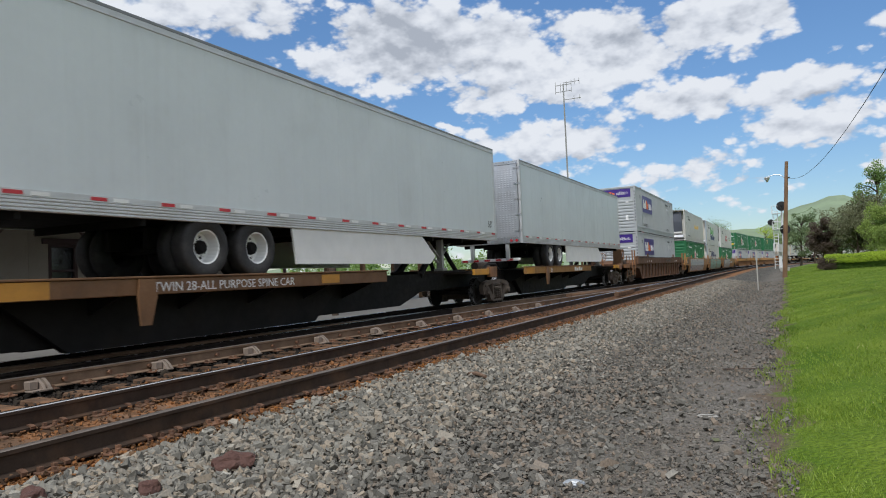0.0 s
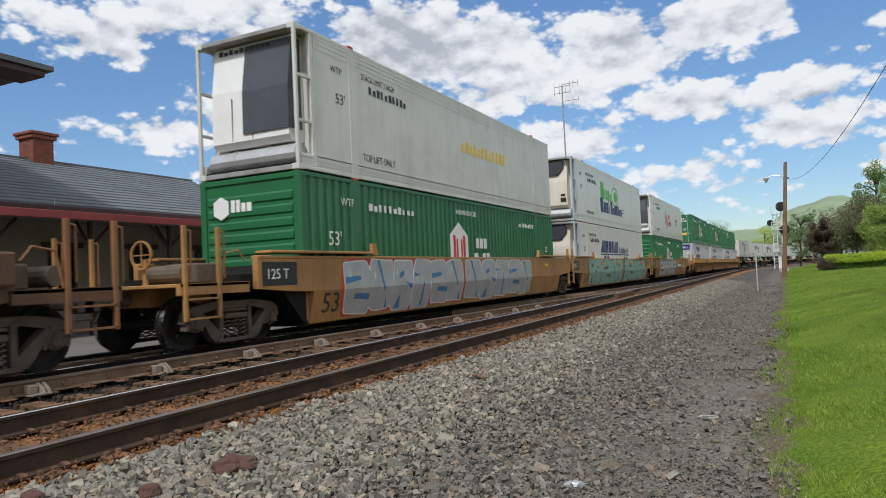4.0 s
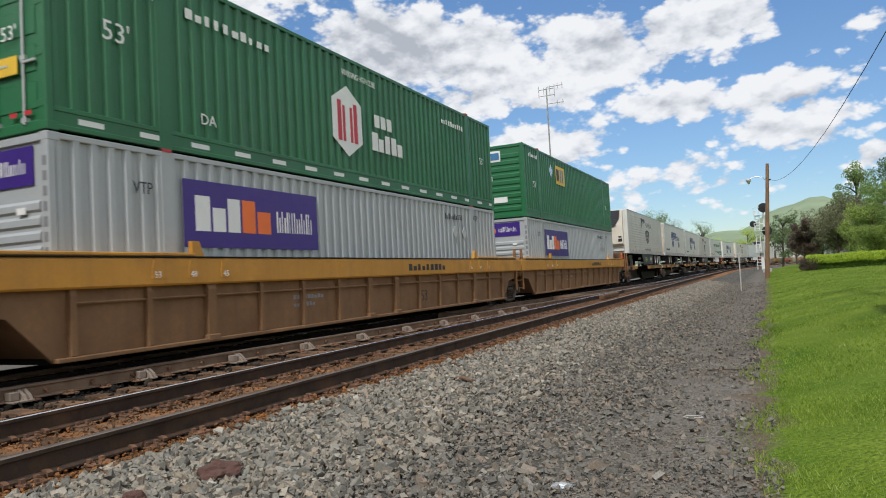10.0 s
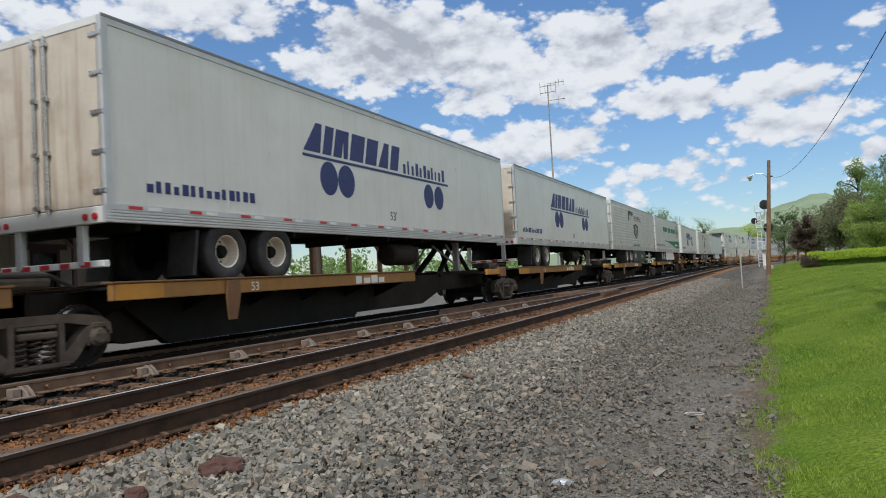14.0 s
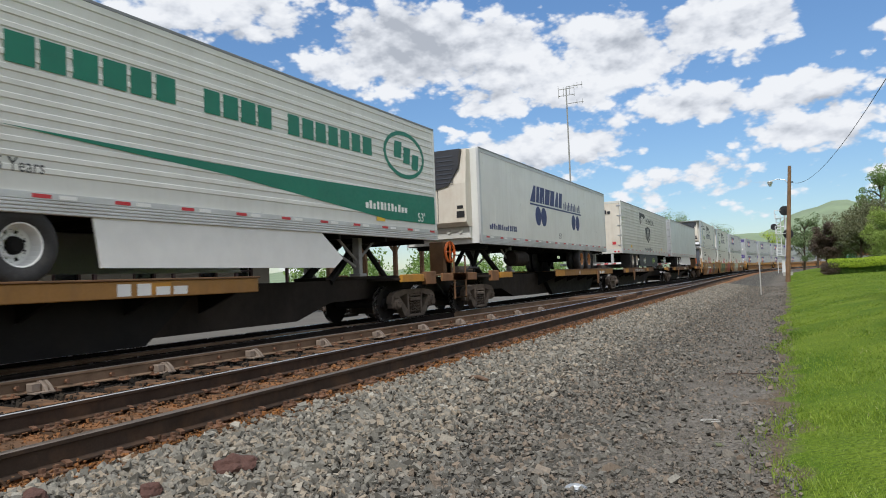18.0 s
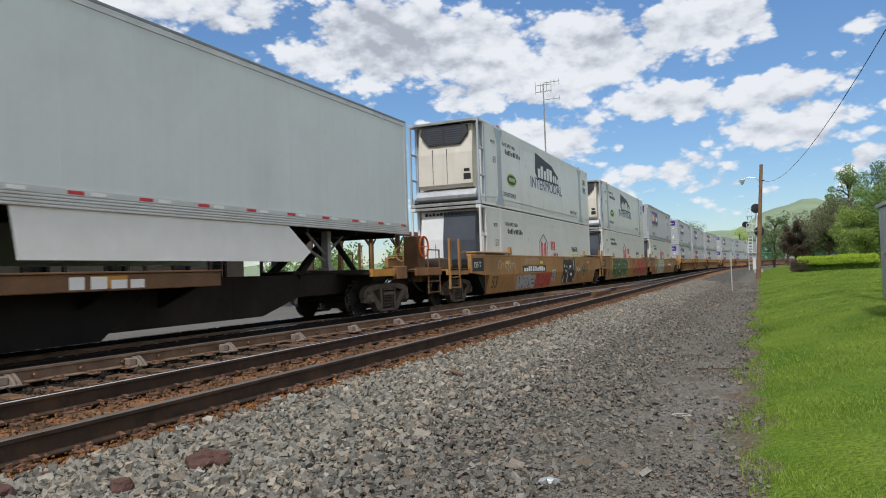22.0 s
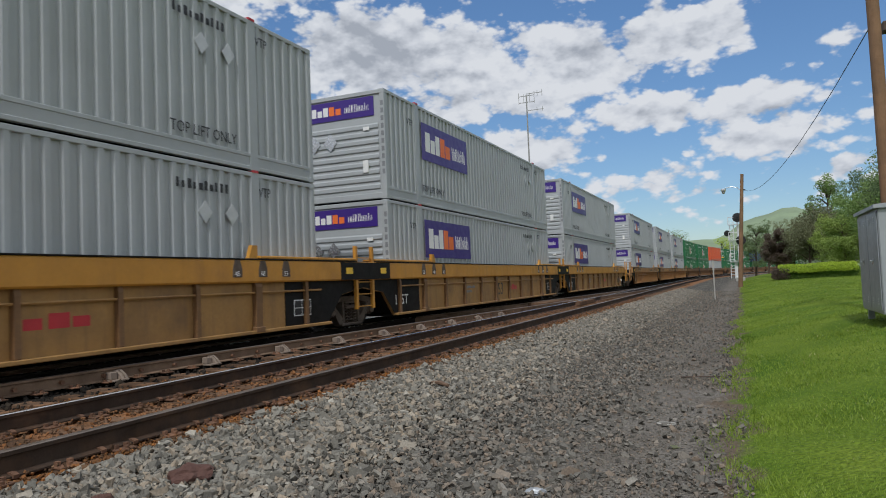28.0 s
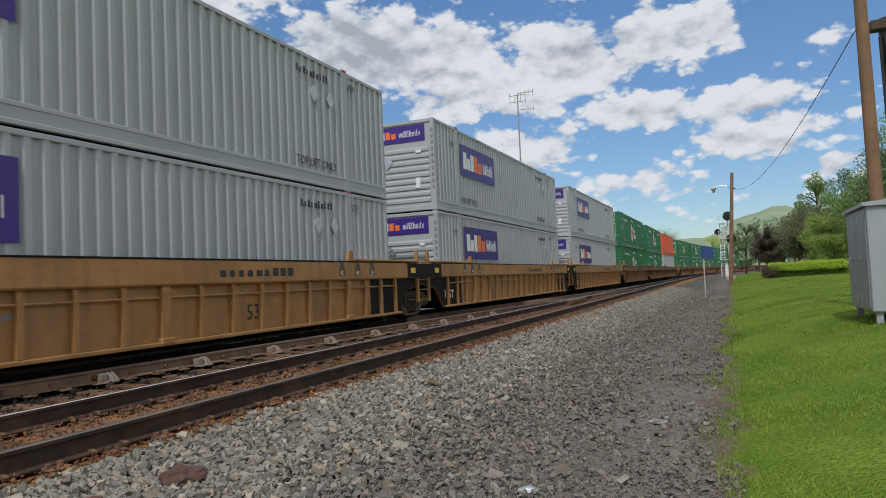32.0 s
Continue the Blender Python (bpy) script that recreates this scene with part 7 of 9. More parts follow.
# trailers
def tyre_mesh():
    bm = B()
    lathe(bm, [(0.97, 0.25), (0.98, 0.44), (1.0, 0.485), (1.04, 0.50), (1.22, 0.50), (1.26, 0.485), (1.275, 0.44), (1.27, 0.28), (1.20, 0.27)], 28, caps=False)
    lathe(bm, [(0.66, 0.25), (0.67, 0.44), (0.70, 0.495), (0.90, 0.495), (0.94, 0.44), (0.945, 0.29)], 24, caps=False)
    return ready("tyre", bm, M["rubber"], True)


def rim_mesh(material):
    """Dished disc wheel with hand holes, ten nuts and a dark hub."""
    bm = B()
    lathe(bm, [(1.262, 0.295), (1.268, 0.28), (1.262, 0.262), (1.10, 0.25), (1.06, 0.245), (1.05, 0.205)], 24, caps=False)
    lathe(bm, [(1.05, 0.16), (1.09, 0.15), (1.10, 0.115)], 24, caps=False)
    for k in range(8):          # spokes of metal between the hand holes
        a = k * math.pi / 4
        p = [(r * math.cos(a + d), r * math.sin(a + d)) for r, d in ((0.206, -0.24), (0.206, 0.24), (0.158, 0.28), (0.158, -0.28))]
        prism(bm, p, 1.042, 1.052)
    for k in range(10):
        a = k * 0.6283
        tube(bm, (1.08, 0.135 * math.cos(a), 0.135 * math.sin(a)), (1.125, 0.135 * math.cos(a), 0.135 * math.sin(a)), 0.015, seg=6)
    me = ready("rim", bm, material)
    me.materials.append(M["under"])
    bm = bmesh.new()
    bm.from_mesh(me)
    n = len(bm.faces)
    lathe(bm, [(1.01, 0.24), (1.01, 0.03)], 20)
    lathe(bm, [(1.09, 0.12), (1.17, 0.105), (1.20, 0.08), (1.205, 0.02)], 16)
    for f in bm.faces:
        if f.index >= n or f.index < 0:
            f.material_index = 1
    bm.faces.index_update()
    for f in list(bm.faces)[n:]:
        f.material_index = 1
    bm.to_mesh(me)
    bm.free()
    return me


TYRE, RIM_WHITE, RIM_STEEL, RIM_RUST = tyre_mesh(), rim_mesh(M["mark_white"]), rim_mesh(M["cream"]), rim_mesh(M["rim_rust"])


SKIRT_A, SKIRT_B, SKIRT_MARK, SKIRT_PAIR = -3.18, 3.4, 1.85, (-1.7, -1.25)


def trailer(u, side, rear_near=True, ribbed=False, skirt=True, doors="stainless", wheels=(-4.75, -3.55), art=None, label="", rims=None, low=None, zt=4.97, tank=1.1, shift=0.0):
    ob = empty("semi_trailer")
    tagged(ob, label, "trailer", group="semi-trailers on the train")
    mt = M[side]
    zb = 2.0
    for s in (1, -1):
        bm = B()
        if ribbed:
            outer = [(s * (W2 - 0.006), zb + 0.26)]
            for k in range(13):
                z = zb + 0.50 + k * (zt - 0.20 - zb - 0.50) / 13
                outer += [(s * (W2 - 0.006), z), (s * (W2 + 0.010), z + 0.014), (s * (W2 + 0.010), z + 0.075), (s * (W2 - 0.006), z + 0.089)]
            outer.append((s * (W2 - 0.006), zt - 0.14))
            prism(bm, outer + [(s * (W2 - 0.05), zt - 0.14), (s * (W2 - 0.05), zb + 0.26)], -L2 + 0.06, L2 - 0.06, "y")
        else:
            box(bm, s * (W2 - 0.05), s * (W2 - 0.004), -L2 + 0.06, L2 - 0.06, zb + 0.26, zt - 0.14)
        part("side_wall", bm, mt, ob)
        if not ribbed:
            for k in range(12):
                bm = B()
                y = -L2 + 1.24 + k * 1.24
                box(bm, s * (W2 - 0.006), s * (W2 - 0.002), y - 0.02, y + 0.02, zb + 0.27, zt - 0.15)
                part("seam", bm, mt, ob)
        bm = B()
        edge = [(s * (W2 - 0.06), zb)]
        for k in range(4):      # lengthwise grooves of the extrusion
            z = zb + k * 0.045
            edge += [(s * (W2 + 0.004), z), (s * (W2 + 0.012), z + 0.010), (s * (W2 + 0.012), z + 0.030), (s * (W2 + 0.002), z + 0.040)]
        prism(bm, edge + [(s * (W2 + 0.010), zb + 0.185), (s * (W2 + 0.010), zb + 0.27), (s * (W2 - 0.06), zb + 0.27)], -L2, L2, "y")
        part("bottom_rail", bm, M["galv"], ob, "grey aluminium bottom rail with rivets")
        bm = B()
        box(bm, s * (W2 - 0.07), s * (W2 + 0.008), -L2 + 0.01, L2 - 0.01, zt - 0.15, zt, 0.015)
        part("top_rail", bm, M["galv"] if not ribbed else mt, ob)
        # dark grey strip added for the shadow line along the top of the side
        bm = B()
        box(bm, s * (W2 - 0.03), s * (W2 + 0.014), -L2 + 0.02, L2 - 0.02, zt - 0.045, zt + 0.006, 0.005)
        part("roof_edge", bm, M["mark_grey"], ob)
        for y in (-L2, L2):
            k = 1 if y < 0 else -1
            bm = B()
            box(bm, s * (W2 - 0.08), s * (W2 + 0.008), y, y + k * 0.14, zb + 0.02, zt - 0.01, 0.015)
            part("corner_post", bm, M["galv"] if not ribbed else mt, ob)
    flat(ob, "reflective_tape", [rect(-7.7 + k * 1.18, -7.45 + k * 1.18, zb + 0.20, zb + 0.25) for k in range(14)], M["red_tape"], (W2 + 0.011, 0, 0), label="red reflective tape dashes")
    flat(ob, "reflective_tape", [rect(-7.35 + k * 1.18, -7.1 + k * 1.18, zb + 0.20, zb + 0.25) for k in range(13)], M["mark_white"], (W2 + 0.011, 0, 0), label="white reflective tape dashes")
    bm = B()
    box(bm, -W2 + 0.03, W2 - 0.03, -L2 + 0.03, L2 - 0.03, zt - 0.05, zt - 0.004)
    part("roof", bm, M["alu"], ob)
    bm = B()
    box(bm, -W2 + 0.06, W2 - 0.06, -L2 + 0.03, L2 - 0.03, zb + 0.02, zb + 0.14)
    part("chassis", bm, M["under"], ob)
    bm = B()
    box(bm, -W2 + 0.07, W2 - 0.07, -0.04, 0.04, zb - 0.10, zb + 0.02)
    beam = ready("cross_member", bm, M["under"])
    for k in range(9):
        shared("cross_member", beam, ob, pose(0, -L2 + 0.6 + k * 1.86, 0))
    if ribbed:
        for y in (-5.7, 5.05):
            flat(ob, "lift_sticker", [rect(y, y + 0.36, zb + 0.36, zb + 0.56)], M["mark_yellow"], (W2 + 0.006, 0, 0), label="yellow lifting sticker")
    # ends
    yr, yn = (-L2, L2) if rear_near else (L2, -L2)
    k = -1 if rear_near else 1
    dm = M[doors]
    for sx in (-1, 1):
        bm = B()
        a, b = sx * 0.012, sx * (W2 - 0.10)
        lo, hi = min(a, b), max(a, b)
        box(bm, lo, hi, yr - k * 0.06, yr - k * 0.015, zb + 0.25, zt - 0.14, 0.006)
        if doors == "stainless":
            for q in range(3):
                za, zz = zb + 0.35 + q * 0.82, zb + 1.05 + q * 0.82
                n = 9
                for i in range(n):
                    for j in range(9):
                        cx, cz = lo + 0.07 + (hi - lo - 0.14) * (i + 0.5) / n, za + (zz - za) * (j + 0.5) / 9
                        r = (hi - lo - 0.14) / n * 0.46
                        vs = [bm.verts.new(p) for p in ((cx - r, yr - k * 0.015, cz), (cx, yr - k * 0.015, cz - r * 0.8), (cx + r, yr - k * 0.015, cz), (cx, yr - k * 0.015, cz + r * 0.8), (cx, yr - k * 0.009, cz))]
                        for i0, i1 in ((0, 1), (1, 2), (2, 3), (3, 0)):
                            bm.faces.new((vs[i0], vs[i1], vs[4]))
        part("door", bm, dm, ob)
        bm = B()
        tube(bm, (sx * 0.13, yr + k * 0.03, zb + 0.2), (sx * 0.13, yr + k * 0.03, zt - 0.12), 0.02, seg=8)
        for z in (zb + 0.3, zb + 1.1, zb + 1.9, zt - 0.25):
            box(bm, sx * 0.13 - 0.05, sx * 0.13 + 0.05, yr - k * 0.02, yr + k * 0.05, z - 0.03, z + 0.03)
        part("lock_rod", bm, M["steel"], ob)
        for q in range(5):
            bm = B()
            z = zb + 0.45 + q * 0.56
            box(bm, sx * (W2 - 0.24), sx * (W2 + 0.01), yr - k * 0.03, yr + k * 0.012, z - 0.035, z + 0.035, 0.006)
            part("hinge", bm, M["steel"], ob)
        bm = B()
        for a2 in (0.88, 1.08):
            lathe(bm, [(yr - k * 0.01, 0.05), (yr + k * 0.025, 0.048), (yr + k * 0.03, 0.03)], 12, "y", (sx * a2, 0, zb + 0.10))
        part("tail_lamp", bm, M["red_tape"], ob, "round red tail lamps")
        bm = B()
        box(bm, sx * 0.62, sx * 0.76, yr - k * 0.14, yr - k * 0.04, 1.42, zb, 0.01)
        part("bumper_post", bm, M["galv"], ob)
    if doors == "cream":
        f = (0, yr - 0.012, 0)
        flat(ob, "door_logo", bars(-0.95, 0.75, zt - 0.72, zt - 0.50, 8, random.Random(6), gap=0.2), M["mark_black"], f, FRONT, 0.008)
        flat(ob, "door_placard", [diamond(-0.80, zb + 1.0, 0.24)], M["graf_yellow"], f, FRONT, 0.008, label="yellowish diamond placard holder")
        flat(ob, "door_note", [rect(-1.0, -0.8, zb + 0.5, zb + 0.62), rect(0.75, 0.95, zb + 0.5, zb + 0.66)], M["mark_red"], f, FRONT, 0.008)
    bm = B()
    box(bm, -W2 + 0.02, W2 - 0.02, yr - k * 0.1, yr - k * 0.004, zb, zb + 0.24, 0.01)
    part("door_sill", bm, M["steel"] if doors == "stainless" else mt, ob)
    bm = B()
    box(bm, -W2 + 0.02, W2 - 0.02, yr - k * 0.1, yr - k * 0.004, zt - 0.14, zt - 0.01, 0.01)
    part("door_header", bm, M["steel"] if doors == "stainless" else mt, ob)
    bm = B()
    box(bm, -1.15, 1.15, yr - k * 0.16, yr - k * 0.06, 1.38, 1.48, 0.01)
    part("bumper", bm, M["mark_white"], ob, "bumper bar with red and white tape")
    flat(ob, "bumper_tape", [rect(-1.1 + q * 0.44, -0.88 + q * 0.44, 1.395, 1.465) for q in range(5)], M["red_tape"], (0, yr + 0.055 if rear_near else yr - 0.05, 0), FRONT)
    bm = B()
    box(bm, -W2 + 0.02, W2 - 0.02, yn - (-k) * 0.07, yn - (-k) * 0.005, zb + 0.02, zt - 0.01, 0.01)
    part("front_wall", bm, mt, ob)
    if not rear_near:
        machine(ob, "dark", -L2 - 0.42, -L2, zb + 0.55, zt - 0.06, 1.02)
        bm = B()
        box(bm, -1.0, 1.0, -L2 - 0.16, -L2, zb + 0.18, zb + 0.55, 0.02)
        for a in (-0.6, 0.3, 0.7):
            tube(bm, (a, -L2 - 0.2, zb + 0.40), (a, -L2 - 0.02, zb + 0.40), 0.06, seg=8)
        part("hose_panel", bm, M["white_old"], ob)
    # running gear
    flip = 1 if rear_near else -1
    if rims is None:
        rims = RIM_WHITE
    for y in wheels:
        for m in (Matrix(), FLIP):
            t = shared("tyre", TYRE, ob, pose(0, y * flip, 1.61) @ m)
            shared("rim", rims, t)
        bm = B()
        tube(bm, (-0.95, y * flip, 1.61), (0.95, y * flip, 1.61), 0.07, seg=10)
        box(bm, -0.5, -0.4, y * flip - 0.5, y * flip + 0.5, 1.62, 1.95)
        box(bm, 0.4, 0.5, y * flip - 0.5, y * flip + 0.5, 1.62, 1.95)
        part("axle", bm, M["under"], ob)
    a, b = min(wheels) - 0.62, max(wheels) + 0.62
    if ribbed or doors != "stainless":
        for sx in (1, -1):
            bm = B()
            y = a * flip
            prism(bm, [(y, 1.95), (y - flip * 0.06, 1.95), (y - flip * 0.16, 1.22), (y - flip * 0.10, 1.22)], sx * 0.68, sx * 1.26)
            part("mud_flap", bm, M["rubber"], ob)
    for sx in (1, -1):
        bm = B()
        for y in (5.1 if rear_near else 4.3, ):
            box(bm, sx * 0.62, sx * 0.80, flip * y - 0.07, flip * y + 0.07, 1.18, 2.0, 0.01)
            box(bm, sx * 0.56, sx * 0.86, flip * y - 0.14, flip * y + 0.14, 1.11, 1.18, 0.01)
            tube(bm, (sx * 0.7, flip * y, 1.3), (sx * 0.3, flip * (y - 0.9), 1.95), 0.035, seg=8)
        tube(bm, (sx * 0.7, flip * y, 1.45), (sx * 0.7, flip * (y + 0.8), 2.0), 0.03, seg=8)
        tube(bm, (sx * 0.7, flip * y, 1.45), (sx * 0.7, flip * (y - 0.8), 2.0), 0.03, seg=8)
        part("landing_leg", bm, M["frame_grey"], ob)
    if low == "black":
        bm = B()
        y0, y1 = (SKIRT_A, SKIRT_B) if rear_near else (-2.85, 2.24)
        mark, pair = (SKIRT_MARK, SKIRT_PAIR) if rear_near else (-1.0, (1.1, 1.55))
        y0, y1, mark, pair = y0 + shift, y1 + shift, mark + shift, [p + shift for p in pair]
        y0 = max(y0, b + 0.1) if rear_near else y0
        pair = [max(p, y0 + 0.9 + 0.45 * k) for k, p in enumerate(pair)] if rear_near else pair
        n0, n1 = (0.1, 0.5) if rear_near else (0.5, 0.1)
        prism(bm, [(y0, 1.98), (y0 + n0, 1.45), (y0 + n0 + 0.2, 1.22), (y1 - 0.3, 1.22), (y1, 1.5), (y1, 1.98)], W2 - 0.05, W2 - 0.01)
        part("side_skirt", bm, M["slate_skirt"], ob, "dark slate side skirt with green badge")
        bm = B()
        prism(bm, [(y0, 1.98), (y0 + n0 + 0.2, 1.22), (y1 - 0.3, 1.22), (y1, 1.98)], 0.01 - W2, 0.05 - W2)
        part("side_skirt", bm, M["slate_skirt"], ob, "dark slate side skirt")
        flat(ob, "badge", [oval(mark, 1.60, 0.52, 0.17)], M["mark_lime"], (W2 - 0.008, 0, 0))
        flat(ob, "badge_inner", [oval(mark, 1.60, 0.48, 0.14)], M["slate_skirt"], (W2 - 0.004, 0, 0))
        flat(ob, "badge_line", [rect(mark - 0.32, mark + 0.06, 1.55, 1.64)], M["mark_lime"], (W2 + 0.001, 0, 0))
        flat(ob, "badge_leaf", [oval(mark + 0.22, 1.60, 0.14, 0.08, 12)], M["mark_lime"], (W2 + 0.001, 0, 0))
        flat(ob, "placard_holder", [diamond(p, 1.62, 0.21) for p in pair], M["hazard"], (W2 - 0.008, 0, 0))
    elif skirt:
        bm = B()
        y0, y1 = b + 0.35, 3.7
        prism(bm, [(y0, 2.02), (y0 + 0.12, 1.32), (y1 - 0.3, 1.30), (y1, 1.5), (y1 - 0.75, 2.02)], W2 - 0.06, W2 - 0.02)
        part("side_skirt", bm, M["mark_white"], ob, "white fibreglass side skirt")
        bm = B()
        prism(bm, [(y0, 2.02), (y0 + 0.12, 1.32), (y1 - 0.3, 1.30), (y1 - 0.75, 2.02)], 0.02 - W2, 0.06 - W2)
        part("side_skirt", bm, M["mark_white"], ob, "white fibreglass side skirt")
    else:
        bm = B()
        lathe(bm, [(-0.65, 0.02), (-0.64, 0.24), (-0.58, 0.28), (0.58, 0.28), (0.64, 0.24), (0.65, 0.02)], 18, "y", (0.85, flip * tank, 1.60))
        part("fuel_tank", bm, M["spine_dirt"], ob)
    if art:
        art(ob)
    ROLLING.append((ob, u))
    return ob


# ---- graffiti: plain spray-painted shapes on the smooth well cars ----
def slab(cx, cy, ra, rb, rnd, lean, b0):
    """A fat rounded slab with uneven sides."""
    p1, p2 = rnd.uniform(0, 6.3), rnd.uniform(0, 6.3)
    out = []
    for q in range(28):
        t = 2 * math.pi * q / 28
        r = 1 + 0.05 * math.cos(2 * t + p1) + 0.035 * math.cos(5 * t + p2)
        u, v = math.copysign(abs(math.cos(t)) ** 0.38, math.cos(t)), math.copysign(abs(math.sin(t)) ** 0.38, math.sin(t))
        y = cy + rb * r * v
        out.append((cx + ra * r * u + lean * (y - b0), y))
    return out


def graffiti(car, a0, a1, n, seed, fill, dark, b0=0.30, b1=1.44, lean=0.0, back=None, rim=None, wild=0.0):
    """Fat sprayed slabs with a dark outline, slots cut into them and small shines: plain shapes."""
    rnd = random.Random(seed)
    x, w, h = 1.5225, (a1 - a0) / n, b1 - b0

    def kept(f, g=0.0):
        cx, cy = sum(p[0] for p in f) / len(f), sum(p[1] for p in f) / len(f)
        return [(px + math.copysign(g, px - cx), min(max(py + math.copysign(g, py - cy), 0.255), 1.465)) for px, py in f]
    if back:
        for k in range(5):
            c = a0 + (a1 - a0) * (k + 0.5) / 5
            f = kept(slab(c, (b0 + b1) / 2, (a1 - a0) / 8.2, h * rnd.uniform(0.5, 0.56), rnd, 0.0, b0))
            flat(car, "spray_ground", [f], M[back], (x - 0.001 + 0.0003 * k, 0, 0), depth=0.001)
    for i in range(n):
        cx, cy = a0 + (i + 0.5) * w, (b0 + b1) / 2 + h * rnd.uniform(-0.03, 0.03)
        tilt = lean + rnd.uniform(-wild, wild)
        f = slab(cx, cy, w * 0.47, h * 0.48, rnd, tilt, (b0 + b1) / 2)
        d = x + 0.002 + 0.0003 * (i % 2)
        if rim:
            flat(car, "spray_rim", [kept(f, 0.045)], M[rim], (d, 0, 0), depth=0.0008)
        flat(car, "spray_outline", [kept(f, 0.012)], M[dark], (d + 0.0009, 0, 0), depth=0.0008)
        flat(car, "spray_shape", [kept(f, -0.025)], M[fill], (d + 0.0018, 0, 0), depth=0.0008)

        def cut(pts):
            q = [(cx + u * w + tilt * (v * h), cy + v * h) for u, v in pts]
            flat(car, "spray_cut", [kept(q)], M[dark], (d + 0.0027, 0, 0), depth=0.0008)
        wide = min(0.16, 0.11 / w)
        kind_of = (i + seed) % 4
        if kind_of == 0:
            cut([(-0.46, 0.16), (-0.46, 0.26), (-0.14, 0.20)])
            cut([(0.02, -0.47), (0.02 + wide, -0.47), (0.12, -0.05), (0.06, 0.10)])
        elif kind_of == 1:
            cut([(-0.46, 0.08), (-0.46, 0.20), (0.10, 0.22), (0.16, 0.15)])
            cut([(0.46, -0.24), (0.46, -0.12), (-0.12, -0.10), (-0.14, -0.20)])
        elif kind_of == 2:
            cut([(-0.20, 0.47), (-0.20 + wide, 0.47), (0.16, -0.10), (0.10, -0.12)])
            cut([(0.22, -0.47), (0.22 + wide, -0.47), (0.20, -0.22)])
        else:
            cut([(0.46, -0.10), (0.46, 0.02), (0.10, 0.06)])
            cut([(-0.22, 0.14), (0.02, 0.20), (0.0, 0.30), (-0.20, 0.26)])
            cut([(-0.30, -0.46), (0.0, -0.46), (-0.10, -0.18)])
        if rim:
            u, v = cx - w * 0.3, cy + h * rnd.uniform(-0.1, 0.3)
            flat(car, "spray_shine", [[(u, v), (u + 0.03, v + 0.015), (u + 0.01, v + 0.16), (u - 0.015, v + 0.15)]], M[rim], (d + 0.0027, 0, 0), depth=0.0008)


def scribble(car, a0, a1, b0, b1, seed, material="black_paint", width=0.022):
    """A looping sprayed line that spells nothing."""
    rnd = random.Random(seed)
    n = int((a1 - a0) / 0.22) * 6 + 12
    p1, p2, f1, f2 = rnd.uniform(0, 6), rnd.uniform(0, 6), rnd.uniform(0.75, 1.0), rnd.uniform(1.7, 2.4)
    pts = [(a0 + (a1 - a0) * k / n + 0.10 * math.sin(f1 * k + p1), (b0 + b1) / 2 + (b1 - b0) * (0.32 * math.sin(f1 * k + p1 + 1.4) + 0.17 * math.sin(f2 * k / 3 + p2))) for k in range(n)]
    quads = []
    for (ya, za), (yb, zb) in zip(pts, pts[1:]):
        dy, dz = yb - ya, zb - za
        q = math.hypot(dy, dz) or 1.0
        ny, nz = -dz / q * width / 2, dy / q * width / 2
        quads.append([(ya - ny, za - nz), (yb - ny, zb - nz), (yb + ny, zb + nz), (ya + ny, za + nz)])
    flat(car, "scribble", quads, M[material], (1.5235, 0, 0), depth=0.0008)


def marks_w2(car):
    graffiti(car, -7.0, -1.2, 6, 21, "graf_silver", "graf_blue", back="graf_red", rim="mark_white", wild=0.15)
    graffiti(car, -1.0, 4.6, 5, 22, "graf_silver", "graf_blue", lean=0.1, rim="mark_white", wild=0.15)


def marks_w3(car):
    graffiti(car, -6.8, 0.5, 5, 31, "graf_teal", "graf_brown", 0.27, 1.47, back="graf_brown", rim="graf_cream", wild=0.12)
    graffiti(car, 1.0, 7.2, 5, 32, "graf_teal", "graf_brown", 0.27, 1.47, back="graf_brown", wild=0.04)
    flat(car, "reflector", [rect(-4.6 + k * 3.4, -3.9 + k * 3.4, 1.20, 1.30) for k in range(4)], M["mark_orange"], (1.545, 0, 0))
    scribble(car, 7.5, 8.6, 1.05, 1.42, 33, "black_paint", 0.03), scribble(car, 7.5, 8.0, 0.6, 0.95, 34, "graf_cream", 0.03)


def marks_w4(car):
    scribble(car, -7.4, -6.8, 0.5, 1.3, 44), scribble(car, 5.0, 7.2, 0.6, 1.2, 45, "graf_cream")
    graffiti(car, -6.6, 1.4, 5, 41, "graf_silver", "black_paint", 0.34, 1.42, 0.25, back="graf_blue", rim="black_paint", wild=0.3)
    scribble(car, -0.9, 0.9, 1.15, 1.42, 46, "graf_cream", 0.04)
    flat(car, "number_ground", [rect(2.3, 4.7, 0.88, 1.12)], M["black_paint"], (1.521, 0, 0), depth=0.002)
    flat(car, "number_line", bars(2.4, 4.6, 0.91, 1.09, 10, random.Random(4), gap=0.4), M["mark_white"], (1.524, 0, 0))


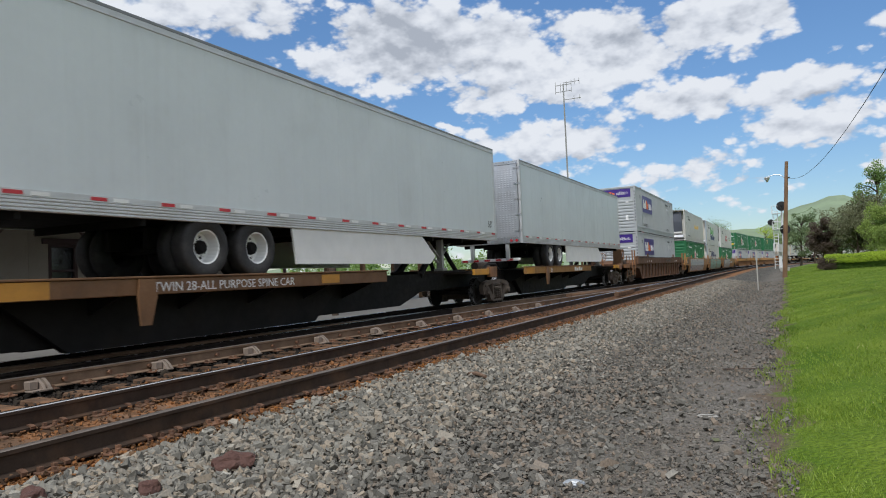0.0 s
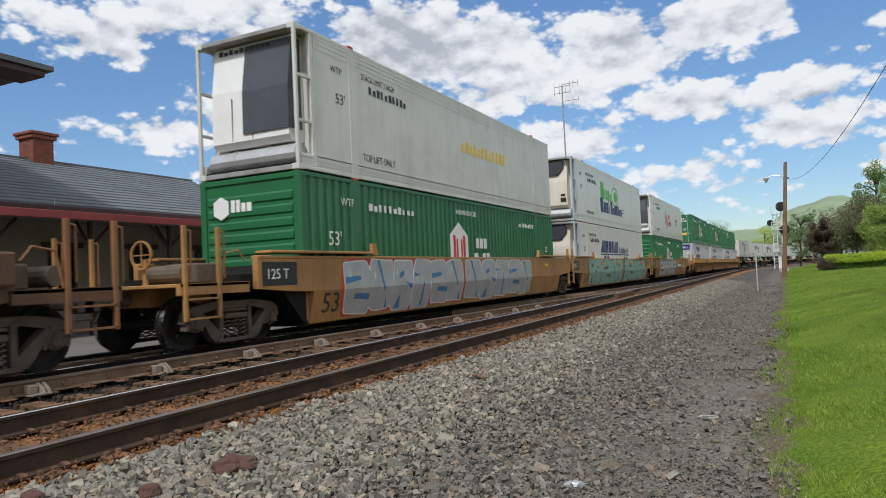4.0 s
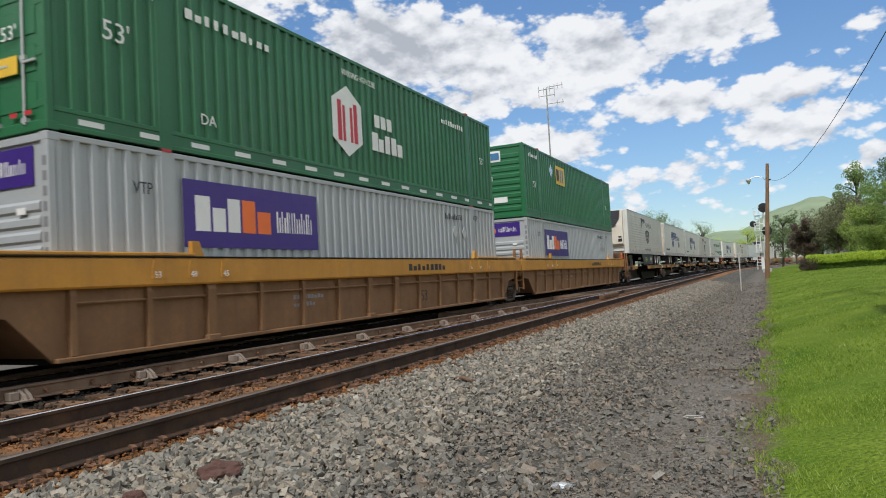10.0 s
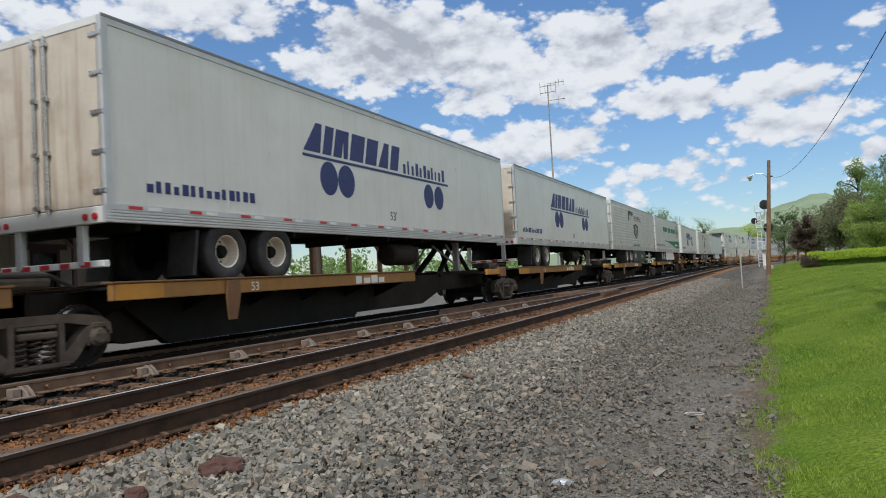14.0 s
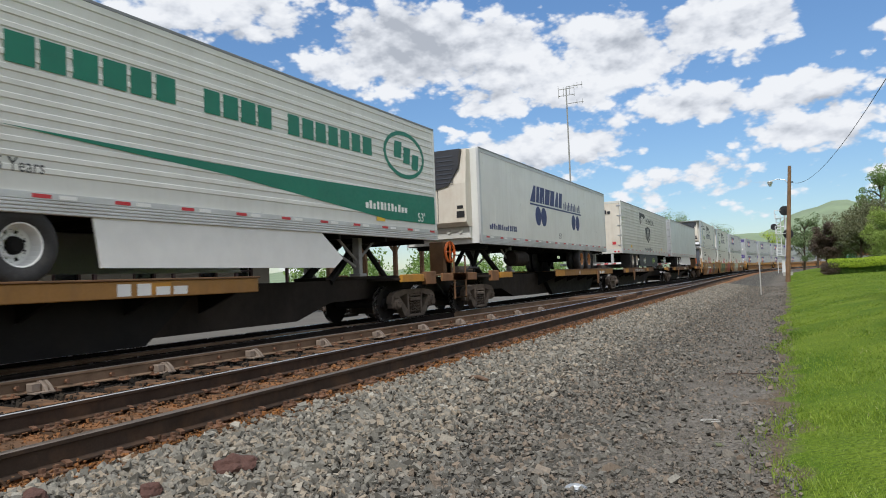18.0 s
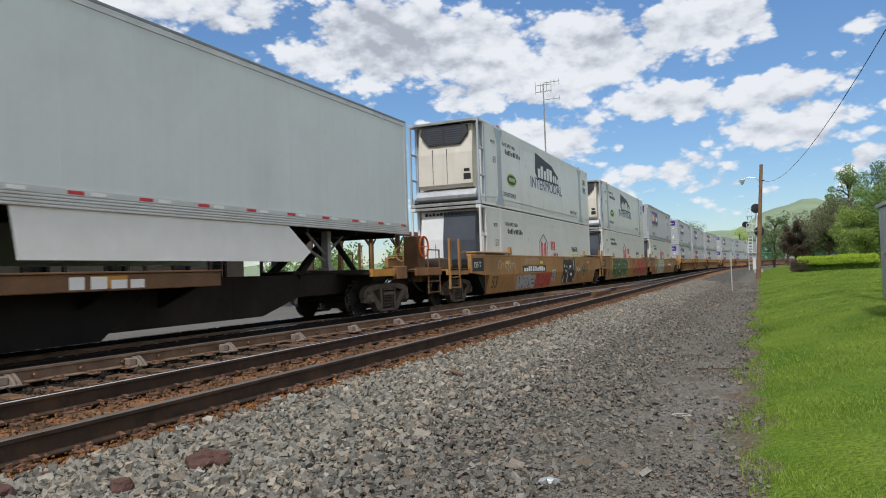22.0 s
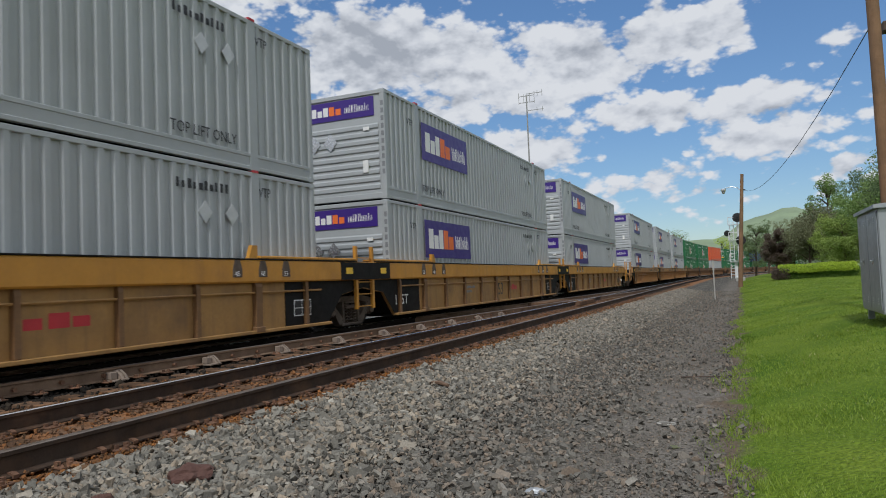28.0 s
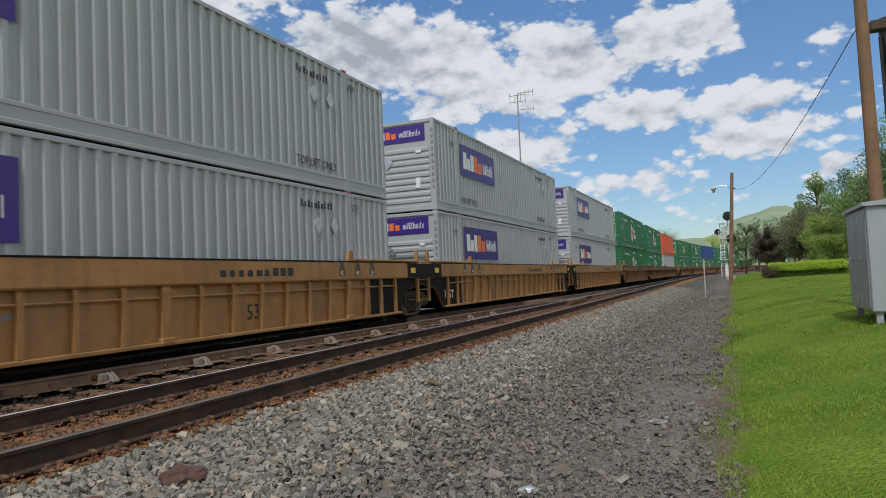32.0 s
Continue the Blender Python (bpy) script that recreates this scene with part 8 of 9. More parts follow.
def marks_w8(car):
    rnd = random.Random(8)
    flat(car, "number_ground", [rect(-4.5, -1.4, 0.88, 1.13)], M["black_paint"], (1.521, 0, 0), depth=0.002)
    flat(car, "number_line", bars(-4.35, -1.5, 0.91, 1.10, 10, rnd, gap=0.35), M["mark_white"], (1.524, 0, 0))
    graffiti(car, -5.1, -2.8, 4, 82, "graf_silver", "black_paint", 0.28, 0.76, wild=0.2)
    graffiti(car, -2.7, -0.5, 3, 86, "graf_red", "black_paint", 0.28, 0.82, wild=0.2)
    flat(car, "spray_block", [rect(-0.42, 0.12, 0.46, 0.95)], M["graf_silver"], (1.522, 0, 0), depth=0.002)
    scribble(car, -0.35, 0.05, 0.5, 0.9, 88, width=0.03)
    graffiti(car, 1.4, 3.6, 4, 83, "black_paint", "mark_white", 0.30, 1.40, wild=0.1)
    scribble(car, -7.1, -5.3, 0.95, 1.36, 84, "graf_cream"), scribble(car, -4.2, -2.4, 1.16, 1.42, 85, "graf_cream"), scribble(car, 3.8, 4.6, 0.75, 1.05, 89, "graf_cream")
    scribble(car, 4.9, 6.4, 0.5, 1.2, 81, "graf_green", width=0.04)


def marks_w9(car):
    graffiti(car, -6.4, -1.2, 6, 91, "graf_green", "graf_yellow", 0.28, 1.46, back="graf_yellow", wild=0.2)
    flat(car, "spray_block", [rect(0.34, 0.95, 1.0, 1.12), rect(0.55, 0.75, 0.62, 1.0), rect(1.1, 1.69, 0.98, 1.10), rect(1.3, 1.5, 0.6, 0.98)], M["graf_red"], (1.522, 0, 0), depth=0.002)
    scribble(car, 1.3, 2.4, 0.40, 0.75, 95, width=0.03), scribble(car, 0.9, 2.6, 1.05, 1.42, 96, width=0.03), scribble(car, 7.3, 8.0, 0.5, 1.3, 97)
    graffiti(car, 2.6, 7.0, 5, 92, "graf_red", "black_paint", 0.32, 1.44, back="black_paint", rim="graf_teal", wild=0.15)


def marks_w10(car):
    graffiti(car, -5.1, -0.7, 5, 102, "graf_cream", "graf_green", 0.28, 1.46, 0.1, back="graf_silver", wild=0.15)
    flat(car, "number_line", bars(2.4, 4.4, 0.9, 1.08, 10, random.Random(14), gap=0.4), M["mark_white"], (1.522, 0, 0))
    scribble(car, 4.9, 6.8, 0.4, 1.30, 103, "graf_teal", 0.045), scribble(car, -6.7, -5.8, 0.5, 1.2, 104, "graf_cream", 0.05), scribble(car, 6.0, 7.0, 0.6, 1.2, 105)


# ---- the make-up of the train, by the middle of each load ----
def put(ob, u, z):
    """Set a load on its car: the first of a kind is used itself, later ones are copies."""
    holder = ob if not ob.get("used") else copy_thing(ob, Matrix())
    if holder is not ob:
        del holder["used"]
    ob["used"] = 1
    LIFT.append((holder, z))
    ROLLING.append((holder, u))
    return holder


LIFT = []
KINDS = {}


def kind(key, make):
    if key not in KINDS:
        KINDS[key] = make()
    return KINDS[key]


def parcel(low):
    def make():
        ob = steel_box("grey_box", "panel", "light grey corrugated container with purple logo panels, in a well" if low else "light grey corrugated container with purple panels, stacked on another")
        parcel_art(ob, low)
        return ob
    return kind(("parcel", low), make)


def green(end, low):
    def make():
        ob = steel_box("green_box", end, "green corrugated container with white shield logo" + (", in a well car" if low else ", stacked on another"))
        green_art(ob, end == "door")
        return ob
    return kind(("green", end, low), make)


def plain(colour, label):
    return kind((colour, label), lambda: steel_box(colour, "rib", label))


def yellow():
    def make():
        ob = steel_box("green_box", "rib", "green corrugated container with yellow square logo on grey one")
        yellow_art(ob)
        return ob
    return kind("yellow", make)


def cold(key, colour, unit, label, art):
    def make():
        ob = cold_box(colour, unit, label)
        art(ob)
        return ob
    return kind(key, make)


def shield_art(ob, mt="mark_red"):
    rnd = random.Random(15)
    flat(ob, "logo_frame", [[p, q, r, s] for p, q, r, s in zip(hexagon(-0.82, 1.45, 0.62, 0.72), hexagon(-0.82, 1.45, 0.62, 0.72)[1:] + hexagon(-0.82, 1.45, 0.62, 0.72)[:1], hexagon(-0.82, 1.45, 0.55, 0.64)[1:] + hexagon(-0.82, 1.45, 0.55, 0.64)[:1], hexagon(-0.82, 1.45, 0.55, 0.64))], M["mark_grey"], (W2 - 0.003, 0, 0))
    flat(ob, "logo_red", [rect(-1.2, -1.05, 1.05, 1.85), rect(-0.6, -0.45, 1.05, 1.85), rect(-1.0, -0.92, 1.05, 1.78), rect(-0.74, -0.66, 1.05, 1.78)], M[mt], (W2 - 0.003, 0, 0))
    flat(ob, "logo_word", bars(0.30, 1.05, 1.50, 1.88, 3, rnd, gap=0.3) + bars(0.15, 1.5, 0.98, 1.36, 5, rnd, gap=0.3), M[mt], (W2 - 0.003, 0, 0))
    lettering(ob, "TEMPERATURE", 0.34, (W2 + 0.002, 3.93, 1.47), M["mark_black"], squeeze=0.55)
    lettering(ob, "CONTROLLED", 0.34, (W2 + 0.002, 3.93, 1.14), M["mark_lime"], squeeze=0.62)


def tiger_art(ob):
    rnd = random.Random(16)
    x = (W2 - 0.003, 0, 0)
    flat(ob, "logo_green", [rect(-2.8, -2.05, 1.42, 2.30), rect(-1.95, -1.75, 1.42, 1.95)] + bars(-1.62, -0.3, 1.42, 1.95, 3, rnd, gap=0.18), M["mark_green"], x)
    flat(ob, "logo_oval", ring(0.55, 1.72, 0.80, 0.56, 0.10), M["mark_green"], x, label="green oval emblem")
    flat(ob, "logo_core", [oval(0.68, 1.74, 0.42, 0.30)], M["mark_green"], x)
    flat(ob, "logo_navy", [rect(-2.95, -2.32, 0.72, 1.46), rect(-2.22, -1.74, 0.72, 1.28), rect(-1.66, -1.18, 0.72, 1.28), rect(-1.08, -0.94, 0.72, 1.46), rect(-0.65, -0.18, 0.72, 1.42)]
         + bars(-0.08, 2.25, 0.72, 1.25, 6, rnd, gap=0.18) + [rect(2.25, 2.85, 1.08, 1.13), rect(2.25, 2.7, 0.9, 0.95)], M["mark_navy"], x)


def dots_low(ob):
    dots_art(ob, W2 - 0.003, -2.15)


def block_up(ob):
    rnd = random.Random(17)
    x = W2 - 0.003
    flat(ob, "logo_shadow", [[(-1.65, 1.78), (-1.30, 1.55), (2.0, 1.55), (1.95, 1.95), (0.9, 2.35), (-1.6, 2.62)]], M["mark_black"], (x, 0, 0))
    flat(ob, "logo_block", bars(-1.28, 0.95, 1.62, 2.15, 5, rnd, gap=0.22) + bars(1.05, 2.0, 1.62, 1.95, 3, rnd, gap=0.25), M["white_box"], (x + 0.004, 0, 0))
    lettering(ob, "INTERMODAL", 0.66, (x + 0.002, -2.4, 1.12), M["mark_navy"], squeeze=1.20)
    lettering(ob, "53FT\nXHC", 0.40, (x + 0.006, 6.8, 2.1), M["mark_black"], squeeze=0.85)
    lettering(ob, "TOP LIFT ONLY", 0.22, (x + 0.002, 3.95, 0.42), M["mark_black"], squeeze=0.9)
    flat(ob, "badge", [oval(-4.75, 1.12, 0.55, 0.24)], M["mark_lime"], (x, 0, 0))
    flat(ob, "badge_inner", [oval(-4.75, 1.12, 0.48, 0.18)], M["mark_black"], (x + 0.004, 0, 0))
    flat(ob, "badge_line", [rect(-5.08, -4.42, 1.06, 1.20)], M["mark_lime"], (x + 0.009, 0, 0))
    for y in (-6.1, 6.1):
        bm = B()
        prism(bm, [(y - 0.45, 0.1), (y + 0.45, 0.1), (y + 0.22, 0.5), (y + 0.20, 2.4), (y + 0.42, 2.8), (y - 0.42, 2.8), (y - 0.20, 2.4), (y - 0.22, 0.5)], W2 - 0.004, W2 + 0.008)
        part("post_plate", bm, M["post_blue"], ob, "bluish grey steel post plate")


def frozen_art(ob):
    rnd = random.Random(18)
    x = W2 + 0.008
    flat(ob, "logo_block", bars(-3.3, -0.6, 3.83, 4.22, 6, rnd, gap=0.2, even=True) + bars(-0.1, 1.6, 3.83, 4.22, 4, rnd, gap=0.2, even=True) + bars(2.0, 5.0, 3.83, 4.22, 7, rnd, gap=0.2, even=True), M["mark_teal"], (x, 0, 0))
    flat(ob, "logo_ring", ring(6.45, 4.05, 1.0, 0.58, 0.10), M["mark_teal"], (x, 0, 0))
    flat(ob, "logo_inner", [rect(5.92, 6.26, 3.95, 4.35, 0.05), rect(6.36, 6.68, 3.85, 4.25, 0.05), rect(6.78, 7.10, 3.74, 4.12, 0.05)], M["mark_teal"], (x, 0, 0))
    flat(ob, "swoosh", [[(-3.4, 3.06), (0.0, 3.02), (3.5, 3.06), (7.95, 3.14), (7.95, 2.42), (5.5, 2.42), (3.5, 2.60), (0.5, 2.86)]], M["mark_teal"], (x, 0, 0), label="dark green sweeping stripe")
    flat(ob, "web_line", bars(4.6, 6.5, 2.62, 2.80, 12, rnd, gap=0.4), M["mark_white"], (x + 0.005, 0, 0))
    lettering(ob, "Refrigerated Transportation Solutions for Over 65 Years", 0.25, (x + 0.001, -7.55, 2.50), M["mark_black"], squeeze=0.82)
    lettering(ob, "53'", 0.32, (x + 0.006, 7.0, 2.45), M["mark_white"])


U = {"T0": 4.70, "T1": 23.30, "W1": 44.84, "W2": 68.45, "W3": 88.02, "W4": 107.98, "W5": 132.20, "W6": 152.22, "W7": 171.95, "R1": 193.45, "R2": 211.75, "R3": 229.25,
     "R4": 246.55, "R5": 263.95, "R6": 283.05, "R7": 303.10, "R8": 321.45, "W8": 342.82, "W9": 362.35, "W10": 381.55, "W11": 405.25, "W12": 424.75, "W13": 444.25, "W14": 468.2,
     "W15": 487.75, "W16": 507.2, "W17": 526.7, "W18": 546.2, "W19": 565.6, "W20": 589.5, "W21": 609.0, "W22": 628.5, "W23": 648.5, "W24": 667.5, "W25": 687.0, "W26": 711.0}


def at(key):
    return U[key] + L2


def build_train():
    # two trailers of a spine car
    def plain_53(ob):
        lettering(ob, "53'", 0.28, (W2 + 0.003, 7.4, 2.42), M["mark_black"])
    spine_car(at("T0"), 1, -10.2, label="black spine car with rusty yellow edge beam", words="TWIN 28-ALL PURPOSE SPINE CAR", beam="spine_brown")
    trailer(at("T0"), "white_side", art=plain_53, wheels=(-4.43, -3.24), label="plain white semi-trailer with side skirt on a spine car")
    spine_car(at("T1"), 1, -10.2, back_y=7.4, label="black spine car with rusty yellow edge beam")
    trailer(at("T1"), "white_side", wheels=(-4.80, -3.60), label="plain white trailer with quilted stainless steel rear doors")
    # a single brown well car
    well_car(at("W1"), "rib", "well_dark", "well_dark", True, True, False, label="brown ribbed well car with yellow end ladders, dirty", dark_end=False)
    put(parcel(True), at("W1"), ZA), put(parcel(False), at("W1"), ZB)
    # three smooth units with graffiti
    well_car(at("W2"), "smooth", "well_tan", "well_tan", True, False, True, "tan smooth well car covered with blue and silver graffiti", marks_w2)
    put(green("rib", True), at("W2"), ZA)
    put(cold("c2", "white_old", "slate", "old white refrigerated container with dark slate cooling machine", lambda o: flat(o, "logo_word", bars(-0.4, 3.2, 1.4, 1.75, 12, random.Random(2), gap=0.4), M["mark_yellow"], (W2 - 0.003, 0, 0))), at("W2"), ZB)
    well_car(at("W3"), "smooth", "well_tan", "well_tan", False, False, True, "well car covered with large turquoise and brown graffiti", marks_w3)
    put(cold("c3", "white_box", "hex", "white refrigerated container with dark blue block letters and dots", dots_low), at("W3"), ZA)
    put(cold("c3b", "white_box", "hex", "white refrigerated container with green and blue logo, stacked", tiger_art), at("W3"), ZB)
    well_car(at("W4"), "smooth", "well_tan", "well_tan", False, True, False, "tan smooth-sided well car with silver and blue graffiti", marks_w4)
    put(green("rib", True), at("W4"), ZA)
    put(cold("c4", "white_box", "slate", "white refrigerated container with red logo on a green one", lambda o: (shield_art(o), lettering(o, "53'", 0.34, (W2 + 0.002, 7.2, 1.28), M["mark_black"]))), at("W4"), ZB)
    # three ribbed units
    for k, key in enumerate(("W5", "W6", "W7")):
        well_car(at(key), "rib", "well_brown", "chord_yellow", k == 0, k == 2, k < 2, "brown ribbed well car with a yellow top rail, weathered", dark_end=False)
        put(parcel(True), at(key), ZA)
        put(yellow() if k == 2 else green("door", False), at(key), ZB)
    # five spine units
    blocks = lambda ob: block_art(ob, W2 + 0.007, 0.0)
    dots = lambda ob: (dots_art(ob, W2 - 0.003), lettering(ob, "53'", 0.3, (W2 - 0.003, 0.0, 2.42), M["mark_black"]),
                       flat(ob, "web_line", bars(-7.35, -4.9, 2.48, 2.66, 14, random.Random(1), gap=0.4), M["mark_navy"], (W2 - 0.003, 0, 0)))
    spine_car(at("R1"), -1, -7.9, True, label="black spine car with rusty yellow edge beams, dirty")
    trailer(at("R1"), "white_old", False, True, art=blocks, low="black", wheels=(-4.84, -3.64), doors="white_old", label="off-white ribbed trailer with black shield emblem and cooling machine")
    for key in ("R2", "R3"):
        spine_car(at(key), label="black spine car with rusty yellow edge beams, dirty")
        trailer(at(key), "white_box", True, False, False, "door_rust", (-5.68, -4.38), dots, "white trailer with dark blue blocks, dots and rusty rear doors", RIM_STEEL)
    spine_car(at("R4"), 1, -9.0, label="black spine car with rusty yellow edge beams, dirty")
    trailer(at("R4"), "white_old", True, True, art=blocks, low="black", doors="white_old", shift=0.25, wheels=(-3.60, -2.30), label="off-white ribbed trailer with black shield emblem and black skirt", rims=RIM_STEEL)
    spine_car(at("R5"), 1, -9.07, back_y=7.05, label="black spine car with rusty yellow edge beams, dirty")
    trailer(at("R5"), "white_box", True, True, art=frozen_art, wheels=(-4.3, -3.1), label="white ribbed trailer with dark green lettering, ring and sweeping stripe")
    # three more
    spine_car(at("R6"), -1, -7.9, True, label="black spine car with rusty yellow edge beams, dirty")
    trailer(at("R6"), "white_box", False, False, False, "white_old", (-4.6, -3.35), dots, "white trailer with dark blue blocks, dots and cooling machine", RIM_RUST, tank=3.9)
    spine_car(at("R7"), 1, -9.97, label="black spine car with rusty brown edge beams, dirty", words="TWIN 28-ALL PURPOSE SPINE CAR", beam="spine_brown")
    trailer(at("R7"), "white_old", True, True, art=blocks, low="black", doors="cream", wheels=(-5.21, -3.94), label="off-white ribbed trailer with black shield emblem and cream rear doors", rims=RIM_STEEL)
    spine_car(at("R8"), 1, -9.3, back_y=7.2, label="black spine car with dark rusty edge beams, dirty", beam="spine_brown")
    trailer(at("R8"), "white_side", wheels=(-4.80, -3.55), label="plain white trailer with quilted steel doors and side skirt")
    # three smooth units
    for k, (key, mk) in enumerate((("W8", marks_w8), ("W9", marks_w9), ("W10", marks_w10))):
        well_car(at(key), "smooth", "well_tan", "well_tan", k == 0, k == 2, k < 2, ("tan smooth-sided well car with black graffiti tags", "tan smooth well car with green, yellow and red graffiti", "tan smooth-sided well car with pale green graffiti")[k], mk)
        put(cold("c8", "white_box", "slate", "white refrigerated container with red logo and slate cooling machine", shield_art), at(key), ZA)
        if k < 2:
            put(cold("c8b", "white_box", "hex", "white refrigerated container with black block logo, stacked", block_up), at(key), ZB)
        else:
            put(parcel(False), at(key), ZB)
    # yellow well cars with grey containers
    for k, key in enumerate(("W11", "W12", "W13", "W14", "W15", "W16")):
        well_car(at(key), "rib", "well_yellow" if k < 3 else "well_tan", "chord_yellow" if k < 3 else "well_tan", k % 3 == 0, k % 3 == 2, k % 3 < 2, "yellow ribbed well car with bright top rail, weathered" if k < 3 else "dirty tan ribbed well car, heavily weathered")
        put(parcel(True), at(key), ZA), put(parcel(False), at(key), ZB)
    # green ones behind
    for k, key in enumerate(("W17", "W18", "W19", "W20", "W21", "W22", "W23", "W24", "W25", "W26")):
        well_car(at(key), "rib", "well_brown", "well_brown", k % 3 == 0, k % 3 == 2, k % 3 < 2, "brown ribbed well car seen far down the line")
        if key == "W19":
            put(plain("grey_box", "plain light grey container, in a well car"), at(key), ZA)
            put(plain("orange_box", "plain orange container, stacked on a grey one"), at(key), ZB)
        elif key == "W26":
            pass
        else:
            put(green("rib", True), at(key), ZA)
            if key == "W22":
                put(plain("blue_box", "plain dark blue container, stacked on a green one"), at(key), ZB)
            elif key != "W25":
                put(green("door", False), at(key), ZB)


build_train()
for ob, z in LIFT:
    for c in ob.children:
        c.matrix_basis = Matrix.Translation((0, 0, z)) @ c.matrix_basis
for ob in bpy.data.objects:
    if "used" in ob:
        del ob["used"]


def spin_wheels():
    """Wheels turn while they roll past; each wheelset stands still in its truck before and after."""
    for w, u, s in WHEELS:
        times = [k / 30 for k in range(0, 961) if -4.0 < u - gone(k / 30) < 34.0]
        rest = pose(0, s, 0.42)
        if len(times) < 2:
            continue
        rows = [] if times[0] == 0 else [(0, rest)]
        a0 = gone(times[0])
        for t in times:
            rows.append((t, rest @ Matrix.Rotation((gone(t) - a0) / 0.42, 4, "X")))
        if times[-1] < 32:
            rows.append((32, rows[-1][1]))
        walk(w, rows)


# ---- ballast, ties, grass: the small pieces ----
def stones(name, n, place, size, material, label, seed):
    """Many broken stones, each a squashed and cut lump."""
    rng = np.random.default_rng(seed)
    bv = np.array([(x, y, z) for z in (-1, 1) for y in (-1, 1) for x in (-1, 1)], float) * 0.72
    bf = np.array([(0, 2, 3), (0, 3, 1), (4, 5, 7), (4, 7, 6), (0, 1, 5), (0, 5, 4), (2, 6, 7), (2, 7, 3), (0, 4, 6), (0, 6, 2), (1, 3, 7), (1, 7, 5)])
    p = place(rng, n)
    n = len(p)
    kinds = bv[None] * rng.uniform(0.45, 1.4, (40, len(bv), 3))
    k = rng.integers(0, 40, n)
    v = kinds[k] * (size * rng.lognormal(0, 0.33, (n, 1, 1))) * rng.uniform([0.8, 0.6, 0.35], [1.3, 1.0, 0.8], (n, 1, 3))
    q = rng.normal(size=(n, 4)) * np.array([1, 0.45, 0.45, 1])
    q /= np.linalg.norm(q, axis=1, keepdims=True)
    w, x, y, z = q.T
    R = np.stack([1 - 2 * (y * y + z * z), 2 * (x * y - z * w), 2 * (x * z + y * w), 2 * (x * y + z * w), 1 - 2 * (x * x + z * z), 2 * (y * z - x * w), 2 * (x * z - y * w), 2 * (y * z + x * w), 1 - 2 * (x * x + y * y)], -1).reshape(n, 3, 3)
    v = np.einsum("nij,nkj->nki", R, v) + p[:, None]
    f = bf[None] + (np.arange(n) * len(bv))[:, None, None]
    return tagged(sheet(name, v.reshape(-1, 3), f.reshape(-1, 3), material), label, "gravel", kind="stuff")


def stone_material(name, lo, hi, warm):
    m = bpy.data.materials.new(name)
    m.use_nodes = True
    nt = m.node_tree
    N, L = nt.nodes.new, nt.links.new
    b = nt.nodes["Principled BSDF"]
    b.inputs["Roughness"].default_value = 0.95
    b.inputs["Specular IOR Level"].default_value = 0.15
    g = N("ShaderNodeNewGeometry")
    r = N("ShaderNodeValToRGB")
    r.color_ramp.elements[0].color, r.color_ramp.elements[1].color = (*lo, 1), (*hi, 1)
    for at, col in ((0.55, tuple((a + c) / 2 for a, c in zip(lo, hi))), (0.93, warm)):
        e = r.color_ramp.elements.new(at)
        e.color = (*col, 1)
    L(g.outputs["Random Per Island"], r.inputs[0])
    tc, n = N("ShaderNodeTexCoord"), N("ShaderNodeTexNoise")
    n.inputs["Scale"].default_value, n.inputs["Detail"].default_value = 70.0, 5.0
    L(tc.outputs["Object"], n.inputs["Vector"])
    x = N("ShaderNodeMix")
    x.data_type, x.blend_type = "RGBA", "MULTIPLY"
    x.inputs["Factor"].default_value = 0.65
    L(r.outputs[0], x.inputs["A"]), L(n.outputs["Fac"], x.inputs["B"])
    bright = N("ShaderNodeHueSaturation")
    bright.inputs["Value"].default_value = 1.25
    bright.inputs["Saturation"].default_value = 1.1
    L(x.outputs["Result"], bright.inputs["Color"])
    L(bright.outputs[0], b.inputs["Base Color"])
    return m


def on_ground(x, y, lift):
    d = x - X0
    return np.interp(d, PROF_D, PROF_Z) + lift


def shoulder(rng, n):
    y = 1.8 + 52 * rng.uniform(0, 1, n) ** 2.3
    y = np.where(rng.uniform(0, 1, n) < 0.10, rng.uniform(-6.0, 1.9, n), y)
    d = rng.uniform(5.35, 7.1, n)
    keep = rng.uniform(0, 1, n) < np.interp(d, [5.35, 5.6, 6.1, 7.1], [0.4, 1.0, 1.0, 0.1])
    x, y = (X0 + d)[keep], y[keep]
    return np.stack([x, y, on_ground(x, y, rng.uniform(-0.002, 0.045, len(x)))], -1)


def slope_foot(rng, n):
    y = 1.8 + 52 * rng.uniform(0, 1, n) ** 2.3
    y = np.where(rng.uniform(0, 1, n) < 0.10, rng.uniform(-6.0, 1.9, n), y)
    d = rng.uniform(6.2, 9.4, n)
    keep = rng.uniform(0, 1, n) < np.interp(d, [6.2, 7.1, 7.7, 8.3, 8.7, 9.4], [0.25, 1.0, 0.85, 0.28, 0.10, 0.20])
    x, y = (X0 + d)[keep], y[keep]
    return np.stack([x, y, on_ground(x, y, rng.uniform(-0.004, 0.030, len(x)))], -1)


def between(rng, n):
    y = 1.5 + 34 * rng.uniform(0, 1, n) ** 1.7
    x = X0 + rng.uniform(2.2, 5.5, n)
    return np.stack([x, y, on_ground(x, y, rng.uniform(0.0, 0.05, n))], -1)


def path_bits(rng, n):
    y = 3.0 + 45 * rng.uniform(0, 1, n) ** 2.2
    y = np.where(rng.uniform(0, 1, n) < 0.12, rng.uniform(-6.0, 3.1, n), y)
    x = X0 + rng.uniform(7.2, 9.6, n)
    return np.stack([x, y, on_ground(x, y, rng.uniform(-0.004, 0.006, n))], -1)


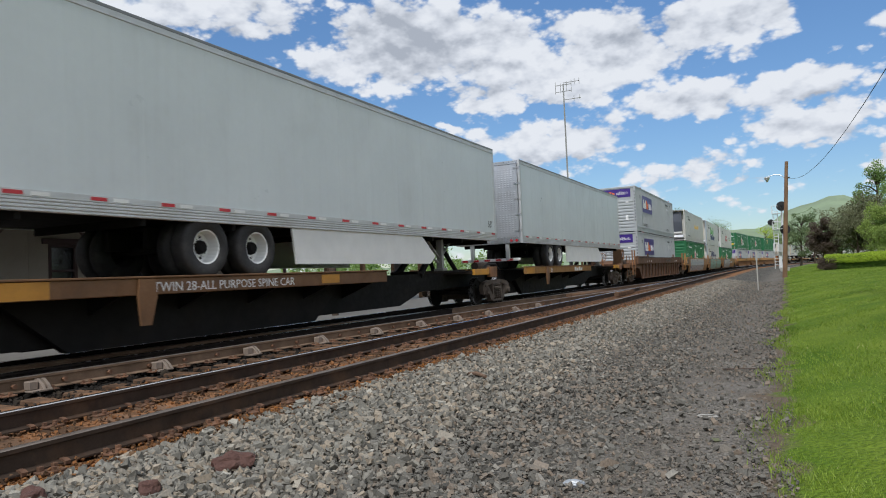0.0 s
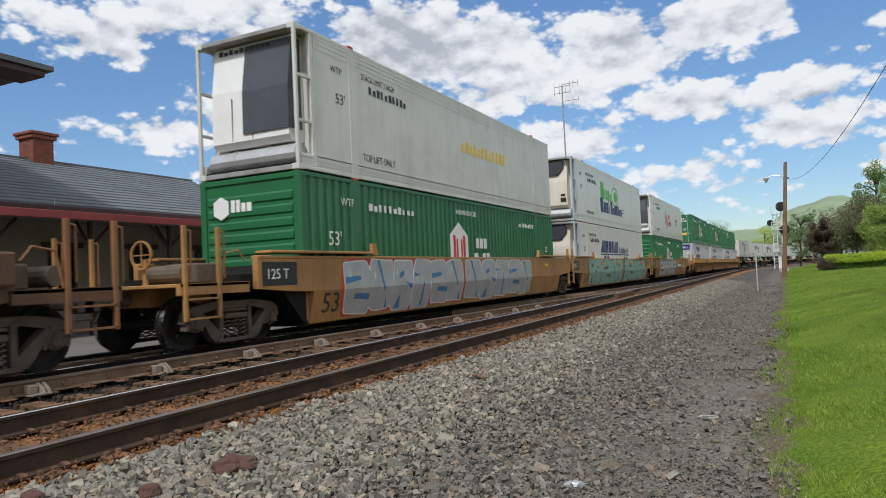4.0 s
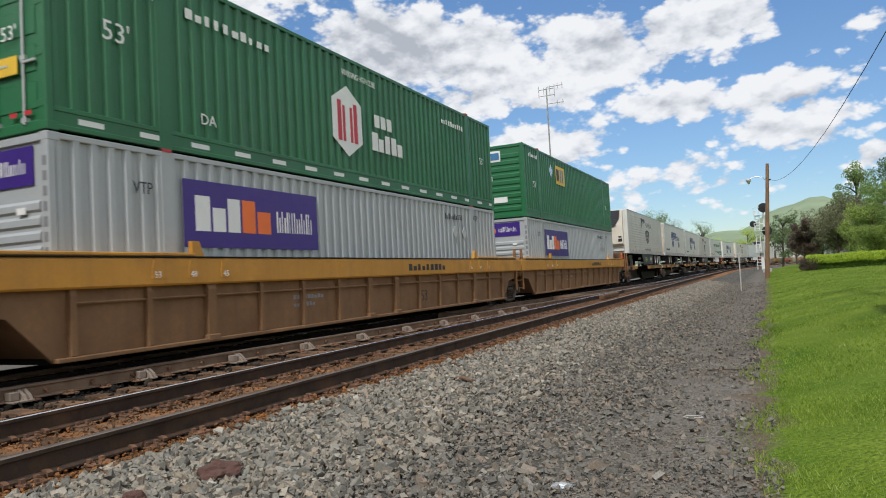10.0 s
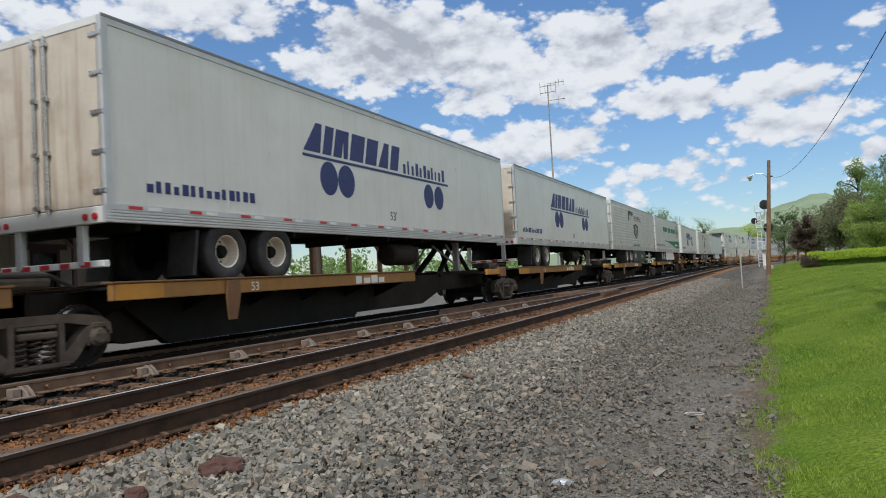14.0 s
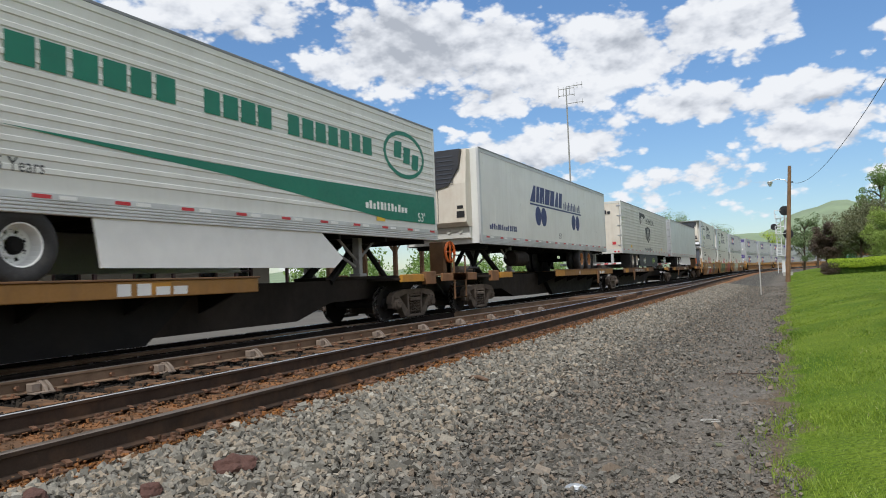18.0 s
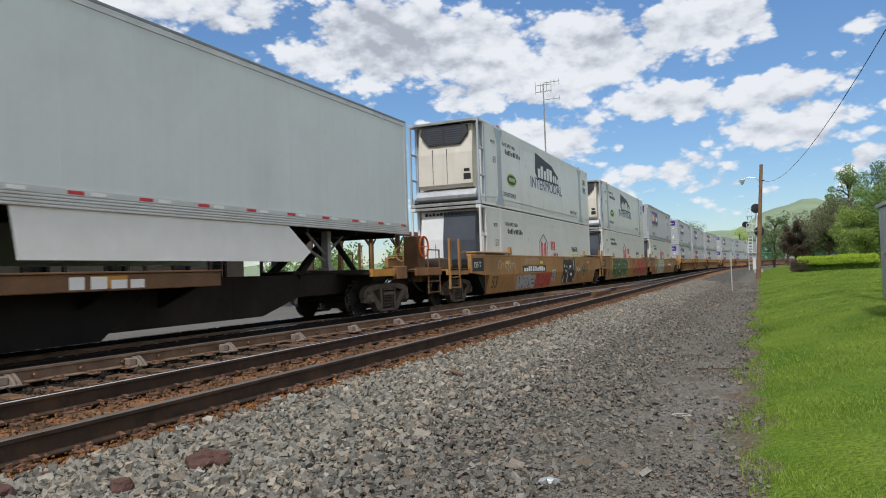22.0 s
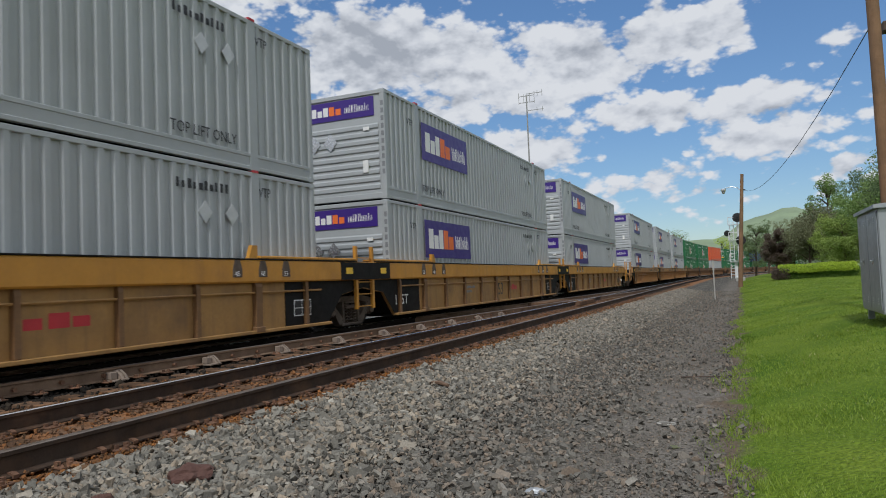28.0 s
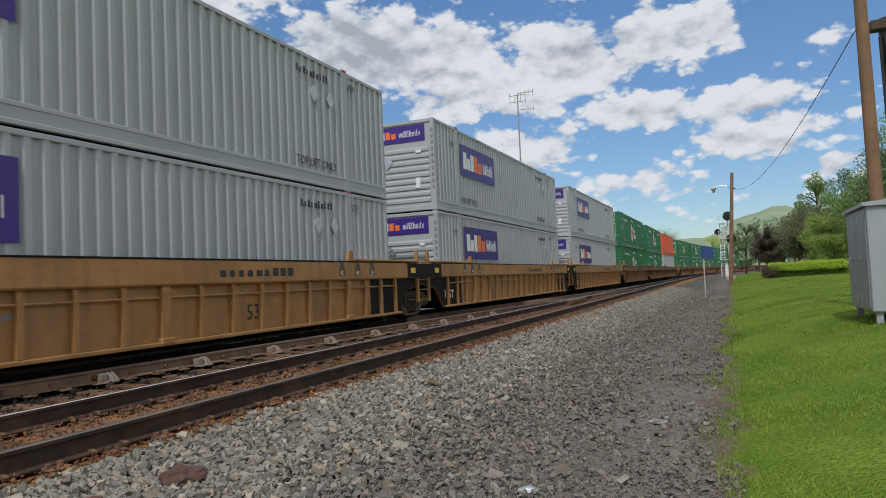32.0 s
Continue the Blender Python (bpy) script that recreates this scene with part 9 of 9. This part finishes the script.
GREY = stone_material("ballast_grey", (0.15, 0.141, 0.121), (0.43, 0.407, 0.352), (0.36, 0.30, 0.23))
DULL = stone_material("ballast_dull", (0.105, 0.098, 0.085), (0.32, 0.302, 0.265), (0.26, 0.21, 0.165))
EDGE = stone_material("ballast_orange", (0.13, 0.066, 0.033), (0.34, 0.19, 0.10), (0.40, 0.18, 0.07))
STAIN = stone_material("ballast_rusty", (0.07, 0.044, 0.029), (0.25, 0.16, 0.10), (0.32, 0.15, 0.07))
stones("ballast", 56000, shoulder, 0.027, GREY, "loose pale grey crushed stone of the ballast shoulder", 1)
stones("ballast", 70000, slope_foot, 0.023, DULL, "smaller dark grey crushed stone at the foot of the ballast", 9)
def track_edge(rng, n):
    y = 1.6 + 30 * rng.uniform(0, 1, n) ** 1.8
    d = 5.30 + 0.22 * rng.normal(0, 1, n)
    x = X0 + d
    return np.stack([x, y, on_ground(x, y, rng.uniform(-0.004, 0.02, n))], -1)


stones("ballast", 9000, track_edge, 0.012, EDGE, "orange rust-stained stone chips outside the rail", 8)


def under_train(rng, n):
    y = 1.5 + 40 * rng.uniform(0, 1, n) ** 1.5
    x = X0 + rng.uniform(-1.9, 2.3, n)
    return np.stack([x, y, on_ground(x, y, rng.uniform(0.0, 0.05, n))], -1)


# stones below the train carry its shade in their near-black colour
TRAIN_SHADE = stone_material("ballast_train_shade", (0.018, 0.016, 0.014), (0.06, 0.05, 0.042), (0.05, 0.04, 0.03))
stones("ballast", 9000, under_train, 0.026, TRAIN_SHADE, "crushed stone under the train, coloured black for its shade", 4)
stones("ballast", 17000, between, 0.014, STAIN, "rust-stained crushed stone between the ties", 2)
stones("gravel", 42000, path_bits, 0.010, DULL, "small grey gravel scattered over the dirt path", 3)


def blades(name, n, place, height, material, label, seed):
    rng = np.random.default_rng(seed)
    x, y = place(rng, n)
    n = len(x)
    z = np.interp(x - X0, PROF_D, PROF_Z) - 0.01
    base = np.stack([x, y, z], -1)
    a = rng.uniform(0, 2 * np.pi, n)
    h = height * rng.uniform(0.5, 1.5, n)
    lean = rng.normal(0, 0.45, (n, 2)) * h[:, None]
    w = (0.0035 + 0.0007 * np.maximum(0, y - 4))[:, None]
    side = np.stack([np.cos(a), np.sin(a), np.zeros(n)], -1) * w
    tip = base + np.concatenate([lean, h[:, None]], 1)
    v = np.stack([base - side, base + side, tip], 1).reshape(-1, 3)
    return tagged(sheet(name, v, np.arange(n * 3).reshape(-1, 3), material), label, "grass", kind="stuff")


def lawn(rng, n):
    y = 2.6 + 88 * rng.uniform(0, 1, n) ** 2.6
    y = np.where(rng.uniform(0, 1, n) < 0.12, rng.uniform(-6.0, 2.7, n), y)
    x = X0 + 9.42 + (2.5 + 0.28 * np.abs(y)) * rng.uniform(0, 1, n) ** 1.2
    edge = 0.16 * np.sin(y * 1.7) + 0.13 * np.sin(y * 4.1 + 1) + rng.normal(0, 0.06, n)
    keep = x > X0 + 9.5 + edge
    return x[keep], y[keep]


blades("grass", 210000, lawn, 0.032, LEAF["grass"], "short mown bright green grass blades on the lawn", 5)


def strays(rng, n):
    y = 3.5 + 20 * rng.uniform(0, 1, n)
    return X0 + 9.5 + 0.16 * np.sin(y * 1.7) + rng.normal(0, 0.09, n), y


STRAW = leaf_material("leaf_straw", (0.34, 0.36, 0.12), (0.52, 0.52, 0.24))
blades("grass", 2200, lawn, 0.035, STRAW, "pale straw-coloured blades among the green lawn", 15)
blades("grass", 3500, strays, 0.05, LEAF["grass"], "sparse grass tufts along the gravel edge", 6)


def rail_bed():
    """Ties, plates and spikes of the near track and the crossover, each tie a piece of its own."""
    bed = empty("track_bed", pose(0, 0, 0))
    tagged(bed, "wooden ties with rusty plates and spikes under the near track", "track", kind="structure")
    bm = B()
    box(bm, -1.3, 1.3, -0.115, 0.115, -0.40, -0.197, 0.012)
    tie = ready("tie", bm, M["tie_wood"])
    bm = B()
    box(bm, -1.3, 1.3, -0.115, 0.115, -0.40, -0.197, 0.012)
    dark_tie = ready("tie", bm, M["tie_train_shade"])
    bm = B()
    box(bm, -2.45, 1.3, -0.115, 0.115, -0.40, -0.197, 0.012)
    long_tie = ready("tie", bm, M["tie_wood"])
    bm = B()
    box(bm, -0.17, 0.17, -0.085, 0.085, -0.197, -0.180, 0.004)
    for x in (-0.085, 0.085):
        for y in (-0.05, 0.05):
            box(bm, x - 0.016, x + 0.016, y - 0.016, y + 0.016, -0.18, -0.150)
    for x in (-0.15, 0.15):
        box(bm, x - 0.014, x + 0.014, -0.014, 0.014, -0.18, -0.158)
    plate = ready("tie_plate", bm, M["plate_rust"])
    bm = B()
    prism(bm, [(-0.08, -0.185), (0.08, -0.185), (0.085, -0.160), (0.05, -0.145), (-0.05, -0.145), (-0.085, -0.160)], -0.02, 0.02, "y")
    anchor = ready("rail_anchor", bm, M["plate_rust"])
    rnd = random.Random(4)
    for k in range(150):
        s = -3.0 + k * 0.50
        off = TRACK2 + near_drift(s)
        m = path(s, off) @ pose(0, rnd.uniform(-0.03, 0.03), rnd.uniform(-0.012, 0.004), 0, 0, rnd.uniform(-1.2, 1.2))
        shared("tie", tie if s < -2 else (long_tie if s < 45 else tie), bed, m)
        for e in (-0.7175, 0.7175):
            if s < 40:
                shared("tie_plate", plate, bed, path(s, off + e))
                if s < 22 and k % 2 == 0:
                    for q in (-0.15, 0.15):
                        shared("rail_anchor", anchor, bed, path(s + q, off + e))
        if s < 30:
            c = float(np.interp(s, CROSS_S, CROSS_D)) + 0.7175
            shared("tie_plate", plate, bed, path(s, c))
    # heavy rail braces of the switch
    bm = B()
    box(bm, -0.02, 0.20, -0.13, 0.13, -0.19, -0.165, 0.005)
    box(bm, 0.01, 0.12, -0.12, 0.0, -0.165, -0.06, 0.01)
    prism(bm, [(0.015, -0.165), (0.19, -0.165), (0.15, -0.11), (0.06, -0.045), (0.015, -0.045)], 0.01, 0.05, "y")
    prism(bm, [(0.015, -0.165), (0.19, -0.165), (0.15, -0.11), (0.06, -0.045), (0.015, -0.045)], 0.08, 0.12, "y")
    brace = ready("rail_brace", bm, M["brace_iron"])
    for k in range(10):
        s = 5.35 + k * 1.77
        shared("rail_brace", brace, bed, path(s, float(np.interp(s, CROSS_S, CROSS_D)) + 0.7175 + 0.012))
    bm = B()
    tube(bm, (0, 0, 0), (0.05, 0, 0), 0.03, seg=6)
    bolt = ready("bolt", bm, M["plate_rust"])
    for k in range(30):
        s = 4.5 + k * 0.62
        shared("bolt", bolt, bed, path(s, float(np.interp(s, CROSS_S, CROSS_D)) + 0.7175 + 0.01, -0.10))
    main = empty("track_bed", pose(0, 0, 0))
    tagged(main, "wooden ties of the main track, coloured dark for train shade", "track", kind="structure")
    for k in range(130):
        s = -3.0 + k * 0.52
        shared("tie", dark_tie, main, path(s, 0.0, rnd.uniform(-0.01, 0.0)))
    # timber planks of the little crossing
    cr = empty("crossing", pose(0, 0, 0))
    tagged(cr, "grey timber planks laid between the rails as a crossing", "crossing", kind="structure")
    bm = B()
    box(bm, -0.13, 0.13, -1.6, 1.6, -0.18, -0.02, 0.012)
    plank = ready("plank", bm, M["tie_wood"])
    for k in range(9):
        shared("plank", plank, cr, path(29.5, 1.25 + k * 0.275))


rail_bed()


# ---- motion of the train ----
SPEED = [(0, 14.37), (4, 14.46), (8, 14.97), (12, 14.62), (16, 14.72), (20, 14.37), (24, 14.61), (28, 14.55), (32, 15.03)]


def gone(t):
    """Metres that the train has rolled towards us by t."""
    total = 0.0
    for (a, va), (b, vb) in zip(SPEED, SPEED[1:]):
        if t <= a:
            break
        e = min(t, b)
        ve = va + (vb - va) * (e - a) / (b - a)
        total += (e - a) * (va + ve) / 2
    return total


def motions():
    for ob, u in ROLLING:
        walk(ob, [(t, path(u - gone(t))) for t in range(33)])
    spin_wheels()


motions()
